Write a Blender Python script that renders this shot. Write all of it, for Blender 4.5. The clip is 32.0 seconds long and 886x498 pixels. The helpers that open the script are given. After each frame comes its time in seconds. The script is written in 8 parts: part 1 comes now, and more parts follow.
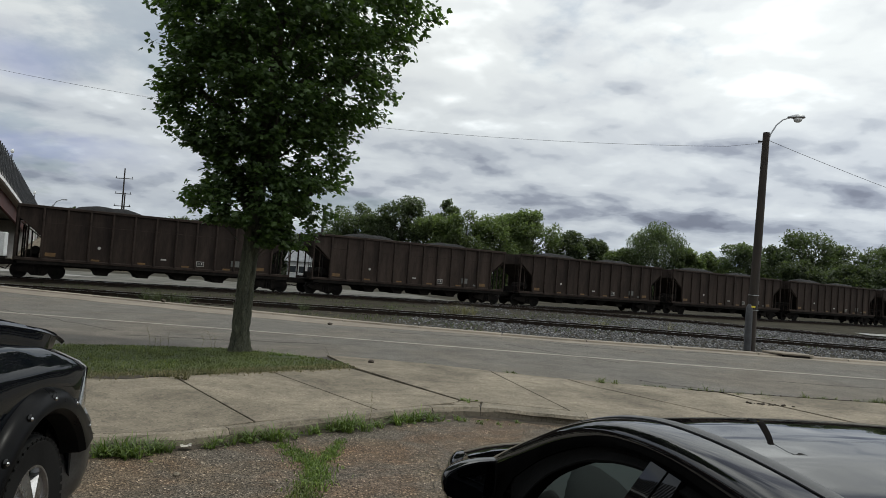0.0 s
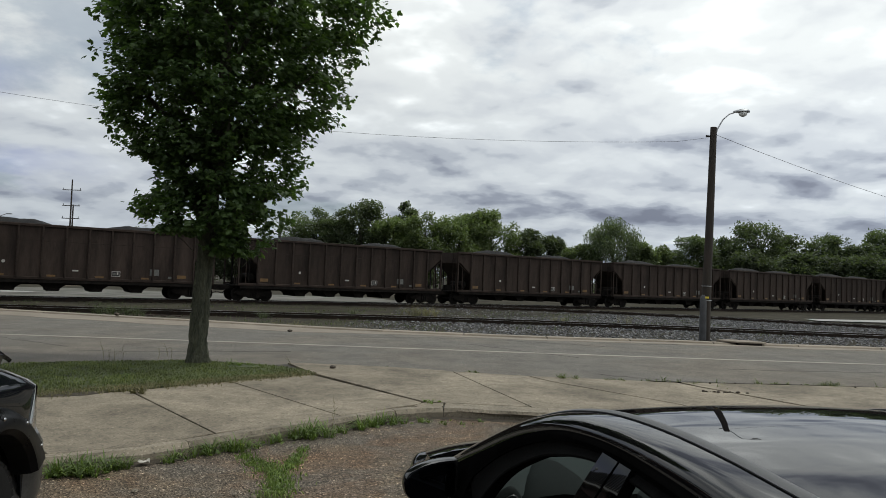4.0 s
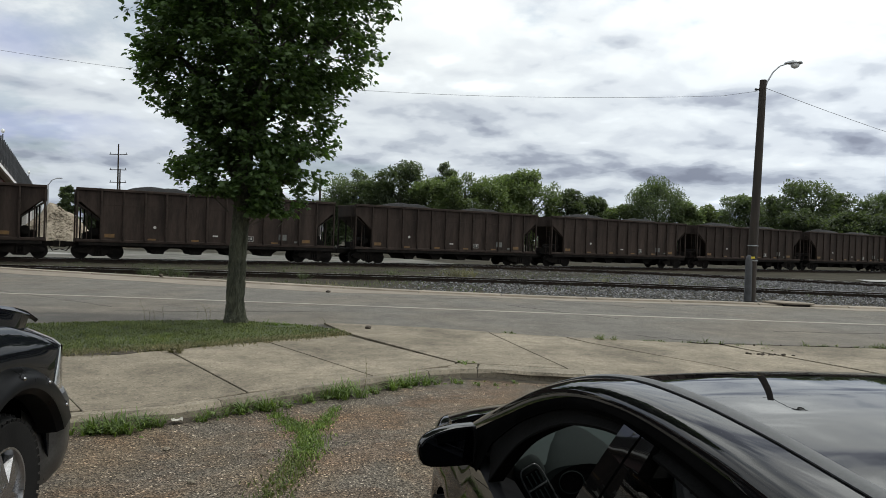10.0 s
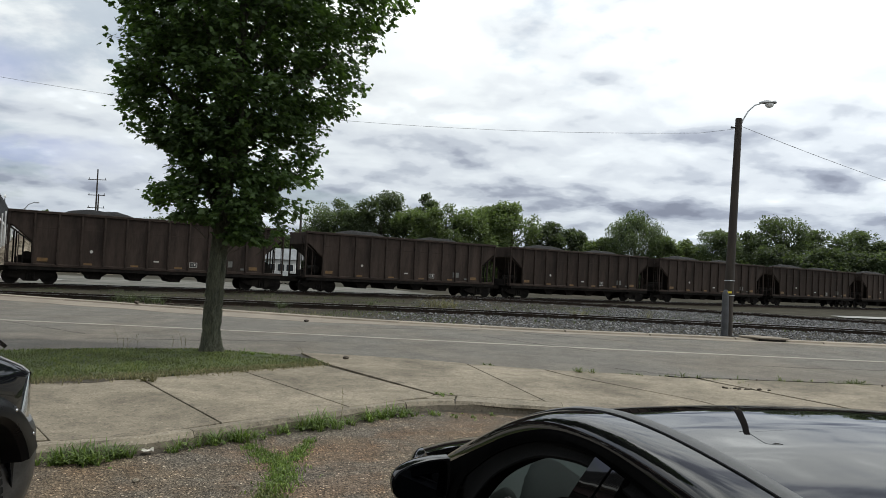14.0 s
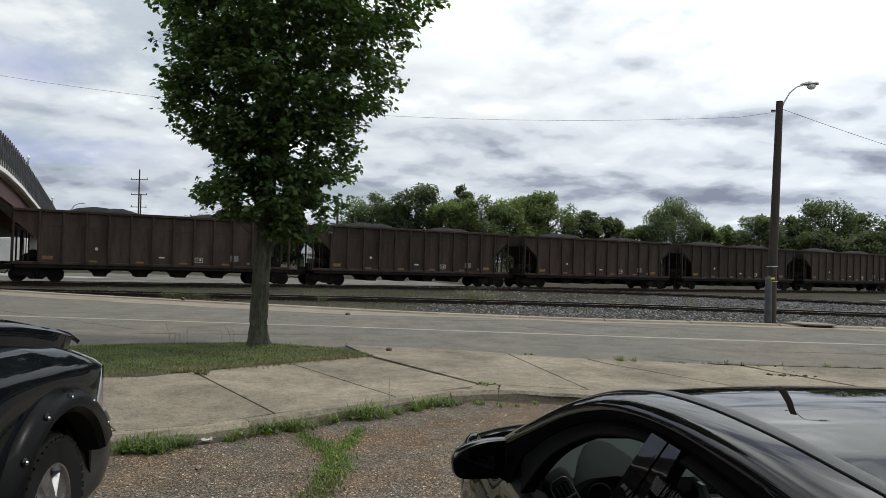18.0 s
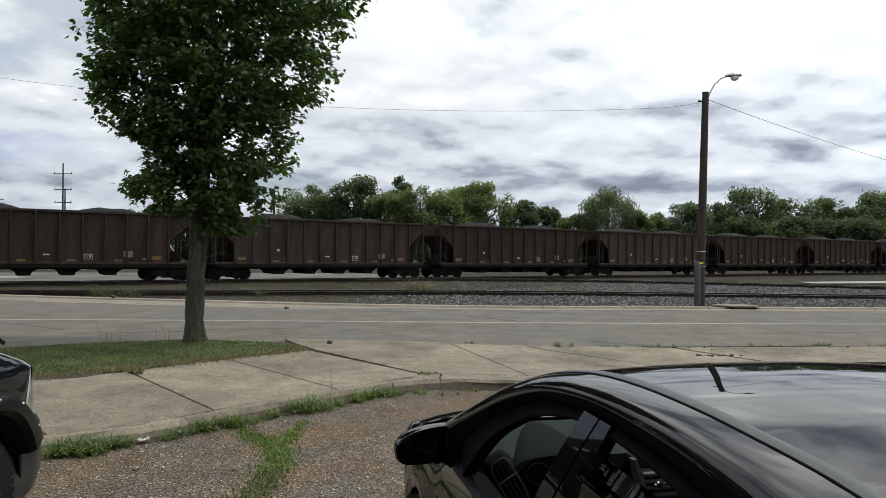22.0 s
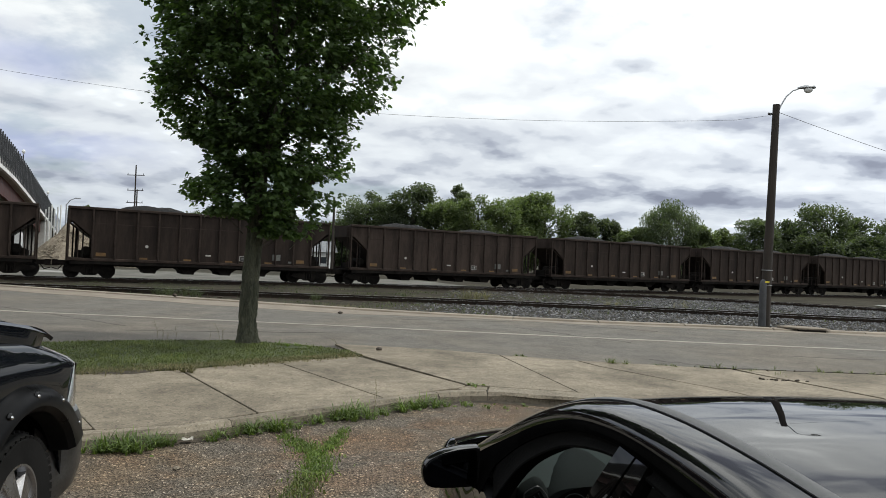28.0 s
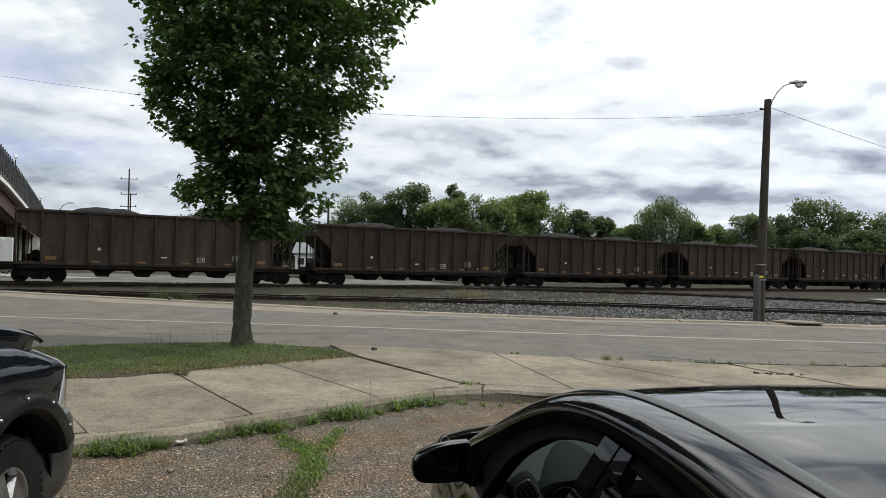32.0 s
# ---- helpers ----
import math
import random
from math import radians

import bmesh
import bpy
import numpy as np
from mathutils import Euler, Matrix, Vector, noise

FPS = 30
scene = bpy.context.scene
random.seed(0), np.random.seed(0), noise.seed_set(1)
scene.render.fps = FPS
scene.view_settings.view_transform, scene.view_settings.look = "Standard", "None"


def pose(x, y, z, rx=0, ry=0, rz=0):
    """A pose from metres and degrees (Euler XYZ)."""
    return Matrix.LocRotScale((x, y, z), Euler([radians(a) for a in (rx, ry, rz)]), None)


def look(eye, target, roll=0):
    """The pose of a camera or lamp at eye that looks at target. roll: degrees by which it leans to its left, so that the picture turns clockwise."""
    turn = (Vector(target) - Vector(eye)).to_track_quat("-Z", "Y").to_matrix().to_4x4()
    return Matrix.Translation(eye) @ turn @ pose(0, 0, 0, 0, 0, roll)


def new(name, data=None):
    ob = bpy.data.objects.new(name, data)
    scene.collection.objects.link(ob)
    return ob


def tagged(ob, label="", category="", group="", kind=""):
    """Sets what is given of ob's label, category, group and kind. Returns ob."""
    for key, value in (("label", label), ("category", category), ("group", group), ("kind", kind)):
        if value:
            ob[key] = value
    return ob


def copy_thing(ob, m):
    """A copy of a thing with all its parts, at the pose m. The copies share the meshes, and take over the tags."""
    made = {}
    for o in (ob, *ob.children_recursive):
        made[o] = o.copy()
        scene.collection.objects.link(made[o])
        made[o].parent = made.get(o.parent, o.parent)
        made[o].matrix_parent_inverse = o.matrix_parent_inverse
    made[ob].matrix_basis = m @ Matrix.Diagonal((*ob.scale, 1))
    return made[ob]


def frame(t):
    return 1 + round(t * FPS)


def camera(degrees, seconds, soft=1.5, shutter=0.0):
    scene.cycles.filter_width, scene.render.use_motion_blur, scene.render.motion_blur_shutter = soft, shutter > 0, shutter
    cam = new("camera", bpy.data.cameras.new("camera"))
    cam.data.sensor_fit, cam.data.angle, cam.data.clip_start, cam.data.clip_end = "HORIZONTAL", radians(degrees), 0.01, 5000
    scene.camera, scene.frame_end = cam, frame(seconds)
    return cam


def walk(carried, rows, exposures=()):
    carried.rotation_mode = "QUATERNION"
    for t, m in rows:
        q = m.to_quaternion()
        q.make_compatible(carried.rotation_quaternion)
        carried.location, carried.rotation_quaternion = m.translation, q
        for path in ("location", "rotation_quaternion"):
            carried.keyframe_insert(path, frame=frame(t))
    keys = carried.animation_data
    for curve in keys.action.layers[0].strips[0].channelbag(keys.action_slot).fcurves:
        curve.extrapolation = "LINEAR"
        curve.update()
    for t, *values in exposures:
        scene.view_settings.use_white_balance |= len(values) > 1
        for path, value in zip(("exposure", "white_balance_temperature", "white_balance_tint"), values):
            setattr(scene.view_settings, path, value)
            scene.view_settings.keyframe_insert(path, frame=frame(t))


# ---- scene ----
cam = camera(64.4, 32.0, soft=0.8)
PATH = [
    (0, (0.005, -0.066, 1.792), (-0.122, 1.929, 1.863), 4.0),
    (0.5, (0.025, -0.061, 1.79), (-0.089, 1.934, 1.877), 3.5),
    (1, (0.04, -0.068, 1.785), (-0.017, 1.929, 1.877), 3.1),
    (1.5, (0.054, -0.075, 1.782), (0.021, 1.924, 1.849), 1.8),
    (2, (0.049, -0.073, 1.782), (0.035, 1.926, 1.839), 0.7),
    (2.5, (0.042, -0.078, 1.785), (0.037, 1.922, 1.837), 0.6),
    (3, (0.031, -0.08, 1.791), (0.016, 1.919, 1.841), 1.2),
    (3.5, (0.029, -0.087, 1.794), (0.013, 1.912, 1.857), 1.9),
    (5.5, (0.035, -0.068, 1.797), (0.033, 1.929, 1.908), 1.8),
    (6, (0.032, -0.066, 1.793), (0.039, 1.931, 1.889), 2.1),
    (6.5, (0.028, -0.075, 1.795), (0.037, 1.923, 1.871), 2.1),
    (7, (0.023, -0.086, 1.794), (0.016, 1.913, 1.86), 2.0),
    (7.5, (0.02, -0.077, 1.793), (0.017, 1.923, 1.801), 2.7),
    (8, (0.043, -0.024, 1.785), (0.104, 1.975, 1.798), 2.9),
    (8.5, (0.067, 0.06, 1.795), (0.065, 2.06, 1.802), 2.8),
    (9, (0.093, 0.115, 1.777), (0.022, 2.114, 1.788), 3.6),
    (9.5, (0.072, 0.12, 1.775), (-0.03, 2.118, 1.744), 3.2),
    (10, (0.116, 0.112, 1.775), (-0.007, 2.108, 1.743), 1.7),
    (10.5, (0.138, 0.1, 1.778), (0.004, 2.096, 1.776), 1.1),
    (11, (0.139, 0.1, 1.772), (0.004, 2.096, 1.77), 1.3),
    (11.5, (0.138, 0.094, 1.774), (-0.036, 2.086, 1.768), 1.9),
    (12, (0.149, 0.088, 1.77), (0.002, 2.083, 1.772), 2.0),
    (12.5, (0.164, 0.098, 1.773), (0.076, 2.096, 1.785), 2.4),
    (13, (0.139, 0.097, 1.776), (0.068, 2.095, 1.822), 2.3),
    (13.5, (0.13, 0.1, 1.774), (0.058, 2.098, 1.83), 2.6),
    (15.5, (0.133, 0.116, 1.779), (0.047, 2.113, 1.85), 1.5),
    (16, (0.134, 0.128, 1.779), (0.013, 2.122, 1.862), 1.5),
    (16.5, (0.131, 0.126, 1.78), (-0.022, 2.118, 1.872), 1.3),
    (17, (0.129, 0.114, 1.781), (-0.074, 2.102, 1.843), 1.3),
    (17.5, (0.108, 0.046, 1.782), (-0.113, 2.033, 1.818), 1.5),
    (18, (0.067, -0.047, 1.778), (-0.104, 1.946, 1.808), 1.4),
    (18.5, (0.065, -0.074, 1.779), (-0.042, 1.923, 1.805), 1.7),
    (19, (0.066, -0.091, 1.776), (0.01, 1.908, 1.802), 2.2),
    (19.5, (0.065, -0.095, 1.774), (0.032, 1.905, 1.797), 2.2),
    (20, (0.064, -0.104, 1.773), (0.052, 1.896, 1.786), 0.8),
    (20.5, (0.065, -0.107, 1.775), (0.065, 1.893, 1.783), 0.7),
    (21, (0.073, -0.104, 1.774), (0.076, 1.896, 1.782), 0.5),
    (21.5, (0.077, -0.098, 1.774), (0.083, 1.902, 1.782), 0.5),
    (22, (0.072, -0.092, 1.775), (0.073, 1.908, 1.782), 0.3),
    (22.5, (0.071, -0.092, 1.777), (0.069, 1.908, 1.787), 0.5),
    (23, (0.08, -0.083, 1.777), (0.069, 1.917, 1.789), 0.4),
    (23.5, (0.076, -0.096, 1.779), (0.013, 1.903, 1.791), -0.0),
    (24, (0.078, -0.098, 1.778), (-0.034, 1.898, 1.792), 0.5),
    (24.5, (0.091, -0.082, 1.77), (-0.024, 1.915, 1.778), 0.9),
    (26.5, (0.072, -0.107, 1.771), (-0.032, 1.891, 1.793), 1.3),
    (27, (0.096, -0.049, 1.77), (-0.027, 1.947, 1.794), 1.0),
    (27.5, (0.143, 0.04, 1.778), (-0.003, 2.034, 1.804), 1.5),
    (28, (0.147, 0.065, 1.781), (-0.015, 2.058, 1.81), 2.1),
    (28.5, (0.152, 0.066, 1.783), (-0.009, 2.059, 1.814), 2.3),
    (29, (0.155, 0.07, 1.775), (-0.038, 2.061, 1.782), 2.6),
    (29.5, (0.164, 0.072, 1.764), (-0.03, 2.062, 1.774), 2.3),
    (30, (0.163, 0.089, 1.762), (-0.038, 2.079, 1.769), 1.4),
    (30.5, (0.159, 0.1, 1.763), (-0.046, 2.089, 1.767), 1.0),
    (31, (0.165, 0.099, 1.766), (0.0, 2.092, 1.782), 1.1),
    (31.5, (0.183, 0.1, 1.762), (0.015, 2.092, 1.785), 1.1),
    (32, (0.176, 0.075, 1.763), (0.027, 2.07, 1.792), 1.3),
]
walk(cam, [(t, look(eye, target, roll)) for t, eye, target, roll in PATH],
     exposures=[(0.0, -0.44, 6350, 5), (6.0, -0.42, 6350, 5), (8.0, -0.28, 6350, 5), (12.0, -0.10, 6350, 5), (18.0, -0.14, 6350, 6), (24.0, -0.08, 6350, 6), (28.0, -0.04, 6400, 6), (30.0, -0.05, 6400, 6), (32.0, 0.02, 6400, 6)])

# ---- sky and sun ----
SUN_DIR = Vector((0.54, 0.12, 1.0)).normalized()


def build_world():
    world = bpy.data.worlds.new("sky")
    scene.world = world
    world.use_nodes = True
    nt = world.node_tree
    nt.nodes.clear()
    N, K = nt.nodes.new, nt.links.new
    out, bg = N("ShaderNodeOutputWorld"), N("ShaderNodeBackground")
    sky = N("ShaderNodeTexSky")
    sky.sky_type, sky.sun_disc = "NISHITA", False
    sky.sun_elevation = math.asin(SUN_DIR.z)
    sky.sun_rotation = math.atan2(SUN_DIR.x, SUN_DIR.y)
    sky.air_density, sky.dust_density = 1.2, 1.0
    tc, sep = N("ShaderNodeTexCoord"), N("ShaderNodeSeparateXYZ")
    K(tc.outputs["Generated"], sep.inputs[0])

    def calc(op, a, b=None, c=None):
        n = N("ShaderNodeMath")
        n.operation = op
        for i, v in enumerate((a, b, c)):
            if v is None:
                continue
            if isinstance(v, (int, float)):
                n.inputs[i].default_value = v
            else:
                K(v, n.inputs[i])
        return n.outputs[0]

    up = calc("MAXIMUM", sep.outputs[2], 0.0)

    def layer(bias):
        """The direction laid on a flat cloud layer, which crowds towards the horizon."""
        den = calc("ADD", up, bias)
        comb = N("ShaderNodeCombineXYZ")
        K(calc("DIVIDE", sep.outputs[0], den), comb.inputs[0])
        K(calc("DIVIDE", sep.outputs[1], den), comb.inputs[1])
        return comb.outputs[0]

    low_layer, raised_layer = layer(0.24), layer(0.256)

    def fbm(scale, detail, rough, distort, off, vec=None):
        m = N("ShaderNodeMapping")
        m.inputs["Location"].default_value = off
        K(vec or low_layer, m.inputs[0])
        n = N("ShaderNodeTexNoise")
        n.inputs["Scale"].default_value, n.inputs["Detail"].default_value = scale, detail
        n.inputs["Roughness"].default_value, n.inputs["Distortion"].default_value = rough, distort
        K(m.outputs[0], n.inputs["Vector"])
        return n.outputs["Fac"]

    def ramp(fac, stops):
        r = N("ShaderNodeValToRGB")
        r.color_ramp.interpolation = "EASE"
        while len(r.color_ramp.elements) < len(stops):
            r.color_ramp.elements.new(0.5)
        for e, (p, c) in zip(r.color_ramp.elements, stops):
            e.position, e.color = p, (*c, 1)
        K(fac, r.inputs[0])
        return r.outputs[0]

    def mix(fac, a, b):
        m = N("ShaderNodeMix")
        m.data_type = "RGBA"
        K(fac, m.inputs[0])
        K(a, m.inputs[6])
        K(b, m.inputs[7])
        return m.outputs[2]

    big = fbm(1.9, 5, 0.45, 0.15, (3.1, 1.7, 0))
    fine = fbm(6.0, 5, 0.48, 0.2, (7.3, 4.1, 0))
    # bright tops and grey undersides: the billows as seen from a little higher, less themselves
    billow = fbm(3.0, 5, 0.46, 0.2, (1.3, 5.2, 0))
    relief = calc("MULTIPLY", calc("SUBTRACT", billow, fbm(3.0, 5, 0.46, 0.2, (1.3, 5.2, 0), raised_layer)), 0.85)
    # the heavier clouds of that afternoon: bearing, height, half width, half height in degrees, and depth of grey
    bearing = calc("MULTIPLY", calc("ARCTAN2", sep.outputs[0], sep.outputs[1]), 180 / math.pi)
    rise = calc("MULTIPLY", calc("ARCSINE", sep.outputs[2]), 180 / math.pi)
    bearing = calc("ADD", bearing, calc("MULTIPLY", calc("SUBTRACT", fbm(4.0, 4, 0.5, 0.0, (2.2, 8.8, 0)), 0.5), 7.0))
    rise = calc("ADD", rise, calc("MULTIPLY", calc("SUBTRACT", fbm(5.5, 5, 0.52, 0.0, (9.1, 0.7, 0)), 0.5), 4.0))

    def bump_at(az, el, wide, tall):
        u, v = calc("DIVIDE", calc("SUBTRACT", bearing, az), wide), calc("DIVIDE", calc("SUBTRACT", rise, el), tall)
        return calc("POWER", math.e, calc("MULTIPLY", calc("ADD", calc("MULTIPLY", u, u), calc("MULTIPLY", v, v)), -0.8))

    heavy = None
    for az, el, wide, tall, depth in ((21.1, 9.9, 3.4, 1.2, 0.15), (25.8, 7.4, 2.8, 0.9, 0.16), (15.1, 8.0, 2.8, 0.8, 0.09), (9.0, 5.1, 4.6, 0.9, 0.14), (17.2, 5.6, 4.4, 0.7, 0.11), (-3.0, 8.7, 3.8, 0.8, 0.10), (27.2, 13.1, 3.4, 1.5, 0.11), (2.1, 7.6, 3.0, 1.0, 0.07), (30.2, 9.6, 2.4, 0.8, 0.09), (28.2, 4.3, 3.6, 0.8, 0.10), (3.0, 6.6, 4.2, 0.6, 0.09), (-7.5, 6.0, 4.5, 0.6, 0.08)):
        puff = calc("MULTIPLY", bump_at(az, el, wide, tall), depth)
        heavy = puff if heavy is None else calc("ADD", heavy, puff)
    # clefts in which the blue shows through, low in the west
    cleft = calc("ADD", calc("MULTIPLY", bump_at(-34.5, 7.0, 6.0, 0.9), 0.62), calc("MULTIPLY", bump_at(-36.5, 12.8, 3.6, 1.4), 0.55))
    height = ramp(sep.outputs[2], [(0.05, (0.0,) * 3), (0.16, (0.03,) * 3), (0.28, (0.075,) * 3), (0.38, (0.085,) * 3), (0.7, (0.075,) * 3)])
    shade = calc("ADD", calc("ADD", calc("MULTIPLY", big, 0.50), calc("MULTIPLY", fine, 0.30)), calc("ADD", height, 0.146))
    # overhead the layer breaks into plainer light and dark
    aloft = ramp(sep.outputs[2], [(0.27, (0.0,) * 3), (0.50, (1.0,) * 3)])
    broken = calc("ADD", calc("MULTIPLY", calc("SUBTRACT", big, 0.5), 1.25), calc("MULTIPLY", calc("SUBTRACT", billow, 0.5), 1.5))
    shade = calc("ADD", shade, calc("MULTIPLY", aloft, broken))
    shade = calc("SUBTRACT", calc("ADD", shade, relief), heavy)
    cloud = ramp(shade, [(0.24, (0.34, 0.355, 0.43)), (0.36, (0.50, 0.52, 0.60)), (0.45, (0.72, 0.74, 0.80)), (0.535, (0.92, 0.93, 0.965)), (0.66, (1.06, 1.065, 1.075)), (0.90, (1.75, 1.74, 1.72))])
    gain = N("ShaderNodeVectorMath")
    gain.operation = "SCALE"
    K(sky.outputs[0], gain.inputs[0])
    gain.inputs["Scale"].default_value = 0.11
    cover = ramp(calc("ADD", fbm(1.6, 7, 0.55, 0.2, (0.4, 9.2, 0)), calc("MULTIPLY", sep.outputs[0], 0.12)), [(0.33, (0.6,) * 3), (0.42, (1.0,) * 3)])
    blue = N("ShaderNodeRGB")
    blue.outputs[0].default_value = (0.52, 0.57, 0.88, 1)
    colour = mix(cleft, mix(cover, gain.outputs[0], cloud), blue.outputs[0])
    # the veil of cloud is brightest high up and thins towards the horizon
    lift = ramp(sep.outputs[2], [(0.02, (0.70, 0.735, 0.80)), (0.13, (0.86, 0.88, 0.92)), (0.32, (1.0,) * 3)])
    toward = N("ShaderNodeVectorMath")
    toward.operation = "DOT_PRODUCT"
    K(tc.outputs["Generated"], toward.inputs[0])
    toward.inputs[1].default_value = SUN_DIR
    veil = ramp(calc("MULTIPLY_ADD", toward.outputs["Value"], 0.5, 0.5), [(0.28, (0.82,) * 3), (0.58, (0.96,) * 3), (0.80, (1.22,) * 3), (0.98, (1.40,) * 3)])
    lit = N("ShaderNodeVectorMath")
    lit.operation = "MULTIPLY"
    K(colour, lit.inputs[0])
    K(veil, lit.inputs[1])
    glow = N("ShaderNodeVectorMath")
    glow.operation = "MULTIPLY"
    K(lit.outputs[0], glow.inputs[0])
    K(lift, glow.inputs[1])
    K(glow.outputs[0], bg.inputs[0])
    bg.inputs[1].default_value = 1.0
    K(bg.outputs[0], out.inputs[0])


build_world()
sun = new("sun", bpy.data.lights.new("sun", "SUN"))
sun.data.energy, sun.data.angle, sun.data.color = 2.25, radians(2.0), (1.0, 0.95, 0.87)
sun.matrix_world = look(SUN_DIR * 50, (0, 0, 0))


# ---- materials ----
def shader(name):
    m = bpy.data.materials.new(name)
    m.use_nodes = True
    nt = m.node_tree
    return m, nt, nt.nodes["Principled BSDF"]


def noise_of(nt, vec, scale, detail=4, rough=0.6, distort=0.0):
    n = nt.nodes.new("ShaderNodeTexNoise")
    n.inputs["Scale"].default_value, n.inputs["Detail"].default_value = scale, detail
    n.inputs["Roughness"].default_value, n.inputs["Distortion"].default_value = rough, distort
    nt.links.new(vec, n.inputs["Vector"])
    return n.outputs["Fac"]


def ramp_of(nt, fac, stops):
    r = nt.nodes.new("ShaderNodeValToRGB")
    while len(r.color_ramp.elements) < len(stops):
        r.color_ramp.elements.new(0.5)
    for e, (p, c) in zip(r.color_ramp.elements, stops):
        e.position, e.color = p, (*(c if not isinstance(c, (int, float)) else (c,) * 3), 1)
    nt.links.new(fac, r.inputs[0])
    return r.outputs[0]


def blend_of(nt, kind, fac, a, b):
    m = nt.nodes.new("ShaderNodeMix")
    m.data_type, m.blend_type = "RGBA", kind
    for i, v in ((0, fac), (6, a), (7, b)):
        if isinstance(v, (int, float)):
            m.inputs[i].default_value = v
        elif isinstance(v, tuple):
            m.inputs[i].default_value = (*v, 1)
        else:
            nt.links.new(v, m.inputs[i])
    return m.outputs[2]


def bump_of(nt, bsdf, height, strength, dist):
    b = nt.nodes.new("ShaderNodeBump")
    b.inputs["Strength"].default_value, b.inputs["Distance"].default_value = strength, dist
    nt.links.new(height, b.inputs["Height"])
    nt.links.new(b.outputs[0], bsdf.inputs["Normal"])


def surface(name, c1, c2, scale=1.5, fine=30.0, rough=0.85, metal=0.0, bump=0.3, dist=0.01, vary=0.0, grain=0.35, coat=0.0, stretch=(1, 1, 1), spec=0.5):
    """A worn surface: two colours mixed at a coarse scale, a fine grain over them, and relief."""
    m, nt, b = shader(name)
    tc = nt.nodes.new("ShaderNodeTexCoord")
    mp = nt.nodes.new("ShaderNodeMapping")
    mp.inputs["Scale"].default_value = stretch
    nt.links.new(tc.outputs["Object"], mp.inputs[0])
    v = mp.outputs[0]
    coarse = noise_of(nt, v, scale, 6, 0.62, 0.3)
    col = ramp_of(nt, coarse, [(0.32, c1), (0.68, c2)])
    small = noise_of(nt, v, fine, 3, 0.7)
    col = blend_of(nt, "MULTIPLY", grain, col, ramp_of(nt, small, [(0.25, 0.45), (0.7, 1.25)]))
    if vary:
        oi = nt.nodes.new("ShaderNodeObjectInfo")
        col = blend_of(nt, "MULTIPLY", 1.0, col, ramp_of(nt, oi.outputs["Random"], [(0.0, 1 - vary), (1.0, 1 + vary)]))
    nt.links.new(col, b.inputs["Base Color"])
    nt.links.new(ramp_of(nt, coarse, [(0.3, max(0.0, rough - 0.08)), (0.7, min(1.0, rough + 0.08))]), b.inputs["Roughness"])
    b.inputs["Metallic"].default_value, b.inputs["Coat Weight"].default_value = metal, coat
    b.inputs["Specular IOR Level"].default_value = spec
    b.inputs["Coat Roughness"].default_value = 0.03
    if bump:
        bump_of(nt, b, small, bump, dist)
    return m


def aggregate(name, dark, light, stain, speck=90.0, patch=0.35, rough=0.9, pale=1.9, rust=None):
    """Worn asphalt in which single stones show, with rusty or pale stains."""
    m, nt, b = shader(name)
    tc = nt.nodes.new("ShaderNodeTexCoord")
    v = tc.outputs["Object"]
    vo = nt.nodes.new("ShaderNodeTexVoronoi")
    vo.inputs["Scale"].default_value = speck
    nt.links.new(v, vo.inputs["Vector"])
    bw = nt.nodes.new("ShaderNodeRGBToBW")
    nt.links.new(vo.outputs["Color"], bw.inputs[0])
    col = ramp_of(nt, bw.outputs[0], [(0.15, dark), (0.6, tuple(0.5 * (a + c) for a, c in zip(dark, light))), (0.85, light), (0.97, tuple(min(1, pale * c) for c in light))])
    spots = ramp_of(nt, noise_of(nt, v, patch, 7, 0.66, 0.6), [(0.46, 0.0), (0.62, 0.75)])
    col = blend_of(nt, "MIX", spots, col, blend_of(nt, "MULTIPLY", 0.7, col, tuple(4.5 * c for c in stain)))
    if rust:
        worn = ramp_of(nt, noise_of(nt, v, 0.9, 6, 0.68, 0.8), [(0.47, 0.0), (0.66, 0.75)])
        col = blend_of(nt, "MIX", worn, col, blend_of(nt, "MULTIPLY", 1.0, col, tuple(6.0 * c for c in rust)))
    wear = noise_of(nt, v, patch * 5, 6, 0.7)
    col = blend_of(nt, "MULTIPLY", 0.8, col, ramp_of(nt, wear, [(0.3, 0.62), (0.7, 1.2)]))
    nt.links.new(col, b.inputs["Base Color"])
    b.inputs["Roughness"].default_value, b.inputs["Specular IOR Level"].default_value = rough, 0.2
    bump_of(nt, b, vo.outputs["Distance"], 0.8, 0.010)
    return m


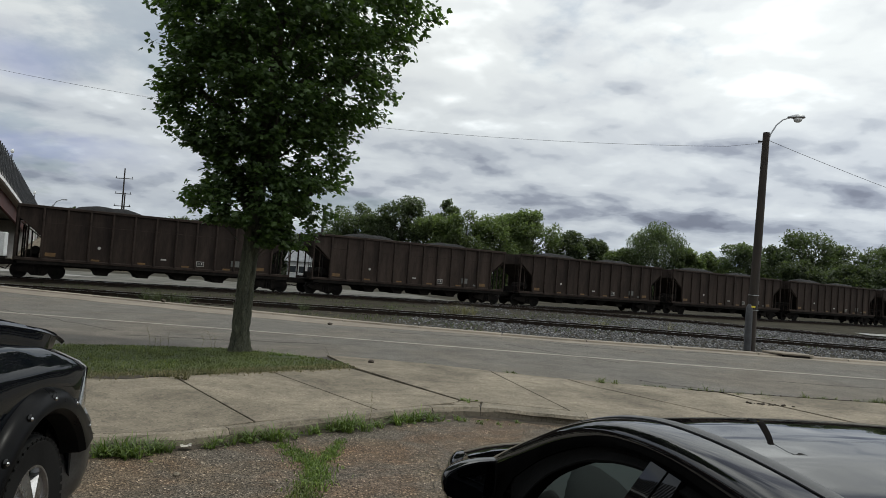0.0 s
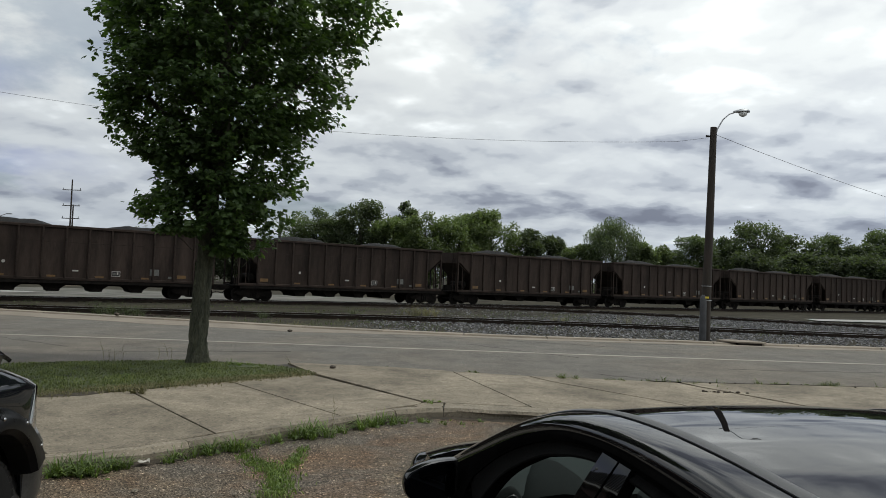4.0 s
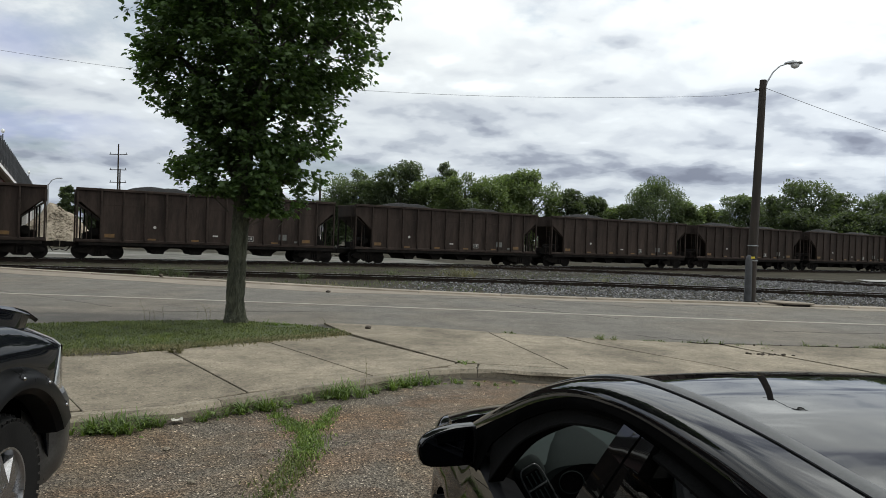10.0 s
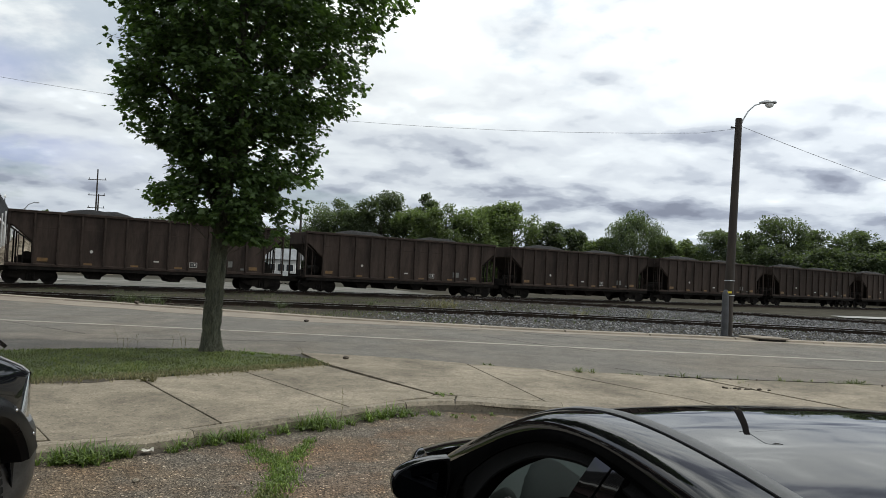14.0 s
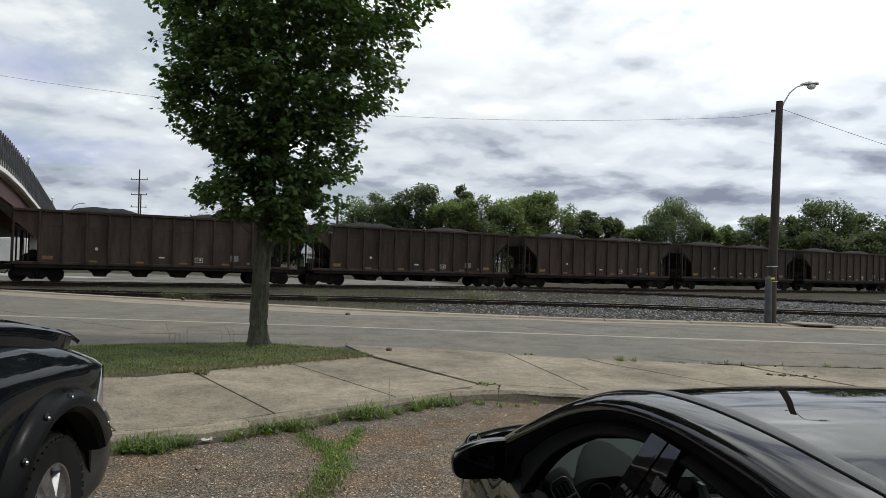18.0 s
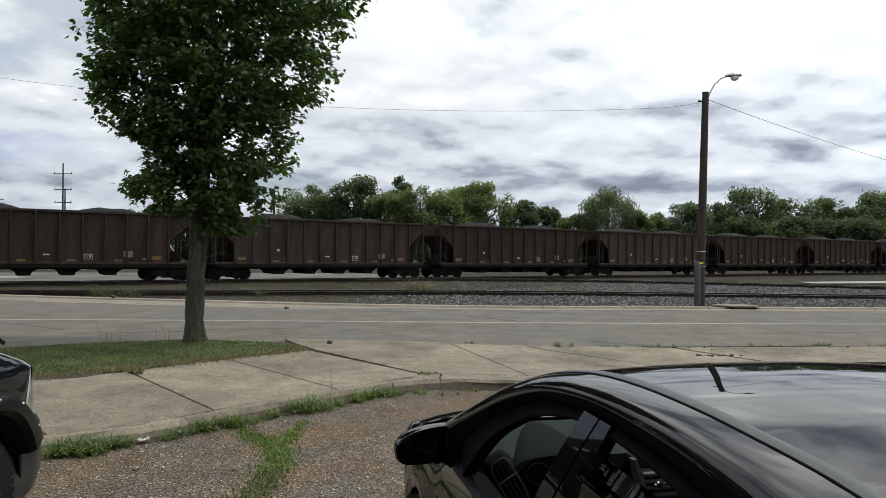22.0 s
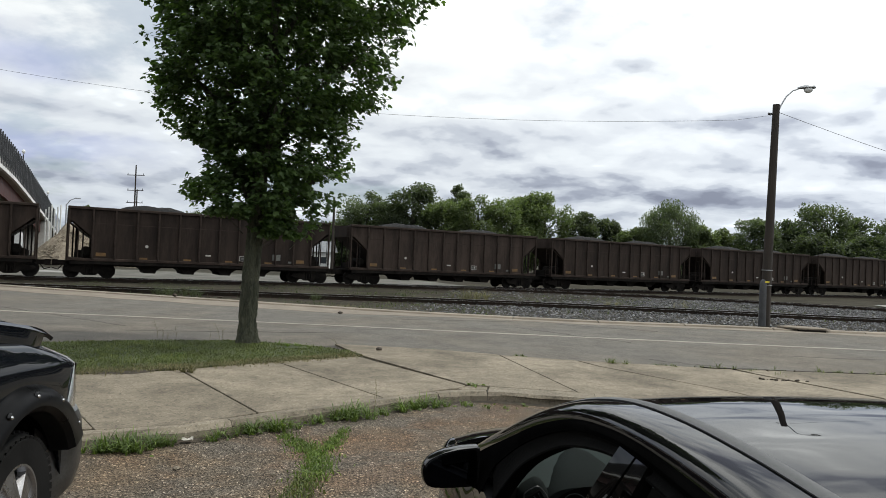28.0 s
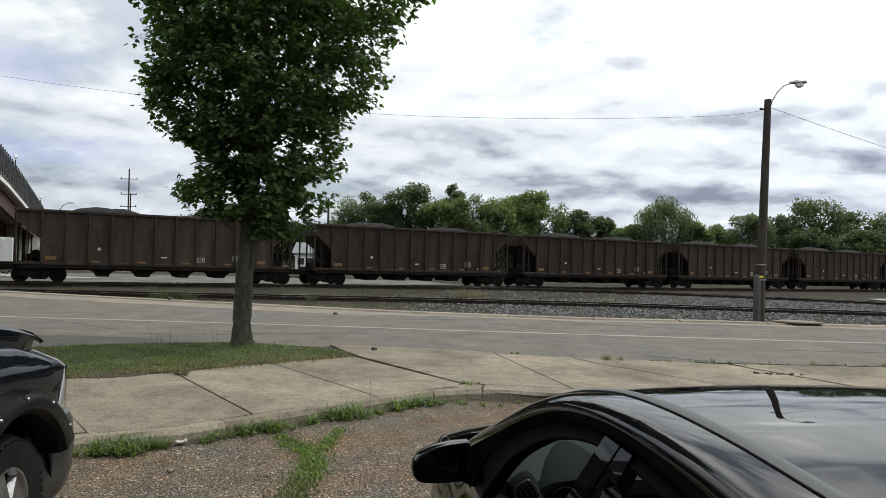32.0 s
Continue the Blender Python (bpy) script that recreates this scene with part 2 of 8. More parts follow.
def concrete(name, dark, light, vary):
    """Old concrete: drifting stains, blotches, exposed sand and small dark pits."""
    m, nt, b = shader(name)
    tc = nt.nodes.new("ShaderNodeTexCoord")
    v = tc.outputs["Object"]
    mid = tuple(0.5 * (a + c) for a, c in zip(dark, light))
    col = ramp_of(nt, noise_of(nt, v, 0.7, 7, 0.68, 0.8), [(0.30, dark), (0.5, mid), (0.70, light)])
    blotch = noise_of(nt, v, 5.0, 6, 0.7, 0.5)
    col = blend_of(nt, "MULTIPLY", 0.85, col, ramp_of(nt, blotch, [(0.28, 0.62), (0.5, 1.0), (0.72, 1.22)]))
    vo = nt.nodes.new("ShaderNodeTexVoronoi")
    vo.inputs["Scale"].default_value = 55.0
    nt.links.new(v, vo.inputs["Vector"])
    bw = nt.nodes.new("ShaderNodeRGBToBW")
    nt.links.new(vo.outputs["Color"], bw.inputs[0])
    col = blend_of(nt, "MULTIPLY", 0.9, col, ramp_of(nt, bw.outputs[0], [(0.10, 0.55), (0.30, 0.92), (0.78, 1.05), (0.95, 1.5)]))
    oi = nt.nodes.new("ShaderNodeObjectInfo")
    col = blend_of(nt, "MULTIPLY", 1.0, col, ramp_of(nt, oi.outputs["Random"], [(0.0, 1 - vary), (1.0, 1 + vary)]))
    nt.links.new(col, b.inputs["Base Color"])
    b.inputs["Roughness"].default_value = 0.92
    b.inputs["Specular IOR Level"].default_value = 0.3
    bump_of(nt, b, blend_of(nt, "MIX", 0.5, blotch, bw.outputs[0]), 0.6, 0.006)
    return m


def glossy_paint(name, colour, rough=0.12, coat=1.0, dust=0.06):
    m, nt, b = shader(name)
    tc = nt.nodes.new("ShaderNodeTexCoord")
    n = noise_of(nt, tc.outputs["Object"], 3.0, 6, 0.65)
    flake = noise_of(nt, tc.outputs["Object"], 220.0, 2)
    col = blend_of(nt, "MIX", ramp_of(nt, n, [(0.4, 0.0), (0.8, dust)]), colour, (0.30, 0.28, 0.25))
    nt.links.new(blend_of(nt, "MULTIPLY", 0.25, col, flake), b.inputs["Base Color"])
    nt.links.new(ramp_of(nt, n, [(0.3, rough), (0.75, rough + 0.06)]), b.inputs["Roughness"])
    b.inputs["Coat Weight"].default_value, b.inputs["Coat Roughness"].default_value = coat, 0.012
    b.inputs["Coat IOR"].default_value = 1.52
    b.inputs["Specular IOR Level"].default_value = 0.0
    return m


def plain(name, colour, rough=0.6, metal=0.0, emit=0.0):
    m, nt, b = shader(name)
    tc = nt.nodes.new("ShaderNodeTexCoord")
    n = noise_of(nt, tc.outputs["Object"], 8.0, 5)
    nt.links.new(blend_of(nt, "MULTIPLY", 0.35, colour, ramp_of(nt, n, [(0.3, 0.7), (0.7, 1.15)])), b.inputs["Base Color"])
    b.inputs["Roughness"].default_value, b.inputs["Metallic"].default_value = rough, metal
    return m


def clear_glass(name, tint=(0.85, 0.9, 0.9), gloss=0.12):
    m = bpy.data.materials.new(name)
    m.use_nodes = True
    nt = m.node_tree
    nt.nodes.clear()
    out, mixer = nt.nodes.new("ShaderNodeOutputMaterial"), nt.nodes.new("ShaderNodeMixShader")
    tr, gl, fr = nt.nodes.new("ShaderNodeBsdfTransparent"), nt.nodes.new("ShaderNodeBsdfGlossy"), nt.nodes.new("ShaderNodeFresnel")
    tr.inputs[0].default_value = (*tint, 1)
    gl.inputs["Roughness"].default_value = 0.01
    fr.inputs["IOR"].default_value = 1.45
    nt.links.new(fr.outputs[0], mixer.inputs[0])
    nt.links.new(tr.outputs[0], mixer.inputs[1])
    nt.links.new(gl.outputs[0], mixer.inputs[2])
    nt.links.new(mixer.outputs[0], out.inputs[0])
    return m


def leaf_stuff(name, dark, light, through_light=0.35, patch=0.7, rough=0.55):
    """Foliage: each leaf its own green, some light passing through."""
    m = bpy.data.materials.new(name)
    m.use_nodes = True
    nt = m.node_tree
    b, out = nt.nodes["Principled BSDF"], nt.nodes["Material Output"]
    geo, tc = nt.nodes.new("ShaderNodeNewGeometry"), nt.nodes.new("ShaderNodeTexCoord")
    oi = nt.nodes.new("ShaderNodeObjectInfo")
    col = ramp_of(nt, geo.outputs["Random Per Island"], [(0.0, dark), (0.75, tuple(0.5 * (a + c) for a, c in zip(dark, light))), (1.0, light)])
    n = noise_of(nt, tc.outputs["Object"], patch, 4)
    col = blend_of(nt, "MULTIPLY", 0.8, col, ramp_of(nt, n, [(0.3, 0.55), (0.7, 1.35)]))
    col = blend_of(nt, "MULTIPLY", 0.6, col, ramp_of(nt, oi.outputs["Random"], [(0.0, 0.7), (1.0, 1.3)]))
    nt.links.new(col, b.inputs["Base Color"])
    b.inputs["Roughness"].default_value = rough
    tl, ms = nt.nodes.new("ShaderNodeBsdfTranslucent"), nt.nodes.new("ShaderNodeMixShader")
    nt.links.new(blend_of(nt, "MULTIPLY", 1.0, col, (1.1, 1.25, 0.55)), tl.inputs[0])
    ms.inputs[0].default_value = through_light
    nt.links.new(b.outputs[0], ms.inputs[1])
    nt.links.new(tl.outputs[0], ms.inputs[2])
    nt.links.new(ms.outputs[0], out.inputs[0])
    return m


M_LOT = aggregate("lot_asphalt", (0.024, 0.0200, 0.0160), (0.215, 0.187, 0.150), (0.275, 0.222, 0.16), 88.0, 0.6, pale=3.1, rust=(0.184, 0.136, 0.106))
M_ROAD = aggregate("road_asphalt", (0.100, 0.093, 0.082), (0.166, 0.155, 0.138), (0.26, 0.24, 0.215), 60.0, 0.22, pale=1.5)
M_CONC = concrete("sidewalk_concrete", (0.100, 0.085, 0.063), (0.262, 0.226, 0.170), 0.08)
M_KERB = concrete("kerb_concrete", (0.135, 0.115, 0.086), (0.245, 0.215, 0.165), 0.12)
M_FARKERB = surface("far_kerb_concrete", (0.16, 0.132, 0.10), (0.25, 0.215, 0.17), 1.2, 40.0, 0.92, bump=0.4, dist=0.006, vary=0.12)
M_CRACK = surface("joint_dirt", (0.018, 0.015, 0.012), (0.05, 0.042, 0.03), 6.0, 60.0, 0.95)
M_SOIL = surface("dark_gutter_soil", (0.022, 0.017, 0.011), (0.062, 0.049, 0.033), 9.0, 70.0, 0.95, bump=0.8, dist=0.01, grain=0.7)
M_SOUTHWALL = surface("unseen_wall_grey", (0.055, 0.054, 0.056), (0.095, 0.093, 0.096), 0.8, 14.0, 0.9)
M_LINE = surface("worn_line_paint", (0.165, 0.152, 0.124), (0.30, 0.278, 0.226), 1.4, 40.0, 0.8, bump=0.2, dist=0.002, grain=0.6)
M_DIRT = surface("yard_dirt", (0.023, 0.0215, 0.016), (0.060, 0.055, 0.042), 0.35, 9.0, 0.95, bump=0.6, dist=0.03, grain=0.6, spec=0.05)
M_PALE = surface("pale_gravel", (0.074, 0.073, 0.065), (0.175, 0.171, 0.155), 0.4, 14.0, 0.95, bump=0.5, dist=0.02, spec=0.05)
M_STONE = leaf_stuff("ballast_stone_mix", (0.032, 0.032, 0.034), (0.235, 0.235, 0.24), 0.0, 2.0, 0.9)
M_RAIL = surface("rail_steel", (0.014, 0.011, 0.009), (0.034, 0.024, 0.018), 3.0, 60.0, 0.75, spec=0.15)
M_RAILTOP = surface("polished_rail_head", (0.34, 0.335, 0.33), (0.52, 0.51, 0.50), 2.0, 60.0, 0.30, metal=0.9, bump=0.0)
M_TIE = surface("creosoted_tie", (0.030, 0.024, 0.019), (0.075, 0.06, 0.048), 3.0, 30.0, 0.9, stretch=(0.3, 3, 3), vary=0.3, spec=0.1)
M_COAL = surface("coal", (0.008, 0.008, 0.0085), (0.026, 0.0255, 0.026), 3.0, 16.0, 0.85, bump=1.0, dist=0.06, grain=0.8, spec=0.12)
M_HOPPER = surface("weathered_brown_hopper_paint", (0.0165, 0.0122, 0.0103), (0.0455, 0.0336, 0.0277), 1.5, 14.0, 0.8, bump=0.15, dist=0.004, grain=0.4, stretch=(1.0, 1.0, 0.20), vary=0.22, spec=0.12)
M_HOPPER_RIB = surface("rusty_brown_rib_paint", (0.0180, 0.0134, 0.0113), (0.0440, 0.0326, 0.0268), 2.0, 22.0, 0.8, vary=0.1, spec=0.12)
M_IRON = surface("grimy_cast_iron", (0.007, 0.0064, 0.0060), (0.020, 0.0172, 0.0150), 3.0, 25.0, 0.9, spec=0.08)
M_WHEEL = surface("worn_wheel_steel", (0.006, 0.0055, 0.005), (0.016, 0.014, 0.0125), 5.0, 40.0, 0.8, spec=0.1)
M_YELLOW = surface("faded_yellow_reflector", (0.075, 0.040, 0.010), (0.145, 0.077, 0.018), 6.0, 60.0, 0.5)
M_MARK = surface("chalky_white_marking", (0.26, 0.245, 0.22), (0.46, 0.44, 0.41), 9.0, 60.0, 0.7)
M_MARKDIM = surface("grimy_pale_marking", (0.075, 0.078, 0.072), (0.13, 0.13, 0.12), 6.0, 60.0, 0.8)
M_BLACK = plain("black_panel", (0.01, 0.01, 0.01), 0.6)
M_BARK = surface("maple_bark", (0.026, 0.029, 0.018), (0.118, 0.122, 0.080), 13.0, 60.0, 0.92, bump=1.0, dist=0.05, stretch=(1, 1, 0.28), grain=0.8)
M_LEAF = leaf_stuff("maple_leaf", (0.050, 0.086, 0.032), (0.118, 0.186, 0.056), 0.54)
M_LEAF_FAR = leaf_stuff("far_leaf_dark", (0.076, 0.096, 0.060), (0.132, 0.162, 0.094), 0.48, 0.18, 0.7)
M_LEAF_LIGHT = leaf_stuff("far_leaf_light", (0.108, 0.138, 0.068), (0.172, 0.212, 0.100), 0.48, 0.18, 0.7)
M_GRASS = leaf_stuff("lawn_blade", (0.054, 0.076, 0.020), (0.170, 0.185, 0.060), 0.30, 1.4, 0.6)
M_WEED = leaf_stuff("weed_blade", (0.074, 0.116, 0.026), (0.20, 0.265, 0.070), 0.34, 3.0, 0.5)
M_DRYGRASS = leaf_stuff("dry_grass", (0.11, 0.10, 0.05), (0.26, 0.23, 0.13), 0.25, 2.0, 0.8)
M_TURF = surface("lawn_soil", (0.030, 0.042, 0.012), (0.060, 0.075, 0.024), 2.0, 40.0, 0.95, bump=0.7, dist=0.03)
M_POLE = surface("weathered_pole_wood", (0.016, 0.0125, 0.010), (0.040, 0.0315, 0.025), 5.0, 40.0, 0.9, bump=0.5, dist=0.01, stretch=(2, 2, 0.15))
M_GALV = surface("galvanised_steel", (0.25, 0.26, 0.27), (0.42, 0.43, 0.44), 6.0, 60.0, 0.45, metal=0.7)
M_GUARD = surface("grey_cable_guard", (0.028, 0.030, 0.033), (0.068, 0.070, 0.075), 4.0, 40.0, 0.7)
M_WIRE = plain("cable_black", (0.015, 0.015, 0.015), 0.7)


# ---- mesh helpers ----
def quad_box(bm, cx, cy, cz, sx, sy, sz, m=None):
    """A box by centre and size, optionally carried by a matrix."""
    vs = []
    for dz in (-0.5, 0.5):
        for dx, dy in ((-0.5, -0.5), (0.5, -0.5), (0.5, 0.5), (-0.5, 0.5)):
            p = Vector((cx + dx * sx, cy + dy * sy, cz + dz * sz))
            vs.append(bm.verts.new(m @ p if m else p))
    for f in ((3, 2, 1, 0), (4, 5, 6, 7), (0, 1, 5, 4), (1, 2, 6, 5), (2, 3, 7, 6), (3, 0, 4, 7)):
        bm.faces.new([vs[i] for i in f])
    return vs


def soft_box(sx, sy, sz, cut=0.01, seg=1, at=(0, 0, 0)):
    bm = bmesh.new()
    quad_box(bm, *at, sx, sy, sz)
    bmesh.ops.bevel(bm, geom=bm.edges[:], offset=cut, segments=seg, affect="EDGES", profile=0.5)
    return bm


def tube(bm, pts, radii, seg=8, cap=True):
    """A round bar along points, with a radius for each (or one for all)."""
    pts = [Vector(p) for p in pts]
    if isinstance(radii, (int, float)):
        radii = [radii] * len(pts)
    rings = []
    side = None
    for i, p in enumerate(pts):
        d = (pts[min(i + 1, len(pts) - 1)] - pts[max(i - 1, 0)]).normalized()
        if side is None:
            side = d.orthogonal().normalized()
        side = (side - d * side.dot(d)).normalized()
        up = d.cross(side)
        rings.append([bm.verts.new(p + radii[i] * (math.cos(a) * side + math.sin(a) * up)) for a in (2 * math.pi * k / seg for k in range(seg))])
    for a, b in zip(rings, rings[1:]):
        for k in range(seg):
            bm.faces.new((a[k], a[(k + 1) % seg], b[(k + 1) % seg], b[k]))
    if cap:
        bm.faces.new(rings[0][::-1])
        bm.faces.new(rings[-1])


def loft(bm, rings, closed=True, cap=True):
    """Faces between rings of points of one length."""
    rs = [[bm.verts.new(Vector(p)) for p in r] for r in rings]
    n = len(rs[0])
    for a, b in zip(rs, rs[1:]):
        for k in range(n if closed else n - 1):
            bm.faces.new((a[k], a[(k + 1) % n], b[(k + 1) % n], b[k]))
    if cap and closed:
        bm.faces.new(rs[0][::-1])
        bm.faces.new(rs[-1])
    return rs


def slab(bm, poly, z0, z1, cut=0.0):
    """A flat slab over a polygon in plan; cut: a small chamfer round its top."""
    area = sum(a[0] * b[1] - b[0] * a[1] for a, b in zip(poly, poly[1:] + poly[:1]))
    poly = list(poly if area > 0 else poly[::-1])
    n = len(poly)
    rings = [[(x, y, z0) for x, y in poly], [(x, y, z1 - cut) for x, y in poly]]
    if cut:
        inner = []
        for i in range(n):
            a, b, c = (Vector(poly[(i + k) % n]) for k in (-1, 0, 1))
            u, v = (b - a).normalized(), (c - b).normalized()
            w = Vector((-u.y - v.y, u.x + v.x))
            w = w.normalized() if w.length > 1e-6 else Vector((-u.y, u.x))
            inner.append((b.x + cut * w.x, b.y + cut * w.y, z1))
        rings.append(inner)
    loft(bm, rings)


def prism(bm, poly, y0, y1):
    """A polygon in x and z, drawn out along y."""
    loft(bm, [[(x, y0, z) for x, z in poly], [(x, y1, z) for x, z in poly]])


def disc_ring(bm, cx, cy, cz, profile, seg=24):
    """A turned body about the y axis: profile of (radius, y)."""
    rings = []
    for r, y in profile:
        rings.append([(cx + r * math.cos(2 * math.pi * k / seg), cy + y, cz + r * math.sin(2 * math.pi * k / seg)) for k in range(seg)])
    loft(bm, rings, closed=True, cap=True)


def finish(bm, name, smooth=False):
    bmesh.ops.recalc_face_normals(bm, faces=bm.faces[:])
    me = bpy.data.meshes.new(name)
    bm.to_mesh(me)
    bm.free()
    if smooth:
        me.shade_smooth()
        if smooth != "all":
            me.set_sharp_from_angle(angle=radians(35))
    return me


def part(name, bm, material, parent, label="", smooth=False, kind="", at=None):
    """One mesh object under a thing or a part; bm may be a finished mesh, to share it."""
    me = bm if isinstance(bm, bpy.types.Mesh) else finish(bm, name, smooth)
    if not me.materials:
        me.materials.append(material)
    ob = new(name, me)
    ob.parent = parent
    if at is not None:
        ob.matrix_basis = at
    return tagged(ob, label, kind=kind)


def solid(name, bm, material, label="", category="", group="", kind="", smooth=False, at=None):
    """A top-level thing that is one mesh."""
    me = bm if isinstance(bm, bpy.types.Mesh) else finish(bm, name, smooth)
    if not me.materials:
        me.materials.append(material)
    ob = new(name, me)
    if at is not None:
        ob.matrix_basis = at
    return tagged(ob, label, category, group, kind)


def thing(name, at=None, label="", category="", group="", kind=""):
    ob = new(name)
    ob.empty_display_size = 0.2
    if at is not None:
        ob.matrix_basis = at
    return tagged(ob, label, category, group, kind)


def raw_mesh(name, verts, faces, material, smooth=False):
    me = bpy.data.meshes.new(name)
    me.from_pydata(verts, [], faces)
    me.materials.append(material)
    if smooth:
        me.shade_smooth()
    return me


def inside(x, y, poly):
    hit = False
    for (x0, y0), (x1, y1) in zip(poly, poly[1:] + poly[:1]):
        if (y0 > y) != (y1 > y) and x < (x1 - x0) * (y - y0) / (y1 - y0) + x0:
            hit = not hit
    return hit


def along(pts, d):
    """The point d metres along a polyline, and its direction."""
    for a, b in zip(pts, pts[1:]):
        a, b = Vector(a), Vector(b)
        n = (b - a).length
        if d <= n or b == Vector(pts[-1]):
            return a + (b - a) * (d / n), (b - a).normalized()
        d -= n


def length_of(pts):
    return sum((Vector(b) - Vector(a)).length for a, b in zip(pts, pts[1:]))


def smooth_line(pts, step=0.8):
    """A Catmull-Rom curve through points."""
    out = []
    ps = [Vector(p) for p in pts]
    ps = [2 * ps[0] - ps[1]] + ps + [2 * ps[-1] - ps[-2]]
    for i in range(1, len(ps) - 2):
        a, b, c, d = ps[i - 1 : i + 3]
        n = max(1, int((c - b).length / step))
        for k in range(n):
            t = k / n
            out.append(0.5 * ((2 * b) + (c - a) * t + (2 * a - 5 * b + 4 * c - d) * t * t + (3 * b - a - 3 * c + d) * t ** 3))
    out.append(ps[-2])
    return out


# ---- the railway's line ----
RAIL_O = Vector((-20.17, 38.02))
RAIL_ANGLE = radians(56.84)
RAIL_D = Vector((math.sin(RAIL_ANGLE), math.cos(RAIL_ANGLE)))
RAIL_N = Vector((-RAIL_D.y, RAIL_D.x))
GRADE = -0.0068
PITCH_OF_CARS = 16.18


def grade(x, y):
    """Height of the rail heads: the yard falls gently along the line."""
    s = (Vector((x, y)) - RAIL_O).dot(RAIL_D)
    return GRADE * max(-60.0, min(140.0, s))


# ---- ground ----
def build_ground():
    ys = [-1500, -400, -120, -50, -20, 0, 10, 18, 21.0, 21.8, 22.6, 24, 26, 29, 32, 35, 38, 42, 46, 50, 55, 60, 66, 75, 90, 110, 140, 200, 400, 1500, 3000]
    xs = [-2500, -800, -300, -150, -90, -60, -45, -35, -28, -22, -17, -12, -8, -4, 0, 4, 8, 12, 17, 22, 28, 35, 45, 60, 80, 110, 150, 300, 800, 2500]
    verts, faces = [], []
    for y in ys:
        for x in xs:
            k = max(0.0, min(1.0, (y - 21.0) / 1.2 + 0.25 * max(0.0, (-x - 6) / 3) * (-1)))
            z = -0.06 * (1 - k) + k * (grade(x, y) - 0.20)
            verts.append((x, y, z + (0.03 * noise.noise((x * 0.2, y * 0.2, 0)) if 22 < y < 120 else 0)))
    w = len(xs)
    for j in range(len(ys) - 1):
        for i in range(w - 1):
            faces.append((j * w + i, j * w + i + 1, (j + 1) * w + i + 1, (j + 1) * w + i))
    ob = new("ground", raw_mesh("ground", verts, faces, M_DIRT))
    tagged(ob, "bare brown yard soil with thin dry weeds", "ground", kind="structure")


build_ground()

KERB_LINE = [(-12.0, -2.4), (-3.41, 6.03), (-2.97, 6.27), (-2.69, 6.48), (-2.31, 6.86), (-1.98, 7.26), (-1.48, 7.76), (-0.94, 8.32), (-0.57, 8.70), (-0.22, 8.95), (0.05, 9.0), (0.68, 8.96), (1.10, 8.92), (4.0, 8.80), (14.0, 8.45), (30.0, 8.0)]


def build_lot():
    bm = bmesh.new()
    slab(bm, KERB_LINE + [(30, -30), (-25, -30), (-25, -15)], -0.12, 0.0)
    solid("parking_lot", bm, M_LOT, "worn brown-grey asphalt of a parking lot with exposed stones", "pavement", kind="structure")


M_ROADCRACK = surface("road_crack_tar", (0.070, 0.065, 0.057), (0.112, 0.104, 0.092), 2.0, 30.0, 0.9)


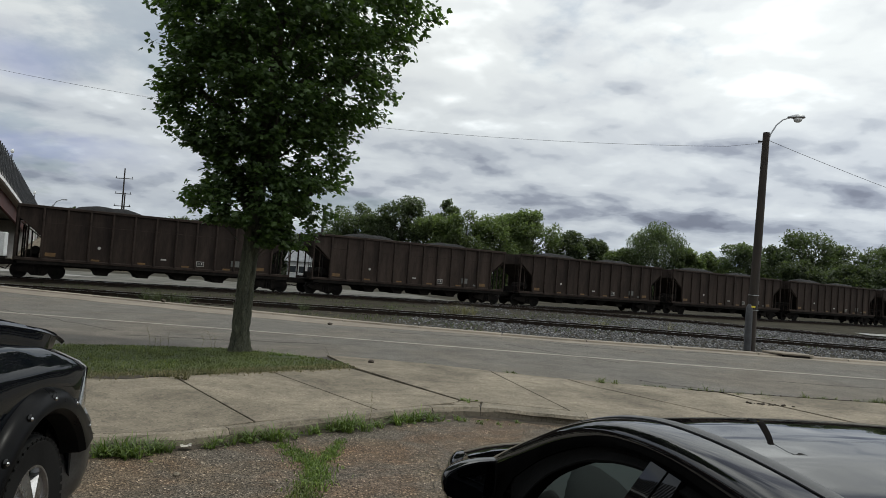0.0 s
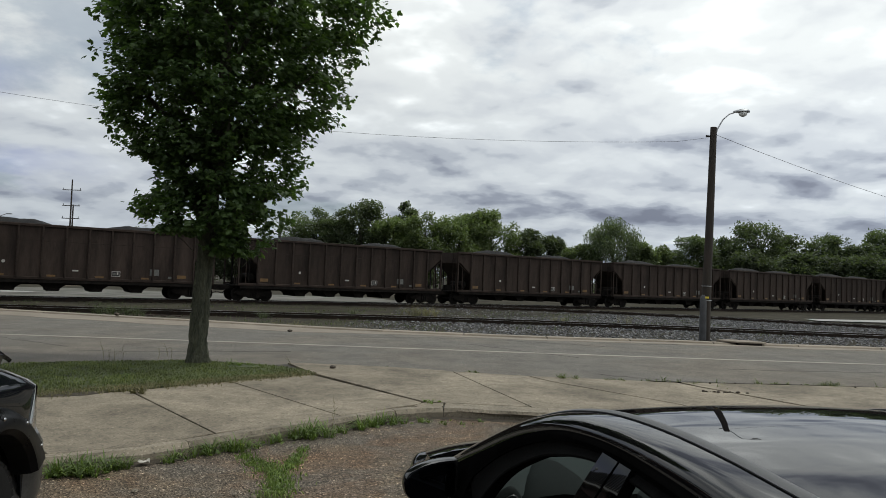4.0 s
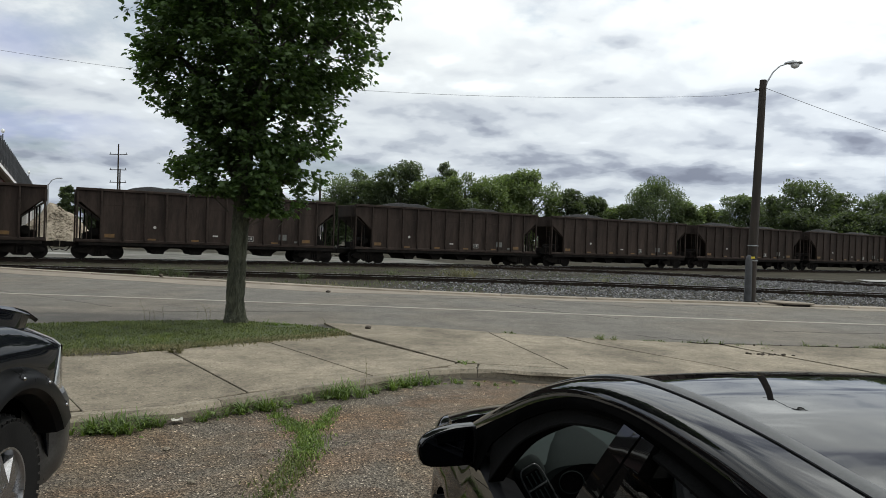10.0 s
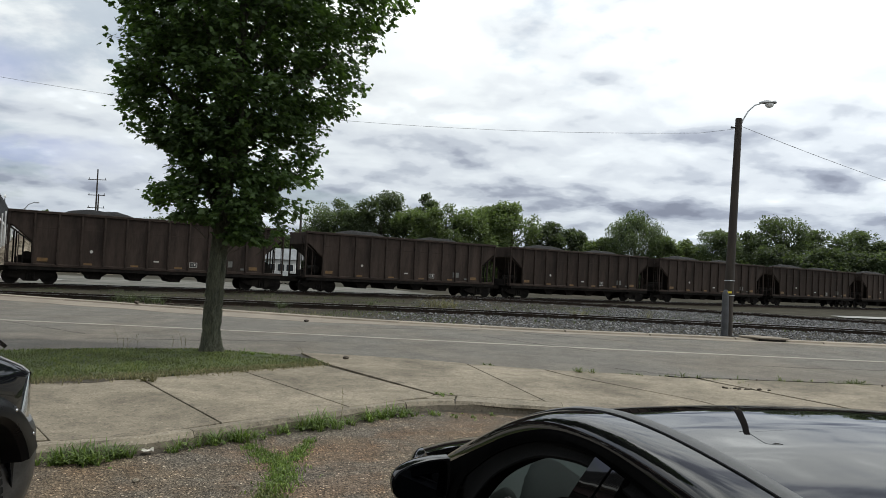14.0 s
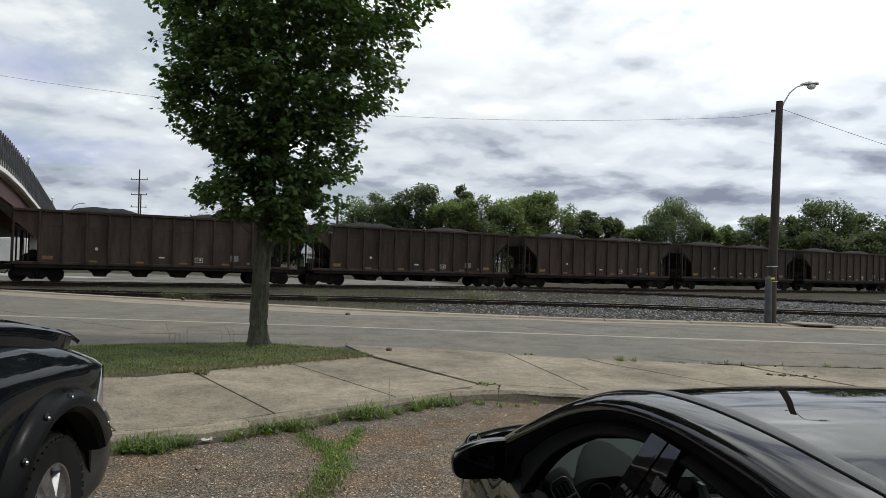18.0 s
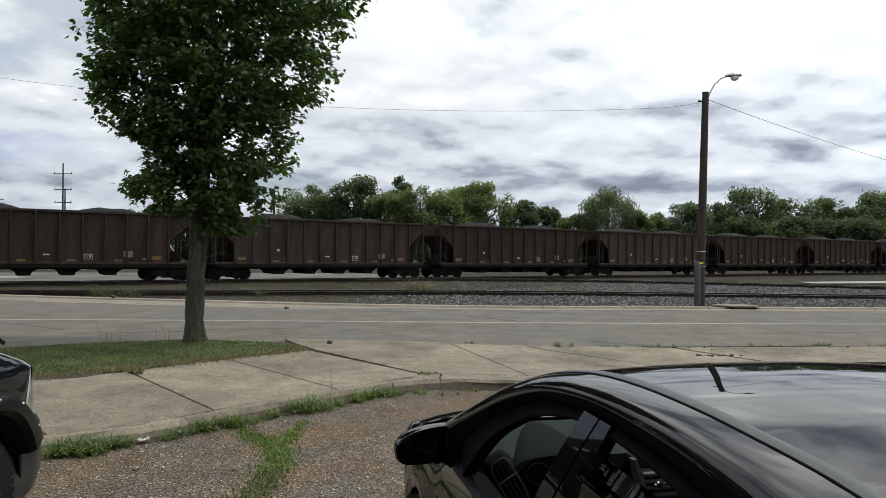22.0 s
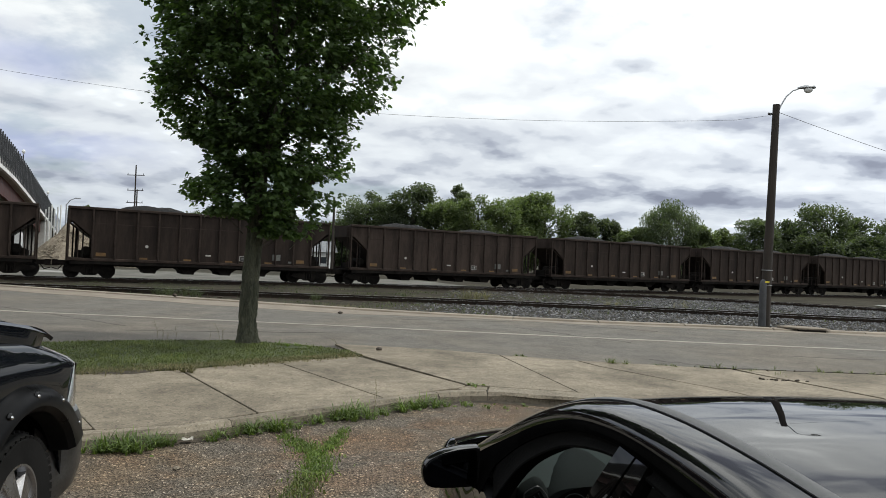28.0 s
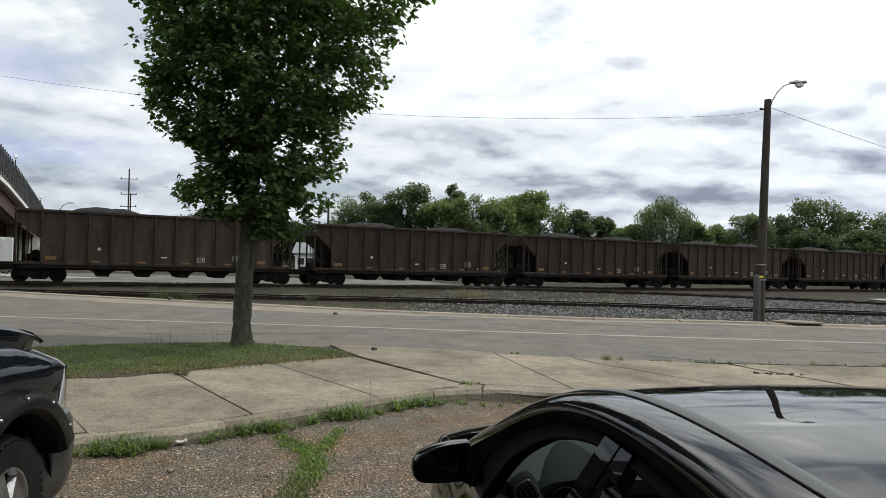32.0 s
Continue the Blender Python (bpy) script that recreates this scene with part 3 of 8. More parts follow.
def build_road():
    near = [(-24, -6), (-15, 4.2), (-7.6, 11.35), (-6.4, 12.12), (-4.7, 12.78), (-2.9, 13.04), (-0.9, 12.98), (0.7, 12.66), (2.2, 12.4), (4.1, 12.24), (7.0, 12.45), (60, 13.6)]
    far = [(60, 22.2), (10.7, 21.4), (6.9, 21.5), (2.4, 21.3), (0, 21.5), (-2.6, 21.85), (-5.66, 22.55), (-16.2, 25.45), (-24, 28.0), (-24, 27.0), (-40, 20), (-50, 10)]
    bm = bmesh.new()
    slab(bm, near + far, -0.15, 0.06)
    solid("road", bm, M_ROAD, "grey worn asphalt road with patched cracks", "road", kind="structure")
    # sand washed up along the far kerb
    bm = bmesh.new()
    gut = smooth_line([(-24.0, 27.8), (-16.2, 25.35), (-5.66, 22.45), (-2.6, 21.75), (0.0, 21.4), (2.4, 21.2), (4.7, 21.25), (6.9, 21.4), (10.7, 21.3), (20, 21.5), (55, 22.1)], 0.6)
    slab(bm, [(p.x, p.y) for p in gut] + [(p.x, p.y - 0.55 - 0.25 * noise.noise((p.x * 0.6, 0, 4)) - (0.25 * min(4.0, max(0.0, -1.0 - p.x)))) for p in gut[::-1]], 0.05, 0.0645)
    solid("gutter_sand", bm, M_FARKERB, "tan sand and grit washed along the far kerb", "gutter", kind="structure")
    # the painted line, worn through in places
    bm = bmesh.new()
    line = smooth_line([(-30, 16.2), (-17, 16.9), (-10.8, 17.03), (-5.3, 17.08), (0.2, 16.95), (5.6, 16.92), (10.6, 17.0), (24, 17.3), (55, 18.2)], 0.7)
    top = [[], []]
    for i, p in enumerate(line):
        d = (line[min(i + 1, len(line) - 1)] - line[max(i - 1, 0)]).normalized()
        w = 0.105 + 0.014 * noise.noise((p.x * 1.7, 0, 0))
        for k, s in enumerate((-1, 1)):
            top[k].append((p.x - d.y * w * s, p.y + d.x * w * s))
    slab(bm, top[0] + top[1][::-1], 0.058, 0.064)
    solid("road_line", bm, M_LINE, "worn pale painted lane line on the asphalt", "road marking", kind="structure")
    # dark sealed cracks across the road
    rnd = random.Random(5)
    bm = bmesh.new()
    for x0, y0, x1, y1 in ((0.6, 18.6, 3.2, 16.2), (-7.5, 14.2, -3.4, 15.4), (3.0, 13.4, 4.6, 12.6), (4.2, 12.75, 9.5, 12.95), (-14, 18.5, -8, 15.0), (1.8, 20.2, 4.4, 19.3), (5.8, 20.4, 7.6, 20.9), (11.5, 13.2, 15.0, 12.9), (6.0, 14.9, 10.5, 15.4), (-2.5, 19.6, 0.6, 20.4)):
        n = 14
        pts = [(x0 + (x1 - x0) * k / n + rnd.uniform(-0.08, 0.08), y0 + (y1 - y0) * k / n + rnd.uniform(-0.07, 0.07)) for k in range(n + 1)]
        for a, b in zip(pts, pts[1:]):
            u = (Vector(b) - Vector(a)).normalized() * rnd.uniform(0.006, 0.015)
            slab(bm, [(a[0] + u.y, a[1] - u.x), (b[0] + u.y, b[1] - u.x), (b[0] - u.y, b[1] + u.x), (a[0] - u.y, a[1] + u.x)], 0.055, 0.0645)
    solid("road_cracks", bm, M_ROADCRACK, "dark cracks and sealed seams in the asphalt", "crack", kind="stuff")


LAWN = [(-13.0, 1.4), (-5.6, 8.6), (-4.9, 8.98), (-4.24, 9.55), (-3.65, 10.1), (-3.0, 10.7), (-2.5, 11.2), (-2.12, 11.68), (-2.4, 12.05), (-2.9, 12.35), (-3.6, 12.62), (-4.7, 12.74), (-6.3, 12.1), (-7.5, 11.3), (-15.0, 4.1)]
SLABS = [
    [(-12.1, -2.2), (-3.52, 6.22), (-4.25, 7.05), (-5.62, 8.48), (-13.2, 1.2)],
    [(-3.42, 6.18), (-2.80, 6.55), (-2.32, 7.16), (-4.18, 9.38), (-4.9, 8.86), (-5.52, 8.52), (-4.17, 7.02)],
    [(-2.28, 7.22), (-1.66, 7.78), (-1.20, 8.28), (-3.24, 10.58), (-4.13, 9.44)],
    [(-1.165, 8.32), (-0.72, 8.80), (-0.30, 9.22), (-0.27, 9.36), (-2.14, 11.50), (-3.197, 10.625)],
    [(-0.20, 9.40), (1.20, 9.29), (0.16, 12.60), (-0.9, 12.88), (-2.0, 12.98), (-2.85, 12.98), (-2.4, 12.2), (-2.05, 11.64)],
    [(1.23, 9.29), (3.72, 9.19), (3.36, 9.92), (1.82, 11.74), (1.50, 12.34), (0.20, 12.58)],
    [(3.75, 9.19), (5.76, 9.12), (5.26, 10.08), (4.26, 11.72), (4.05, 12.16), (1.54, 12.33), (1.86, 11.76), (3.40, 9.92)],
    [(5.80, 9.12), (14.0, 8.835), (14.0, 12.55), (7.0, 12.34), (4.12, 12.14), (4.30, 11.72), (5.30, 10.08)],
    [(14.04, 8.83), (30.0, 8.39), (30.0, 12.9), (14.04, 12.56)],
    [(-0.34, 9.07), (-0.02, 9.145), (0.045, 9.15), (0.045, 9.352), (-0.20, 9.372), (-0.28, 9.24)],
]


def grown(poly, d):
    """The polygon with every edge moved outwards by d."""
    area = sum(a[0] * b[1] - b[0] * a[1] for a, b in zip(poly, poly[1:] + poly[:1]))
    poly = [Vector(p) for p in (poly if area > 0 else poly[::-1])]
    out = []
    for i in range(len(poly)):
        a, b, c = (poly[(i + k) % len(poly)] for k in (-1, 0, 1))
        u, v = (b - a).normalized(), (c - b).normalized()
        w = Vector((u.y + v.y, -u.x - v.x))
        out.append(tuple(b + w * (d / max(0.4, 0.5 * w.length_squared))))
    return out


def build_sidewalk():
    bm = bmesh.new()
    slab(bm, [(-12.0, -2.3), (-3.3, 6.3), (-0.2, 9.1), (14, 8.9), (30, 8.4), (30, 12.92), (7, 12.36), (4.0, 12.18), (0.2, 12.6), (-2.9, 13.0), (-5.7, 8.7), (-13.4, 1.2)], -0.10, 0.10)
    bed = solid("sidewalk", bm, M_CRACK, "cracked tan concrete sidewalk with open joints", "sidewalk", kind="structure")
    rnd = random.Random(3)
    for n, poly in enumerate(SLABS):
        bm = bmesh.new()
        slab(bm, grown(poly, 0.020 if n < 4 else -0.002), 0.05, 0.13 + rnd.uniform(-0.004, 0.006), 0.005)
        part("slab", bm, M_CONC, bed)


def kerb_stones(parent, line, cuts, width, z0, z1, material, seed, name="kerb_stone", worn=0.012, gap=0.003, undercut=0.0):
    """Kerb stones along a line, cut at the given distances, leaning back a little at the face."""
    rnd = random.Random(seed)
    for a, b in zip(cuts, cuts[1:]):
        n = max(2, int((b - a) / 0.22))
        rings = []
        for k in range(n + 1):
            p, d = along(line, a + gap + (b - a - 2 * gap) * k / n)
            q = Vector((-d.y, d.x))
            under = undercut * min(1.0, (a + (b - a) * k / n) / 0.9)
            jit = rnd.uniform(-worn, worn)
            drop = rnd.uniform(0, worn)
            ring = []
            for off, z in ((under + jit, z0), (under + jit, z0 + 0.5 * (z1 - z0)), (0.8 * under + jit, z1 - 0.045 - drop), (0.012 + jit, z1 - 0.030 - drop), (0.035, z1 - drop * 0.5), (width, z1), (width, z0)):
                ring.append((p.x + q.x * off, p.y + q.y * off, z))
            rings.append(ring)
        bm = bmesh.new()
        loft(bm, rings)
        part(name, bm, material, parent)


def build_kerbs():
    kerb = thing("kerb", label="chipped concrete kerb along the parking lot", category="kerb", kind="structure")
    kerb_stones(kerb, KERB_LINE[:11], [0.0, 3.0, 6.0, 9.0, 11.9, 13.3, 14.8, 16.0, length_of(KERB_LINE[:11])], 0.14, -0.05, 0.128, M_KERB, 11)
    kerb_stones(kerb, KERB_LINE[10:], [0.0, 1.35, 3.9, 6.6, 9.4, 12.4, 15.4, 20.0, 25.0], 0.36, -0.05, 0.130, M_KERB, 12, worn=0.022, undercut=0.07)
    far = thing("far_kerb", label="low stained concrete kerb along the railway side of the road", category="kerb", kind="structure")
    line = smooth_line([(-24.0, 28.0), (-16.2, 25.45), (-5.66, 22.55), (-2.6, 21.85), (0.0, 21.5), (2.4, 21.3), (4.7, 21.35), (6.9, 21.5), (10.7, 21.4), (20, 21.6), (59, 22.2)], 0.5)
    total = length_of(line)
    cuts = [0.0]
    while cuts[-1] < total - 3.2:
        cuts.append(cuts[-1] + 2.55)
    kerb_stones(far, line, cuts, 0.45, -0.30, 0.105, M_FARKERB, 13, worn=0.008, gap=0.022)


def build_tracks():
    """Rails on ties: the near siding, a turnout lead, and the main track that carries the train."""
    lines = {
        "near_track": smooth_line([(-60, 14.0), (-30, 26.0), (-19.0, 29.2), (-10.0, 31.2), (-5.0, 32.4), (0.34, 33.3), (5.9, 33.75), (11.4, 33.7), (21.3, 33.6), (45, 33.6), (90, 34.0)], 1.2),
        "lead_track": smooth_line([(-6.0, 47.5), (0.0, 50.2), (8.0, 51.0), (16.3, 49.2), (27.5, 44.4), (45.0, 36.6)], 1.2),
        "main_track": [RAIL_O + RAIL_N * 1.55 + RAIL_D * s for s in (-45, -20, 0, 20, 40, 60, 80, 110, 150, 200, 260)],
    }
    tie_bm = bmesh.new()
    quad_box(tie_bm, 0, 0, -0.09, 0.23, 2.6, 0.18)
    tie = finish(tie_bm, "tie")
    tie.materials.append(M_TIE)
    rail_profile = [(-0.075, -0.18), (0.075, -0.18), (0.012, -0.16), (0.012, -0.05), (0.036, -0.042), (0.036, -0.004), (-0.036, -0.004), (-0.036, -0.042), (-0.012, -0.05), (-0.012, -0.16)]
    for name, line in lines.items():
        track = thing(name, label="rusty rails spiked to dark weathered ties", category="railway track", kind="structure")
        for side in (-0.752, 0.752):
            rings, heads = [], []
            for i, p in enumerate(line):
                d = (line[min(i + 1, len(line) - 1)] - line[max(i - 1, 0)]).normalized()
                q = Vector((-d.y, d.x))
                c = p + q * side
                z = grade(c.x, c.y)
                rings.append([(c.x + q.x * o, c.y + q.y * o, z + h) for o, h in rail_profile])
                heads.append([(c.x + q.x * o, c.y + q.y * o, z + h) for o, h in ((-0.032, -0.006), (0.032, -0.006), (0.032, 0.0), (-0.032, 0.0))])
            bm = bmesh.new()
            loft(bm, rings)
            rail = part("rail", bm, M_RAIL, track)
            bm = bmesh.new()
            loft(bm, heads)
            part("running_surface", bm, M_RAILTOP, rail)
        total = length_of(line)
        d, rnd, count = 0.5, random.Random(7), 0
        while d < total - 0.3 and count < 170:
            p, u = along(line, d)
            if -32 < p.x < 48:
                part("tie", tie, M_TIE, track, at=pose(p.x, p.y, grade(p.x, p.y) - 0.17 + rnd.uniform(-0.02, 0.01), 0, 0, math.degrees(math.atan2(u.y, u.x)) + rnd.uniform(-2, 2)))
                count += 1
            d += 0.56
    return lines


def build_ballast(lines):
    """Loose crushed stone along the tracks, heaped between the near rails and the road."""
    rnd = np.random.RandomState(4)
    base = np.array([(1, 0, 0), (-1, 0, 0), (0, 1, 0), (0, -1, 0), (0, 0, 1), (0, 0, -1)], float)
    tri = [(0, 2, 4), (2, 1, 4), (1, 3, 4), (3, 0, 4), (2, 0, 5), (1, 2, 5), (3, 1, 5), (0, 3, 5)]

    def heap(name, places, label):
        verts, faces = [], []
        for n, (x, y, z, r) in enumerate(places):
            s = r * rnd.uniform(0.55, 1.25, (6, 3))
            a = rnd.uniform(0, math.pi)
            c, k = math.cos(a), math.sin(a)
            for v in base * s:
                verts.append((x + c * v[0] - k * v[1], y + k * v[0] + c * v[1], z + 0.7 * v[2] + 0.3 * r * (v[0] > 0)))
            faces += [tuple(6 * n + i for i in t) for t in tri]
        solid(name, raw_mesh(name, verts, faces, M_STONE), M_STONE, label, "gravel", kind="stuff")

    places = []
    for _ in range(14000):
        x = rnd.uniform(-4.0, 24.0)
        y = rnd.uniform(21.9, 33.0) if rnd.rand() < 0.75 else rnd.uniform(21.9, 26.0)
        if x < 1 and rnd.rand() < (1 - x) / 6:
            continue
        k = min(1.0, (y - 21.9) / 1.5)
        places.append((x, y, -0.02 * k + (grade(x, y) - 0.16) * k + rnd.uniform(-0.02, 0.05), rnd.uniform(0.026, 0.066)))
    heap("ballast", places, "grey crushed stone ballast heaped beside the rails")
    places = []
    while len(places) < 12000:
        x, y = rnd.uniform(-3.0, 48.0), rnd.uniform(32.2, 50.0)
        edge = 50.5 - 0.45 * max(0.0, x - 12)
        if y > edge or (x < 10 and y > 36 + x and rnd.rand() < 0.8):
            continue
        places.append((x, y, grade(x, y) - 0.17 + rnd.uniform(-0.03, 0.03), rnd.uniform(0.035, 0.085)))
    heap("track_gravel", places, "dark grey stone ballast between the tracks")


def build_gutter_dirt():
    """Washed-in soil along the kerb's foot, its dark colour also painting the kerb's shade; ragged on the lot side."""
    run = smooth_line(KERB_LINE[1:13], 0.07)
    bm = bmesh.new()
    lot_side = []
    for i, p in enumerate(run):
        d = (run[min(i + 1, len(run) - 1)] - run[max(i - 1, 0)]).normalized()
        w = 0.10 + 0.09 * noise.noise((p.x * 2.1, p.y * 2.1, 0)) + 0.05 * noise.noise((p.x * 9, p.y * 9, 4))
        lot_side.append((p.x + d.y * max(0.02, w), p.y - d.x * max(0.02, w)))
    n = len(run)
    va = [bm.verts.new((p.x, p.y, 0.016)) for p in run]
    vb = [bm.verts.new((x, y, 0.0035)) for x, y in lot_side]
    for k in range(n - 1):
        bm.faces.new((va[k], vb[k], vb[k + 1], va[k + 1]))
    solid("gutter_dirt", bm, M_SOIL, "dark soil and litter with painted kerb shade along the kerb foot", "dirt", kind="structure")
    # bare soil along the lawn's front edge
    bm = bmesh.new()
    run = smooth_line(LAWN[1:8], 0.06)
    va, vb = [], []
    for i, p in enumerate(run):
        d = (run[min(i + 1, len(run) - 1)] - run[max(i - 1, 0)]).normalized()
        w = 0.0 + 0.07 * noise.noise((p.x * 1.9, p.y * 1.9, 7)) + 0.04 * noise.noise((p.x * 10, p.y * 10, 2)) + 0.22 * math.exp(-((i / len(run) - 0.22) / 0.09) ** 2)
        va.append(bm.verts.new((p.x - d.y * 0.25, p.y + d.x * 0.12, 0.1445)))
        vb.append(bm.verts.new((p.x + d.y * max(0.0, w), p.y - d.x * max(-0.06, w), 0.1375)))
    for k in range(len(run) - 1):
        bm.faces.new((va[k], vb[k], vb[k + 1], va[k + 1]))
    solid("lawn_edge_soil", bm, M_SOIL, "bare brown soil spilling over the sidewalk from the lawn", "dirt", kind="structure")


def build_border_crumble():
    """Broken dark asphalt and soil along the seam of sidewalk and road."""
    rnd = random.Random(57)
    run = smooth_line([(3.6, 12.28), (4.1, 12.24), (7.0, 12.44), (14.0, 12.66), (24.0, 12.88)], 0.07)
    bm = bmesh.new()
    va, vb = [], []
    for p in run:
        w = 0.05 + 0.09 * noise.noise((p.x * 1.3, 3.0, 5)) + 0.05 * noise.noise((p.x * 7, 1.0, 4))
        c = 0.05 * noise.noise((p.x * 2.2, 8.0, 1))
        va.append(bm.verts.new((p.x, p.y + c + max(0.004, w), 0.066)))
        vb.append(bm.verts.new((p.x, p.y - 0.105 + 0.3 * c, 0.1395)))
    for k in range(len(run) - 1):
        bm.faces.new((va[k], vb[k], vb[k + 1], va[k + 1]))
    for k in range(150):
        p = rnd.choice(run)
        s = rnd.uniform(0.008, 0.024)
        dy = rnd.gauss(0, 0.10)
        m = pose(p.x + rnd.uniform(-0.1, 0.1), p.y + dy, (0.136 if dy < -0.1 else 0.075) + s * 0.3, rnd.uniform(0, 90), rnd.uniform(0, 90), rnd.uniform(0, 360))
        bmesh.ops.create_icosphere(bm, subdivisions=1, radius=s, matrix=m)
    solid("border_crumble", bm, M_SOIL, "dark broken asphalt crumbs and soil along the sidewalk's road edge", "rubble", kind="stuff")


build_border_crumble()

# wall added out of view; its grey tones the light on the cars
bm = bmesh.new()
quad_box(bm, 0.0, -14.15, 3.4, 70.0, 0.3, 7.0)
solid("wall_south", bm, M_SOUTHWALL, "plain dark grey wall added out of view behind the parking lot", "wall", kind="structure")

build_lot()
build_gutter_dirt()
build_road()
build_sidewalk()
build_kerbs()
TRACKS = build_tracks()
build_ballast(TRACKS)


M_WHITECONC = surface("pale_concrete", (0.20, 0.197, 0.186), (0.33, 0.323, 0.307), 0.8, 14.0, 0.95)


def build_yard():
    """The pale paved yard beyond the main track, and a pale patch between the rails."""
    bm = bmesh.new()
    pts = [RAIL_O + RAIL_N * n + RAIL_D * s for s, n in ((-60, 4.2), (-30, 4.2), (0, 4.2), (25, 4.2), (26, 16), (0, 24), (-25, 22), (-60, 24))]
    vs = [bm.verts.new((p.x, p.y, grade(p.x, p.y) - 0.12)) for p in pts]
    bm.faces.new(vs)
    bmesh.ops.triangulate(bm, faces=bm.faces[:])
    solid("yard_paving", bm, M_PALE, "pale dusty concrete yard beyond the tracks", "paving", kind="structure")
    bm = bmesh.new()
    pts = [(27.5, 52.0), (36, 54.5), (46, 58), (47, 62), (38, 59.5), (28, 55.0)]
    vs = [bm.verts.new((x, y, grade(x, y) - 0.12)) for x, y in pts]
    bm.faces.new(vs)
    solid("crossing_slab", bm, M_WHITECONC, "pale concrete slab lying between the tracks", "paving", kind="structure")


build_yard()
bm = bmesh.new()
bm.faces.new([bm.verts.new((x, y, grade(x, y) - 0.09)) for x, y in ((-38.0, 44.5), (-28.0, 45.6), (-26.5, 47.4), (-38.0, 49.5))])
solid("concrete_apron", bm, M_WHITECONC, "pale concrete apron under the bridge", "paving", kind="structure")


# ---- the coal train ----
def build_hopper():
    """One open-top coal hopper: origin at rail height under its middle, x along the train, -y the side towards the road."""
    car = thing("coal_hopper_car", label="weathered brown open-top coal hopper wagon loaded with coal", category="railway wagon", group="cars of the coal train")
    z0, z1, half, w = 0.98, 3.86, 7.38, 1.52
    sheet = [(-6.22, z0), (6.22, z0), (6.22, 2.30), (7.16, 3.12), (half, 3.12), (half, z1), (-half, z1), (-half, 3.12), (-7.16, 3.12), (-6.22, 2.30)]
    bm = bmesh.new()
    prism(bm, sheet, -0.02, 0.02)
    side = finish(bm, "side_wall")
    side.materials.append(M_HOPPER)
    rib_bm = soft_box(0.10, 0.11, z1 - z0 - 0.16, 0.015, 1)
    rib = finish(rib_bm, "rib")
    rib.materials.append(M_HOPPER_RIB)
    chord_bm = soft_box(2 * half + 0.06, 0.16, 0.15, 0.02, 1)
    chord = finish(chord_bm, "top_chord")
    chord.materials.append(M_HOPPER_RIB)
    sill_bm = soft_box(2 * half, 0.14, 0.16, 0.02, 1)
    sill = finish(sill_bm, "side_sill")
    sill.materials.append(M_HOPPER_RIB)
    skirt_bm = soft_box(2 * half - 0.3, 0.12, 0.19, 0.02, 1)
    skirt = finish(skirt_bm, "lower_sill")
    skirt.materials.append(M_IRON)
    seam_bm = soft_box(12.4, 0.012, 0.035, 0.003, 1)
    seam = finish(seam_bm, "seam")
    seam.materials.append(M_HOPPER_RIB)
    post_bm = soft_box(0.09, 0.10, z1 - z0, 0.01, 1)
    post = finish(post_bm, "corner_post")
    post.materials.append(M_HOPPER_RIB)
    bar_bm = soft_box(0.05, 0.06, 2.2, 0.008, 1)
    bar = finish(bar_bm, "end_stanchion")
    bar.materials.append(M_HOPPER_RIB)
    for s in (-1, 1):
        wall = part("side_wall", side, M_HOPPER, car, at=pose(0, s * w, 0))
        for k in range(12):
            x = -6.16 + 12.32 * k / 11
            part("rib", rib, M_HOPPER_RIB, wall, at=pose(x, s * 0.06, 0.5 * (z0 + z1) + 0.02))
        part("seam", seam, M_HOPPER_RIB, wall, at=pose(0, s * 0.018, 3.02))
        part("top_chord", chord, M_HOPPER_RIB, car, at=pose(0, s * (w + 0.03), z1 - 0.02))
        part("side_sill", sill, M_HOPPER_RIB, car, at=pose(0, s * (w + 0.01), z0 + 0.06))
        part("lower_sill", skirt, M_IRON, car, at=pose(0, s * (w - 0.02), z0 - 0.11))
        for e in (-1, 1):
            part("corner_post", post, M_HOPPER_RIB, car, at=pose(e * (half - 0.05), s * (w + 0.02), 0.5 * (z0 + z1)))
            part("end_stanchion", bar, M_HOPPER_RIB, car, at=pose(e * 6.85, s * (w - 0.10), 2.06))
    # sloping end sheets and end walls
    for e in (-1, 1):
        bm = bmesh.new()
        loft(bm, [[(e * half, -w, 3.14), (e * half, w, 3.14), (e * (half - 0.04), w, 3.06), (e * (half - 0.04), -w, 3.06)], [(e * 4.6, -w, 0.96), (e * 4.6, w, 0.96), (e * 4.52, w, 0.96), (e * 4.52, -w, 0.96)]])
        part("slope_sheet", bm, M_HOPPER_RIB, car)
        bm = soft_box(0.06, 2 * w, 0.76, 0.01, 1, at=(e * (half - 0.02), 0, 3.47))
        part("end_wall", bm, M_HOPPER, car)
        bm = soft_box(0.35, 2 * w, 0.09, 0.01, 1, at=(e * (half - 0.16), 0, z0 - 0.02))
        part("end_platform", bm, M_IRON, car)
        # ladder of round rungs on the end, towards the road on one corner
        bm = bmesh.new()
        for y0 in (-w + 0.12, -w + 0.55):
            tube(bm, [(e * (half + 0.03), y0, 0.9), (e * (half + 0.03), y0, 3.7)], 0.02, 5)
        for k in range(7):
            tube(bm, [(e * (half + 0.03), -w + 0.12, 1.1 + 0.4 * k), (e * (half + 0.03), -w + 0.55, 1.1 + 0.4 * k)], 0.016, 5)
        part("ladder", bm, M_HOPPER_RIB, car)
        # brake gear and struts behind the open end
        bm = bmesh.new()
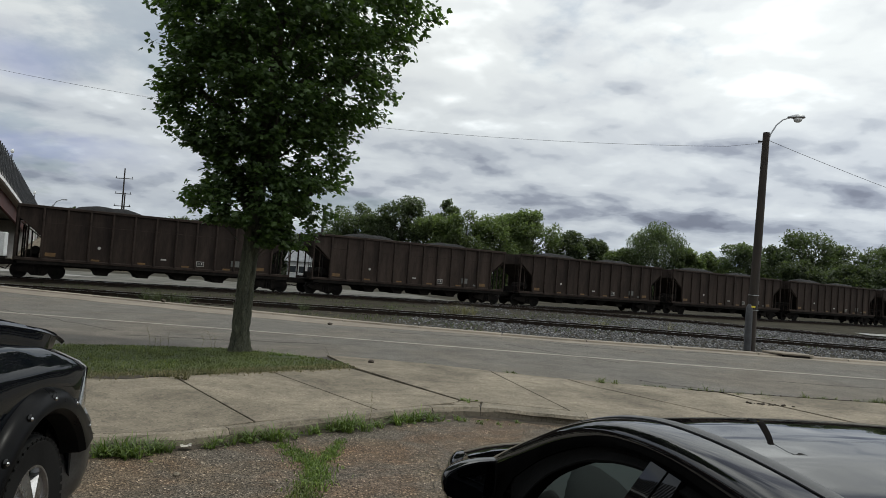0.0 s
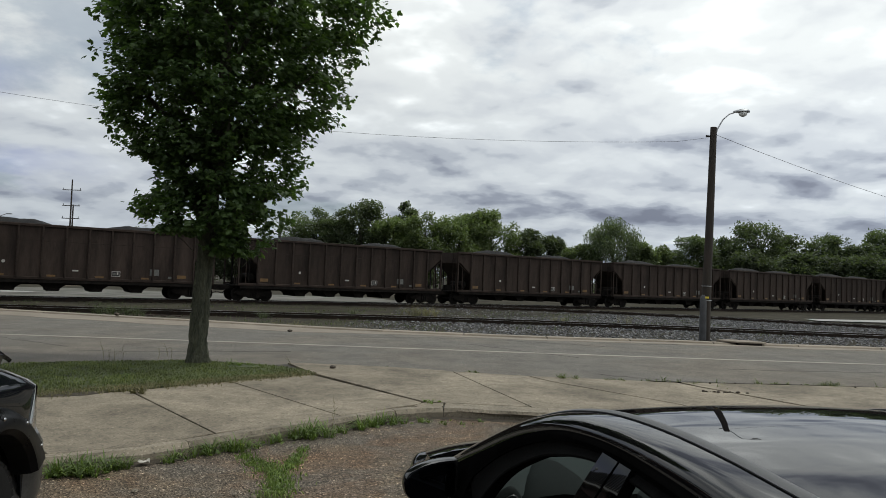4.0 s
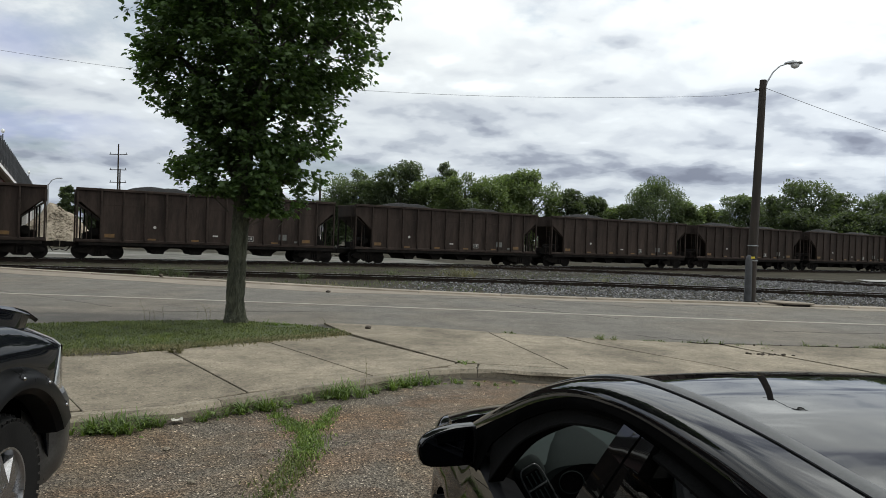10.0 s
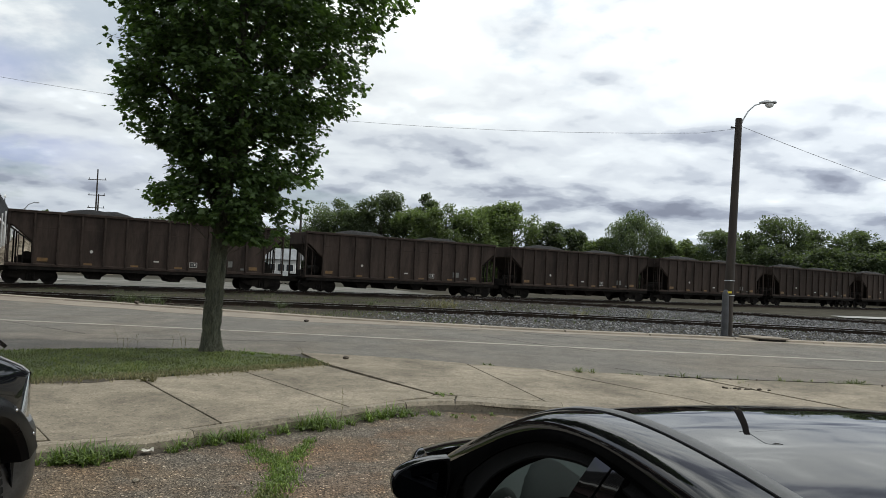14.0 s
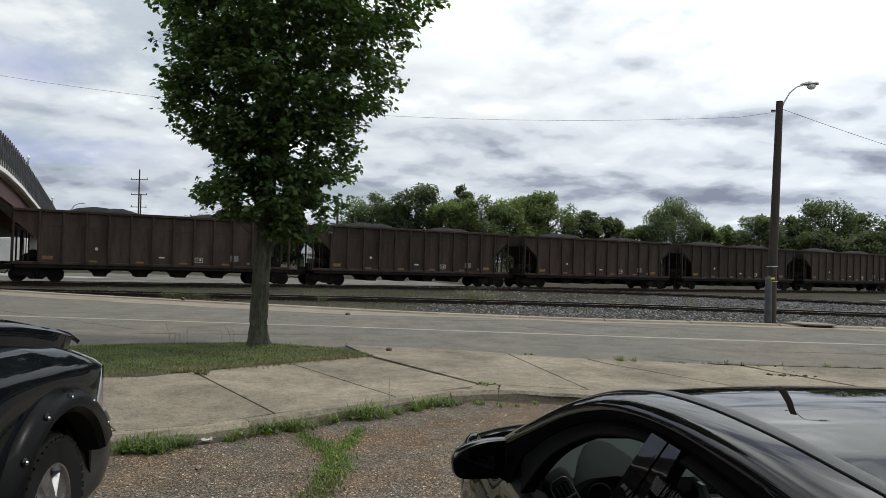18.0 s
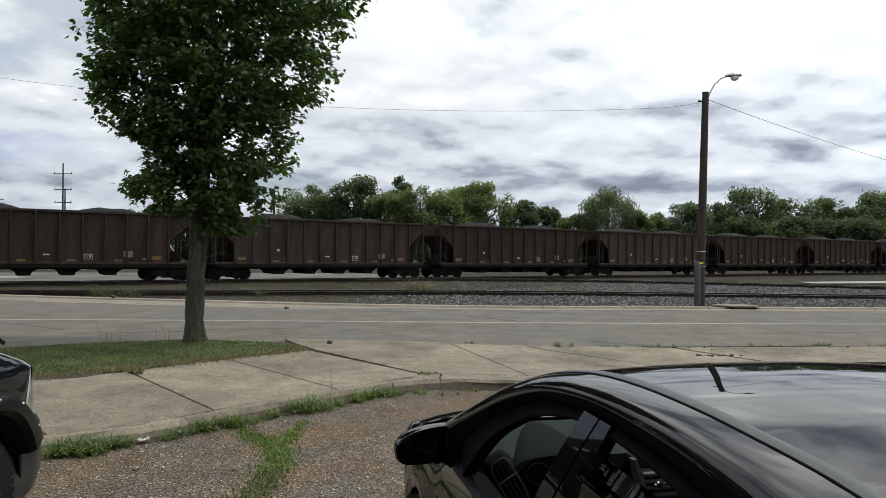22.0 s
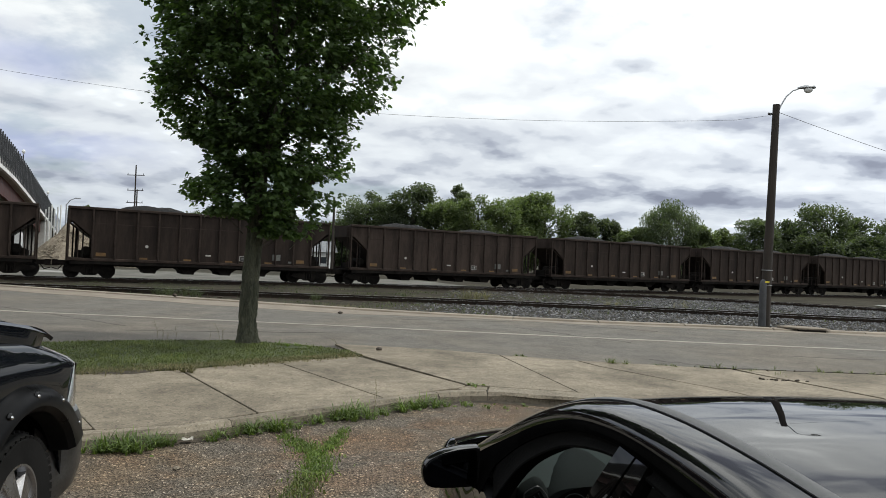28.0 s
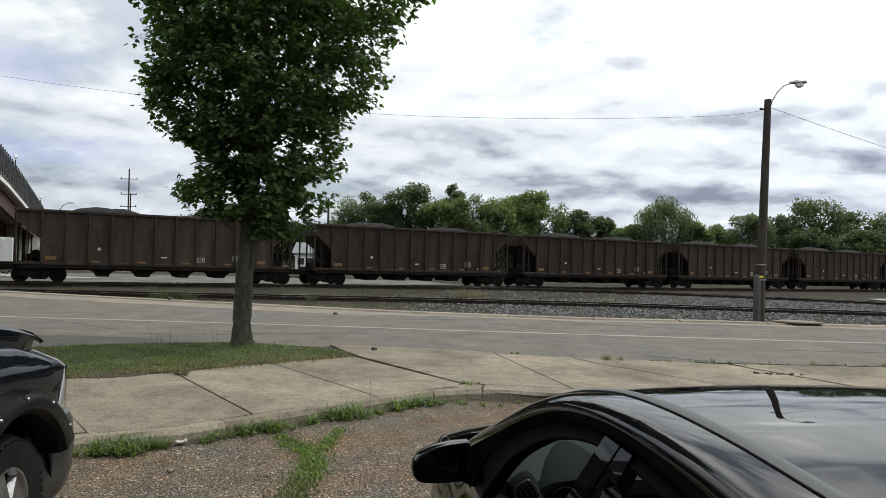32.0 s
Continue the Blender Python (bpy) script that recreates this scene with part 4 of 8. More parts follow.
        quad_box(bm, e * 6.62, 0.2, 1.22, 0.75, 1.6, 0.40)
        tube(bm, [(e * 6.42, -1.0, 1.52), (e * 6.42, 0.5, 1.52)], 0.24, 12)
        tube(bm, [(e * 6.72, -0.6, 1.35), (e * 6.72, 0.1, 1.35)], 0.2, 10)
        tube(bm, [(e * 6.95, -0.8, 1.0), (e * 6.95, -0.8, 2.75)], 0.045, 6)
        tube(bm, [(e * 7.08, 0.8, 1.0), (e * 7.08, 0.8, 2.85)], 0.045, 6)
        tube(bm, [(e * 6.62, -1.3, 1.0), (e * 6.62, -1.3, 2.55)], 0.04, 6)
        part("brake_gear", bm, M_IRON, car)
        # coupler
        bm = bmesh.new()
        quad_box(bm, e * 7.55, 0, 0.80, 0.75, 0.26, 0.28)
        quad_box(bm, e * 7.93, 0, 0.80, 0.30, 0.36, 0.34)
        tube(bm, [(e * 7.5, 0.3, 0.75), (e * 7.75, 0.32, 0.42), (e * 8.05, 0.3, 0.50)], 0.03, 6)
        part("coupler", bm, M_IRON, car)
    # centre sill and discharge chutes
    bm = soft_box(14.4, 0.5, 0.34, 0.02, 1, at=(0, 0, 0.84))
    part("centre_sill", bm, M_IRON, car)
    chute_bm = bmesh.new()
    loft(chute_bm, [[(-1.03, -1.42, 1.0), (1.03, -1.42, 1.0), (1.03, 1.42, 1.0), (-1.03, 1.42, 1.0)], [(-0.36, -1.18, 0.52), (0.36, -1.18, 0.52), (0.36, 1.18, 0.52), (-0.36, 1.18, 0.52)], [(-0.30, -1.15, 0.36), (0.30, -1.15, 0.36), (0.30, 1.15, 0.36), (-0.30, 1.15, 0.36)]])
    chute = finish(chute_bm, "discharge_chute")
    chute.materials.append(M_IRON)
    for k in range(4):
        part("discharge_chute", chute, M_IRON, car, at=pose(-3.15 + 2.1 * k, 0, 0))
    # coal heap with two humps
    nx, ny = 64, 12
    verts, faces = [], []
    for i in range(nx + 1):
        x = -7.3 + 14.6 * i / nx
        for j in range(ny + 1):
            y = -1.46 + 2.92 * j / ny
            hump = 0.62 * math.exp(-((x + 3.0) / 2.1) ** 4) + 0.55 * math.exp(-((x - 3.1) / 1.9) ** 4)
            z = 3.62 + hump * (1 - (abs(y) / 1.5) ** 2.2) + 0.06 * noise.noise((x * 1.3, y * 1.3, 2)) + 0.04 * noise.noise((x * 5, y * 5, 5))
            verts.append((x, y, z))
    for i in range(nx):
        for j in range(ny):
            a = i * (ny + 1) + j
            faces.append((a, a + ny + 1, a + ny + 2, a + 1))
    part("coal_load", raw_mesh("coal_load", verts, faces, M_COAL, True), M_COAL, car, "heaped black coal in two low mounds")
    # markings on the side towards the road
    y = -w - 0.028

    def plate(name, x, z, sx, sz, material, label="", dy=0.0):
        bm = bmesh.new()
        quad_box(bm, x, y - dy, z, sx, 0.012, sz)
        return part(name, bm, material, car, label)

    for x, sx in ((-5.72, 0.5), (5.5, 0.5)):
        plate("reflector", x, 1.34, sx, 0.20, M_YELLOW, "faded yellow reflector sheet")
    for x in (-3.55, -1.2, 1.15, 3.5):
        plate("reflector", x, 1.19, 0.42, 0.10, M_YELLOW, "faded yellow reflector sheet")
    bm = bmesh.new()
    disc_ring(bm, -3.4, y, 1.88, [(0.085, 0.006), (0.085, -0.006)], 14)
    part("round_marking", bm, M_MARK, car, "white round spot marking")
    plate("small_marking", -0.05, 1.50, 0.30, 0.08, M_MARK, "pale unreadable marking")
    box = plate("stencil_frame", 1.98, 1.40, 0.44, 0.30, M_MARK, "black stencil panel in a white frame")
    plate("stencil_panel", 1.98, 1.40, 0.38, 0.24, M_BLACK, "", 0.008)
    plate("stencil_text", 1.90, 1.40, 0.12, 0.12, M_MARKDIM, "", 0.014)
    plate("stencil_text", 2.06, 1.42, 0.08, 0.14, M_MARK, "", 0.014)
    plate("faded_marking", 4.0, 1.55, 0.50, 0.36, M_MARKDIM, "grimy faded lettering patch")
    plate("small_marking", 4.85, 1.28, 0.20, 0.12, M_MARKDIM, "grimy unreadable marking")
    # bogies
    frame_poly = [(-1.2, 0.50), (-0.98, 0.66), (-0.75, 0.62), (-0.35, 0.78), (0.35, 0.78), (0.75, 0.62), (0.98, 0.66), (1.2, 0.50), (0.9, 0.36), (0.45, 0.30), (0.3, 0.18), (-0.3, 0.18), (-0.45, 0.30), (-0.9, 0.36)]
    bm = bmesh.new()
    prism(bm, frame_poly, -0.07, 0.07)
    for x in (-0.16, 0, 0.16):
        tube(bm, [(x, -0.09, 0.27), (x, -0.09, 0.58)], 0.06, 8)
    sideframe = finish(bm, "side_frame")
    sideframe.materials.append(M_IRON)
    bm = bmesh.new()
    for s in (-1, 1):
        disc_ring(bm, 0, s * 0.77, 0, [(0.10, -0.08), (0.34, -0.03), (0.40, -0.05), (0.42, -0.05), (0.42, 0.05), (0.36, 0.05), (0.30, 0.02), (0.12, 0.05)], 20)
    tube(bm, [(0, -1.0, 0), (0, 1.0, 0)], 0.08, 8)
    for s in (-1, 1):
        for a in range(3):
            quad_box(bm, 0.09 * math.cos(a * 2.094), s * 1.0, 0.09 * math.sin(a * 2.094), 0.04, 0.03, 0.04)
    wheelset = finish(bm, "wheelset", True)
    wheelset.materials.append(M_WHEEL)
    bolster_bm = soft_box(0.42, 2.3, 0.34, 0.03, 1, at=(0, 0, 0.62))
    bolster = finish(bolster_bm, "bogie")
    bolster.materials.append(M_IRON)
    for e in (-1, 1):
        bogie = part("bogie", bolster, M_IRON, car, at=pose(e * 6.22, 0, 0))
        for s in (-1, 1):
            part("side_frame", sideframe, M_IRON, bogie, at=pose(0, s * 1.06, 0))
        for k in (-1, 1):
            part("wheelset", wheelset, M_WHEEL, bogie, at=pose(k * 0.89, 0, 0.42))
    return car


def car_place(i, t):
    """Where car i stands at t seconds: the train rolls at a steady 4.6 m/s."""
    s = (i + 0.5) * PITCH_OF_CARS - 4.56 * (t - 20.0) - 0.00046 * ((t - 16.0) ** 2 - 16.0)
    p = RAIL_O + RAIL_N * 1.55 + RAIL_D * s
    return pose(p.x, p.y, GRADE * s, 0, math.degrees(math.atan(-GRADE)), 90 - math.degrees(RAIL_ANGLE))


HOPPERS = []
first_car = build_hopper()
for i in range(-7, 11):
    c = first_car if i == -7 else copy_thing(first_car, car_place(i, 0.0))
    HOPPERS.append((i, c))


# ---- the maple on the lawn ----
def leaf_shape():
    """A lobed maple leaf, 1 long, slightly folded: points and triangles."""
    pts = [(0, 0, 0), (0.34, 0.10, -0.05), (0.55, 0.42, -0.10), (0.27, 0.52, -0.02), (0.24, 0.78, -0.06), (0, 1.0, -0.08), (-0.24, 0.78, -0.06), (-0.27, 0.52, -0.02), (-0.55, 0.42, -0.10), (-0.34, 0.10, -0.05), (0, 0.45, 0.05)]
    tris = [(10, a, b) for a, b in zip(range(0, 10), [*range(1, 10), 0])]
    return np.array(pts), tris


def scatter_leaves(name, places, size, material, rnd, shape=None, droop=0.5, smooth=False):
    """Leaves at places, each turned at random and drooping."""
    pts, tris = shape or leaf_shape()
    n = len(pts)
    verts = np.zeros((len(places), n, 3))
    for i, (x, y, z) in enumerate(places):
        a, b, c = rnd.uniform(0, 6.283), rnd.normal(-droop, 0.55), rnd.normal(0, 0.5)
        s = size * rnd.uniform(0.65, 1.25)
        r = np.array(Euler((b, c, a)).to_matrix())
        verts[i] = (pts * s) @ r.T + (x, y, z)
    faces = [(i * n + a, i * n + b, i * n + c) for i in range(len(places)) for a, b, c in tris]
    return raw_mesh(name, verts.reshape(-1, 3).tolist(), faces, material, smooth)


MAPLE = Vector((-4.34, 12.40, 0.14))


def crown_width(z):
    """Half widths of the maple's crown to the left and right at a height over its foot."""
    zs = [1.72, 2.05, 2.3, 2.5, 2.75, 2.95, 3.3, 3.5, 3.7, 3.9, 4.2, 4.6, 4.85, 5.1, 5.3, 5.6, 6.4, 7.2, 8.0, 8.7, 9.2]
    left = [0.05, 0.25, 0.78, 1.02, 1.34, 1.16, 0.82, 0.84, 1.62, 1.78, 1.90, 1.95, 2.00, 2.04, 2.05, 2.05, 2.00, 1.8, 1.35, 0.9, 0.2]
    right = [0.75, 1.15, 1.38, 1.50, 1.60, 1.66, 1.78, 1.82, 1.88, 1.90, 2.05, 2.48, 2.80, 2.74, 2.50, 2.85, 3.32, 3.2, 2.5, 1.3, 0.2]
    return 1.0 * np.interp(z, zs, left), 1.05 * np.interp(z, zs, right)


def build_maple():
    rnd = np.random.RandomState(21)
    tree = thing("maple_tree", pose(*MAPLE), "broad maple tree with dense dark green leaves on the lawn", "tree")
    bm = bmesh.new()
    seg = 44
    rings = []
    spine = ((-0.1, 0.25, 0), (0.0, 0.180, 0), (0.10, 0.155, 0.0), (0.3, 0.140, 0.005), (0.8, 0.134, 0.02), (1.4, 0.130, 0.05), (2.0, 0.128, 0.09), (2.6, 0.125, 0.12), (3.4, 0.11, 0.16), (4.6, 0.095, 0.22), (6.0, 0.06, 0.30), (7.5, 0.03, 0.35))
    for z in [*np.arange(-0.1, 2.6, 0.035), *np.arange(2.6, 7.5, 0.2)]:
        r, ox = (float(np.interp(z, [q[0] for q in spine], [q[j] for q in spine])) for j in (1, 2))
        ring = []
        for k in range(seg):
            a = 2 * math.pi * k / seg
            q = r * (1 + 0.09 * math.sin(5 * a + 1.3 * z) + 0.05 * math.sin(9 * a - z)) + 0.22 * max(0, 0.3 - z) * max(0.0, math.sin(3 * a + 0.6)) * r / 0.2
            ridge = abs(noise.noise((math.cos(a) * 5.5, math.sin(a) * 5.5, z * 6.0 + 3))) + 0.5 * abs(noise.noise((math.cos(a) * 12, math.sin(a) * 12, z * 13.0)))
            q += r * (0.30 * min(1.0, 2.6 * ridge) - 0.18)
            ring.append((ox + q * math.cos(a), q * math.sin(a), z))
        rings.append(ring)
    loft(bm, rings)
    part("trunk", bm, M_BARK, tree, "furrowed grey-brown trunk", smooth="all")
    limb_tips = []
    for n in range(16):
        z = 2.0 + 4.6 * n / 15
        a = n * 2.4 + 0.4
        base = Vector((0.05 + 0.04 * z, 0, z))
        lw, rw = crown_width(min(8.8, z + 1.5))
        reach = (rw if math.cos(a) > 0 else lw) * 0.75
        tip = Vector((math.cos(a) * reach, math.sin(a) * reach * 0.75, z + 1.2 + rnd.uniform(0, 0.7)))
        mid = base.lerp(tip, 0.5) + Vector((0, 0, 0.12))
        bm = bmesh.new()
        r = 0.075 - 0.0022 * n
        tube(bm, [base, base.lerp(mid, 0.5) + Vector((0, 0, 0.03)), mid, mid.lerp(tip, 0.5), tip], [r, r * 0.8, r * 0.6, r * 0.4, r * 0.15], 7)
        for k in range(5):
            q = base.lerp(tip, 0.4 + 0.12 * k)
            e = q + Vector((rnd.uniform(-0.7, 0.7), rnd.uniform(-0.7, 0.7), rnd.uniform(0.1, 0.7)))
            tube(bm, [q, q.lerp(e, 0.5) + Vector((0, 0, 0.06)), e], [r * 0.4, r * 0.25, r * 0.08], 5)
        part("limb", bm, M_BARK, tree, smooth="all")
    # sprays of leaves on short twigs, most of them near the outside, with gaps between
    near, rest = [], []
    twigs = bmesh.new()
    sprays = 0
    while sprays < 2250:
        z = rnd.uniform(1.95, 9.1)
        lw, rw = crown_width(z)
        a = rnd.uniform(0, 6.283)
        q = 0.94 * rnd.uniform(0.04, 1.0) ** 0.36
        w = rw if math.cos(a) > 0 else lw
        x, y = math.cos(a) * w * q, math.sin(a) * 0.42 * (lw + rw) * q
        if rnd.rand() > 0.35 + 0.125 * (lw + rw):
            continue
        gappy = noise.noise((x * 2.2 + 3, y * 0.7, z * 2.2)) < -0.18 or noise.noise((x * 5.5, y * 1.0, z * 5.5 + 9)) < -0.25
        if (gappy and q < 0.80) or (z < 2.3 and x < 0.45 - 0.9 * (z - 1.75)):
            continue
        sprays += 1
        out = Vector((x, y, 0.25 * rnd.normal() + 0.25)).normalized()
        tip = Vector((x, y, z))
        root = tip - out * rnd.uniform(0.35, 0.6)
        if sprays % 3 == 0:
            tube(twigs, [root, root.lerp(tip, 0.5) + Vector((0, 0, 0.02)), tip], [0.008, 0.006, 0.003], 4)
        for k in range(27):
            f = rnd.uniform(-0.1, 1.05)
            p = root.lerp(tip, f) + Vector((rnd.normal(0, 0.09), rnd.normal(0, 0.09), rnd.normal(-0.03, 0.06)))
            if noise.noise((p.x * 2.6 + 1.1 + p.y * 0.8, p.y * 0.25, p.z * 2.6)) < -0.31:
                continue
            l2, r2 = crown_width(p.z)
            if p.z < 1.93 or p.x > r2 * 0.985 or -p.x > l2 * 0.985 or abs(p.y) > 0.45 * (l2 + r2) or (p.x / (r2 if p.x > 0 else l2)) ** 2 + (p.y / (0.44 * (l2 + r2))) ** 2 > 1.0 or (p.z < 2.3 and p.x < 0.45 - 0.9 * (p.z - 1.75)):
                continue
            yaw = math.atan2(p.y, p.x) - 0.5 * math.pi + rnd.normal(0, 0.85)
            leaf_place = (p, rnd.normal(-0.50, 0.42), rnd.normal(0, 0.42), yaw, 0.098 * rnd.uniform(0.65, 1.25))
            (near if p.y < -0.9 and len(near) < 300 and rnd.rand() < 0.05 else rest).append(leaf_place)
    part("twigwork", twigs, M_BARK, tree, kind="stuff")
    pts, tris = leaf_shape()
    n = len(pts)
    verts = np.zeros((len(rest), n, 3))
    for i, (p, pitch, bank, yaw, size) in enumerate(rest):
        verts[i] = (pts * size) @ np.array(Euler((pitch, bank, yaw)).to_matrix()).T + np.array(p)
    faces = [(i * n + a, i * n + b, i * n + c) for i in range(len(rest)) for a, b, c in tris]
    part("foliage", raw_mesh("foliage", verts.reshape(-1, 3).tolist(), faces, M_LEAF), M_LEAF, tree, "dense dark green maple leaves", kind="stuff")
    leaf = raw_mesh("leaf", (pts * 0.098).tolist(), tris, M_LEAF)
    for p, pitch, bank, yaw, size in near:
        part("leaf", leaf, M_LEAF, tree, at=pose(*p, math.degrees(pitch), math.degrees(bank), math.degrees(yaw)))


build_maple()


# ---- lawn and weeds ----
def blades(rnd, places, height, lean, width=0.012):
    """Thin bent blades: points and triangles."""
    verts, faces = [], []
    for x, y, z in places:
        a, h = rnd.uniform(0, 6.283), height * rnd.uniform(0.5, 1.3)
        l = lean * rnd.uniform(0.2, 1.3)
        b = rnd.uniform(0, 6.283)
        wx, wy = width * math.cos(a), width * math.sin(a)
        dx, dy = l * h * math.cos(b), l * h * math.sin(b)
        n = len(verts)
        verts += [(x - wx, y - wy, z), (x + wx, y + wy, z), (x + 0.35 * dx + 0.8 * wx, y + 0.35 * dy + 0.8 * wy, z + 0.6 * h), (x + 0.35 * dx - 0.8 * wx, y + 0.35 * dy - 0.8 * wy, z + 0.6 * h), (x + dx, y + dy, z + h * (1.0 - 0.35 * l))]
        faces += [(n, n + 1, n + 2, n + 3), (n + 3, n + 2, n + 4)]
    return verts, faces


def build_lawn():
    bm = bmesh.new()
    slab(bm, LAWN, -0.05, 0.142)
    solid("lawn", bm, M_TURF, "dark soil under the mown grass island", "lawn", kind="structure")
    rnd = np.random.RandomState(8)
    v, f = [], []
    for count, tall, wanted in ((38000, 0.036, -1.0), (6000, 0.058, 0.08)):
        places = []
        while len(places) < count:
            x, y = rnd.uniform(-10.0, -2.0), rnd.uniform(4.5, 13.0)
            bare = min(((x + 3.42) / 0.34) ** 2 + ((y - 12.2) / 0.20) ** 2, ((x + y * 0.25 + 2.30) / 0.62) ** 2 + ((y - 9.10 - 0.35 * (x + 4.55)) / 0.16) ** 2)
            if bare < 0.7 + 0.6 * noise.noise((x * 9, y * 9, 1)):
                continue
            if inside(x, y, LAWN) and noise.noise((x * 1.6, y * 1.6, 6)) > wanted:
                places.append((x, y, 0.135))
        v2, f2 = blades(rnd, places, tall, 0.9, 0.006)
        f += [tuple(i + len(v) for i in q) for q in f2]
        v += v2
    solid("lawn_grass", raw_mesh("lawn_grass", v, f, M_GRASS), M_GRASS, "short mown green grass, browned along its edge", "grass", kind="stuff")
    edge = []
    ring = [Vector(p) for p in LAWN[1:8]]
    for _ in range(4200):
        p, d = along(ring, rnd.uniform(0, length_of(ring) - 0.01))
        o = rnd.normal(0.09, 0.13)
        edge.append((p.x - d.y * o, p.y + d.x * o, 0.13))
    v, f = blades(rnd, edge, 0.055, 1.2, 0.005)
    solid("lawn_edge_grass", raw_mesh("lawn_edge_grass", v, f, M_DRYGRASS), M_DRYGRASS, "dry tan grass along the lawn's edge", "grass", kind="stuff")
    # tall thin stalks left standing beyond the mower
    bm = bmesh.new()
    for x, y, h in ((-5.9, 12.25, 0.36), (-5.6, 12.3, 0.27), (-5.75, 12.1, 0.24), (-4.95, 12.7, 0.32), (-4.85, 12.55, 0.26), (-5.05, 12.45, 0.24), (-5.35, 11.4, 0.3), (-2.55, 11.95, 0.22), (-1.22, 7.98, 0.38)):
        z0 = 0.13 if y > 8.5 else 0.0
        tip = Vector((x + rnd.uniform(-0.1, 0.1), y, z0 + 0.01 + h))
        tube(bm, [(x, y, z0), (0.5 * (x + tip.x) + 0.02, y, z0 + 0.01 + h * 0.5), tip], [0.003, 0.0025, 0.001], 5)
        for k in range(4):
            q = Vector((x, y, z0 + 0.01)).lerp(tip, 0.4 + 0.15 * k)
            tube(bm, [q, q + Vector((rnd.uniform(-0.12, 0.12), rnd.uniform(-0.05, 0.05), 0.08))], [0.002, 0.0006], 4)
    solid("dry_stalks", bm, M_DRYGRASS, "thin dry weed stalks standing in the grass", "weeds", kind="stuff")


def arching(rnd, places, long, width=0.006):
    """Long grass blades that rise and bend over: points and triangles."""
    verts, faces = [], []
    for x, y, z, out in places:
        l = long * rnd.uniform(0.45, 1.2)
        b = out + rnd.normal(0, 0.8)
        bend = rnd.uniform(0.45, 1.2)
        cb, sb = math.cos(b), math.sin(b)
        w = width * rnd.uniform(0.6, 1.3)
        n = len(verts)
        for s, g in ((0.0, 0.8), (0.35, 1.0), (0.7, 0.75)):
            r, h = l * bend * s ** 1.5 * 0.9, l * (s - 0.55 * bend * s * s)
            for k in (-1, 1):
                verts.append((x + cb * r - sb * w * g * k, y + sb * r + cb * w * g * k, z + h))
        verts.append((x + cb * l * bend * 0.9, y + sb * l * bend * 0.9, z + l * (1 - 0.62 * bend)))
        faces += [(n, n + 1, n + 3, n + 2), (n + 2, n + 3, n + 5, n + 4), (n + 4, n + 5, n + 6)]
    return verts, faces


def weed(x, y, z, spread, height, count, seed, material=None, leafy=True, label="bright green grassy weed clump in the kerb gutter"):
    """A clump of arching blades from a few crowns, with some broad leaves at its foot; not leafy: low turf."""
    rnd = np.random.RandomState(seed)
    ob = thing("weed_clump", pose(x, y, z), label, "weeds", "weeds along the kerb")
    if not leafy:
        places = [(rnd.normal(0, spread * 0.8), rnd.normal(0, spread * 1.5), 0) for _ in range(count)]
        v, f = blades(rnd, places, height * 0.9, 1.1, 0.0055)
        part("grass_tuft", raw_mesh("grass_tuft", v, f, material or M_WEED), M_WEED, ob, kind="stuff")
        return ob
    crowns = [(rnd.normal(0, spread), rnd.normal(0, spread * 0.5)) for _ in range(max(3, count // 16))]
    places = []
    for _ in range(count):
        cx, cy = crowns[rnd.randint(len(crowns))]
        out = rnd.uniform(0, 6.283)
        q = abs(rnd.normal(0, 0.022))
        places.append((cx + q * math.cos(out), cy + q * math.sin(out), 0.0, out))
    v, f = arching(rnd, places, height * 1.9, 0.005)
    part("grass_tuft", raw_mesh("grass_tuft", v, f, material or M_WEED), M_WEED, ob, kind="stuff")
    lp = [(rnd.normal(0, spread), rnd.normal(0, spread * 0.6), rnd.uniform(0.01, height * 0.5)) for _ in range(count // 9)]
    part("weed_foliage", scatter_leaves("weed_foliage", lp, 0.045, material or M_WEED, rnd), M_WEED, ob, kind="stuff")
    return ob


build_lawn()
KERB_WEEDS = [
    (-3.20, 5.90, 0.10, 0.12, 150), (-3.02, 6.05, 0.12, 0.15, 260), (-2.86, 6.20, 0.08, 0.12, 130), (-2.50, 6.50, 0.06, 0.09, 60), (-2.40, 6.62, 0.05, 0.11, 60),
    (-2.22, 6.82, 0.09, 0.13, 190), (-2.06, 6.98, 0.09, 0.14, 210), (-1.88, 7.10, 0.06, 0.08, 60), (-1.66, 7.36, 0.08, 0.10, 110),
    (-1.46, 7.58, 0.09, 0.15, 210), (-1.30, 7.72, 0.10, 0.17, 240), (-1.12, 7.96, 0.06, 0.10, 80), (-0.92, 8.18, 0.06, 0.13, 110), (-0.76, 8.34, 0.09, 0.15, 210),
    (-0.58, 8.52, 0.08, 0.13, 160), (-0.40, 8.68, 0.05, 0.07, 50), (-0.18, 8.70, 0.06, 0.08, 60), (0.30, 8.66, 0.16, 0.05, 90), (-0.05, 9.36, 0.10, 0.05, 80), (-3.58, 12.34, 0.10, 0.10, 70), (-3.28, 12.36, 0.08, 0.08, 50), (-4.75, 10.6, 0.08, 0.07, 50),
]
weed(-4.02, 9.28, 0.13, 0.07, 0.09, 90, 66, M_DRYGRASS, True, "withered brown grass tuft at the slab joint")
for k, (x, y, sp, h, n) in enumerate(KERB_WEEDS):
    weed(x, y, 0.13 if y > 9 else 0.0, sp * 0.9, h * 0.86, int(n * (0.8 if x < -2.6 else 0.55)), 40 + k)
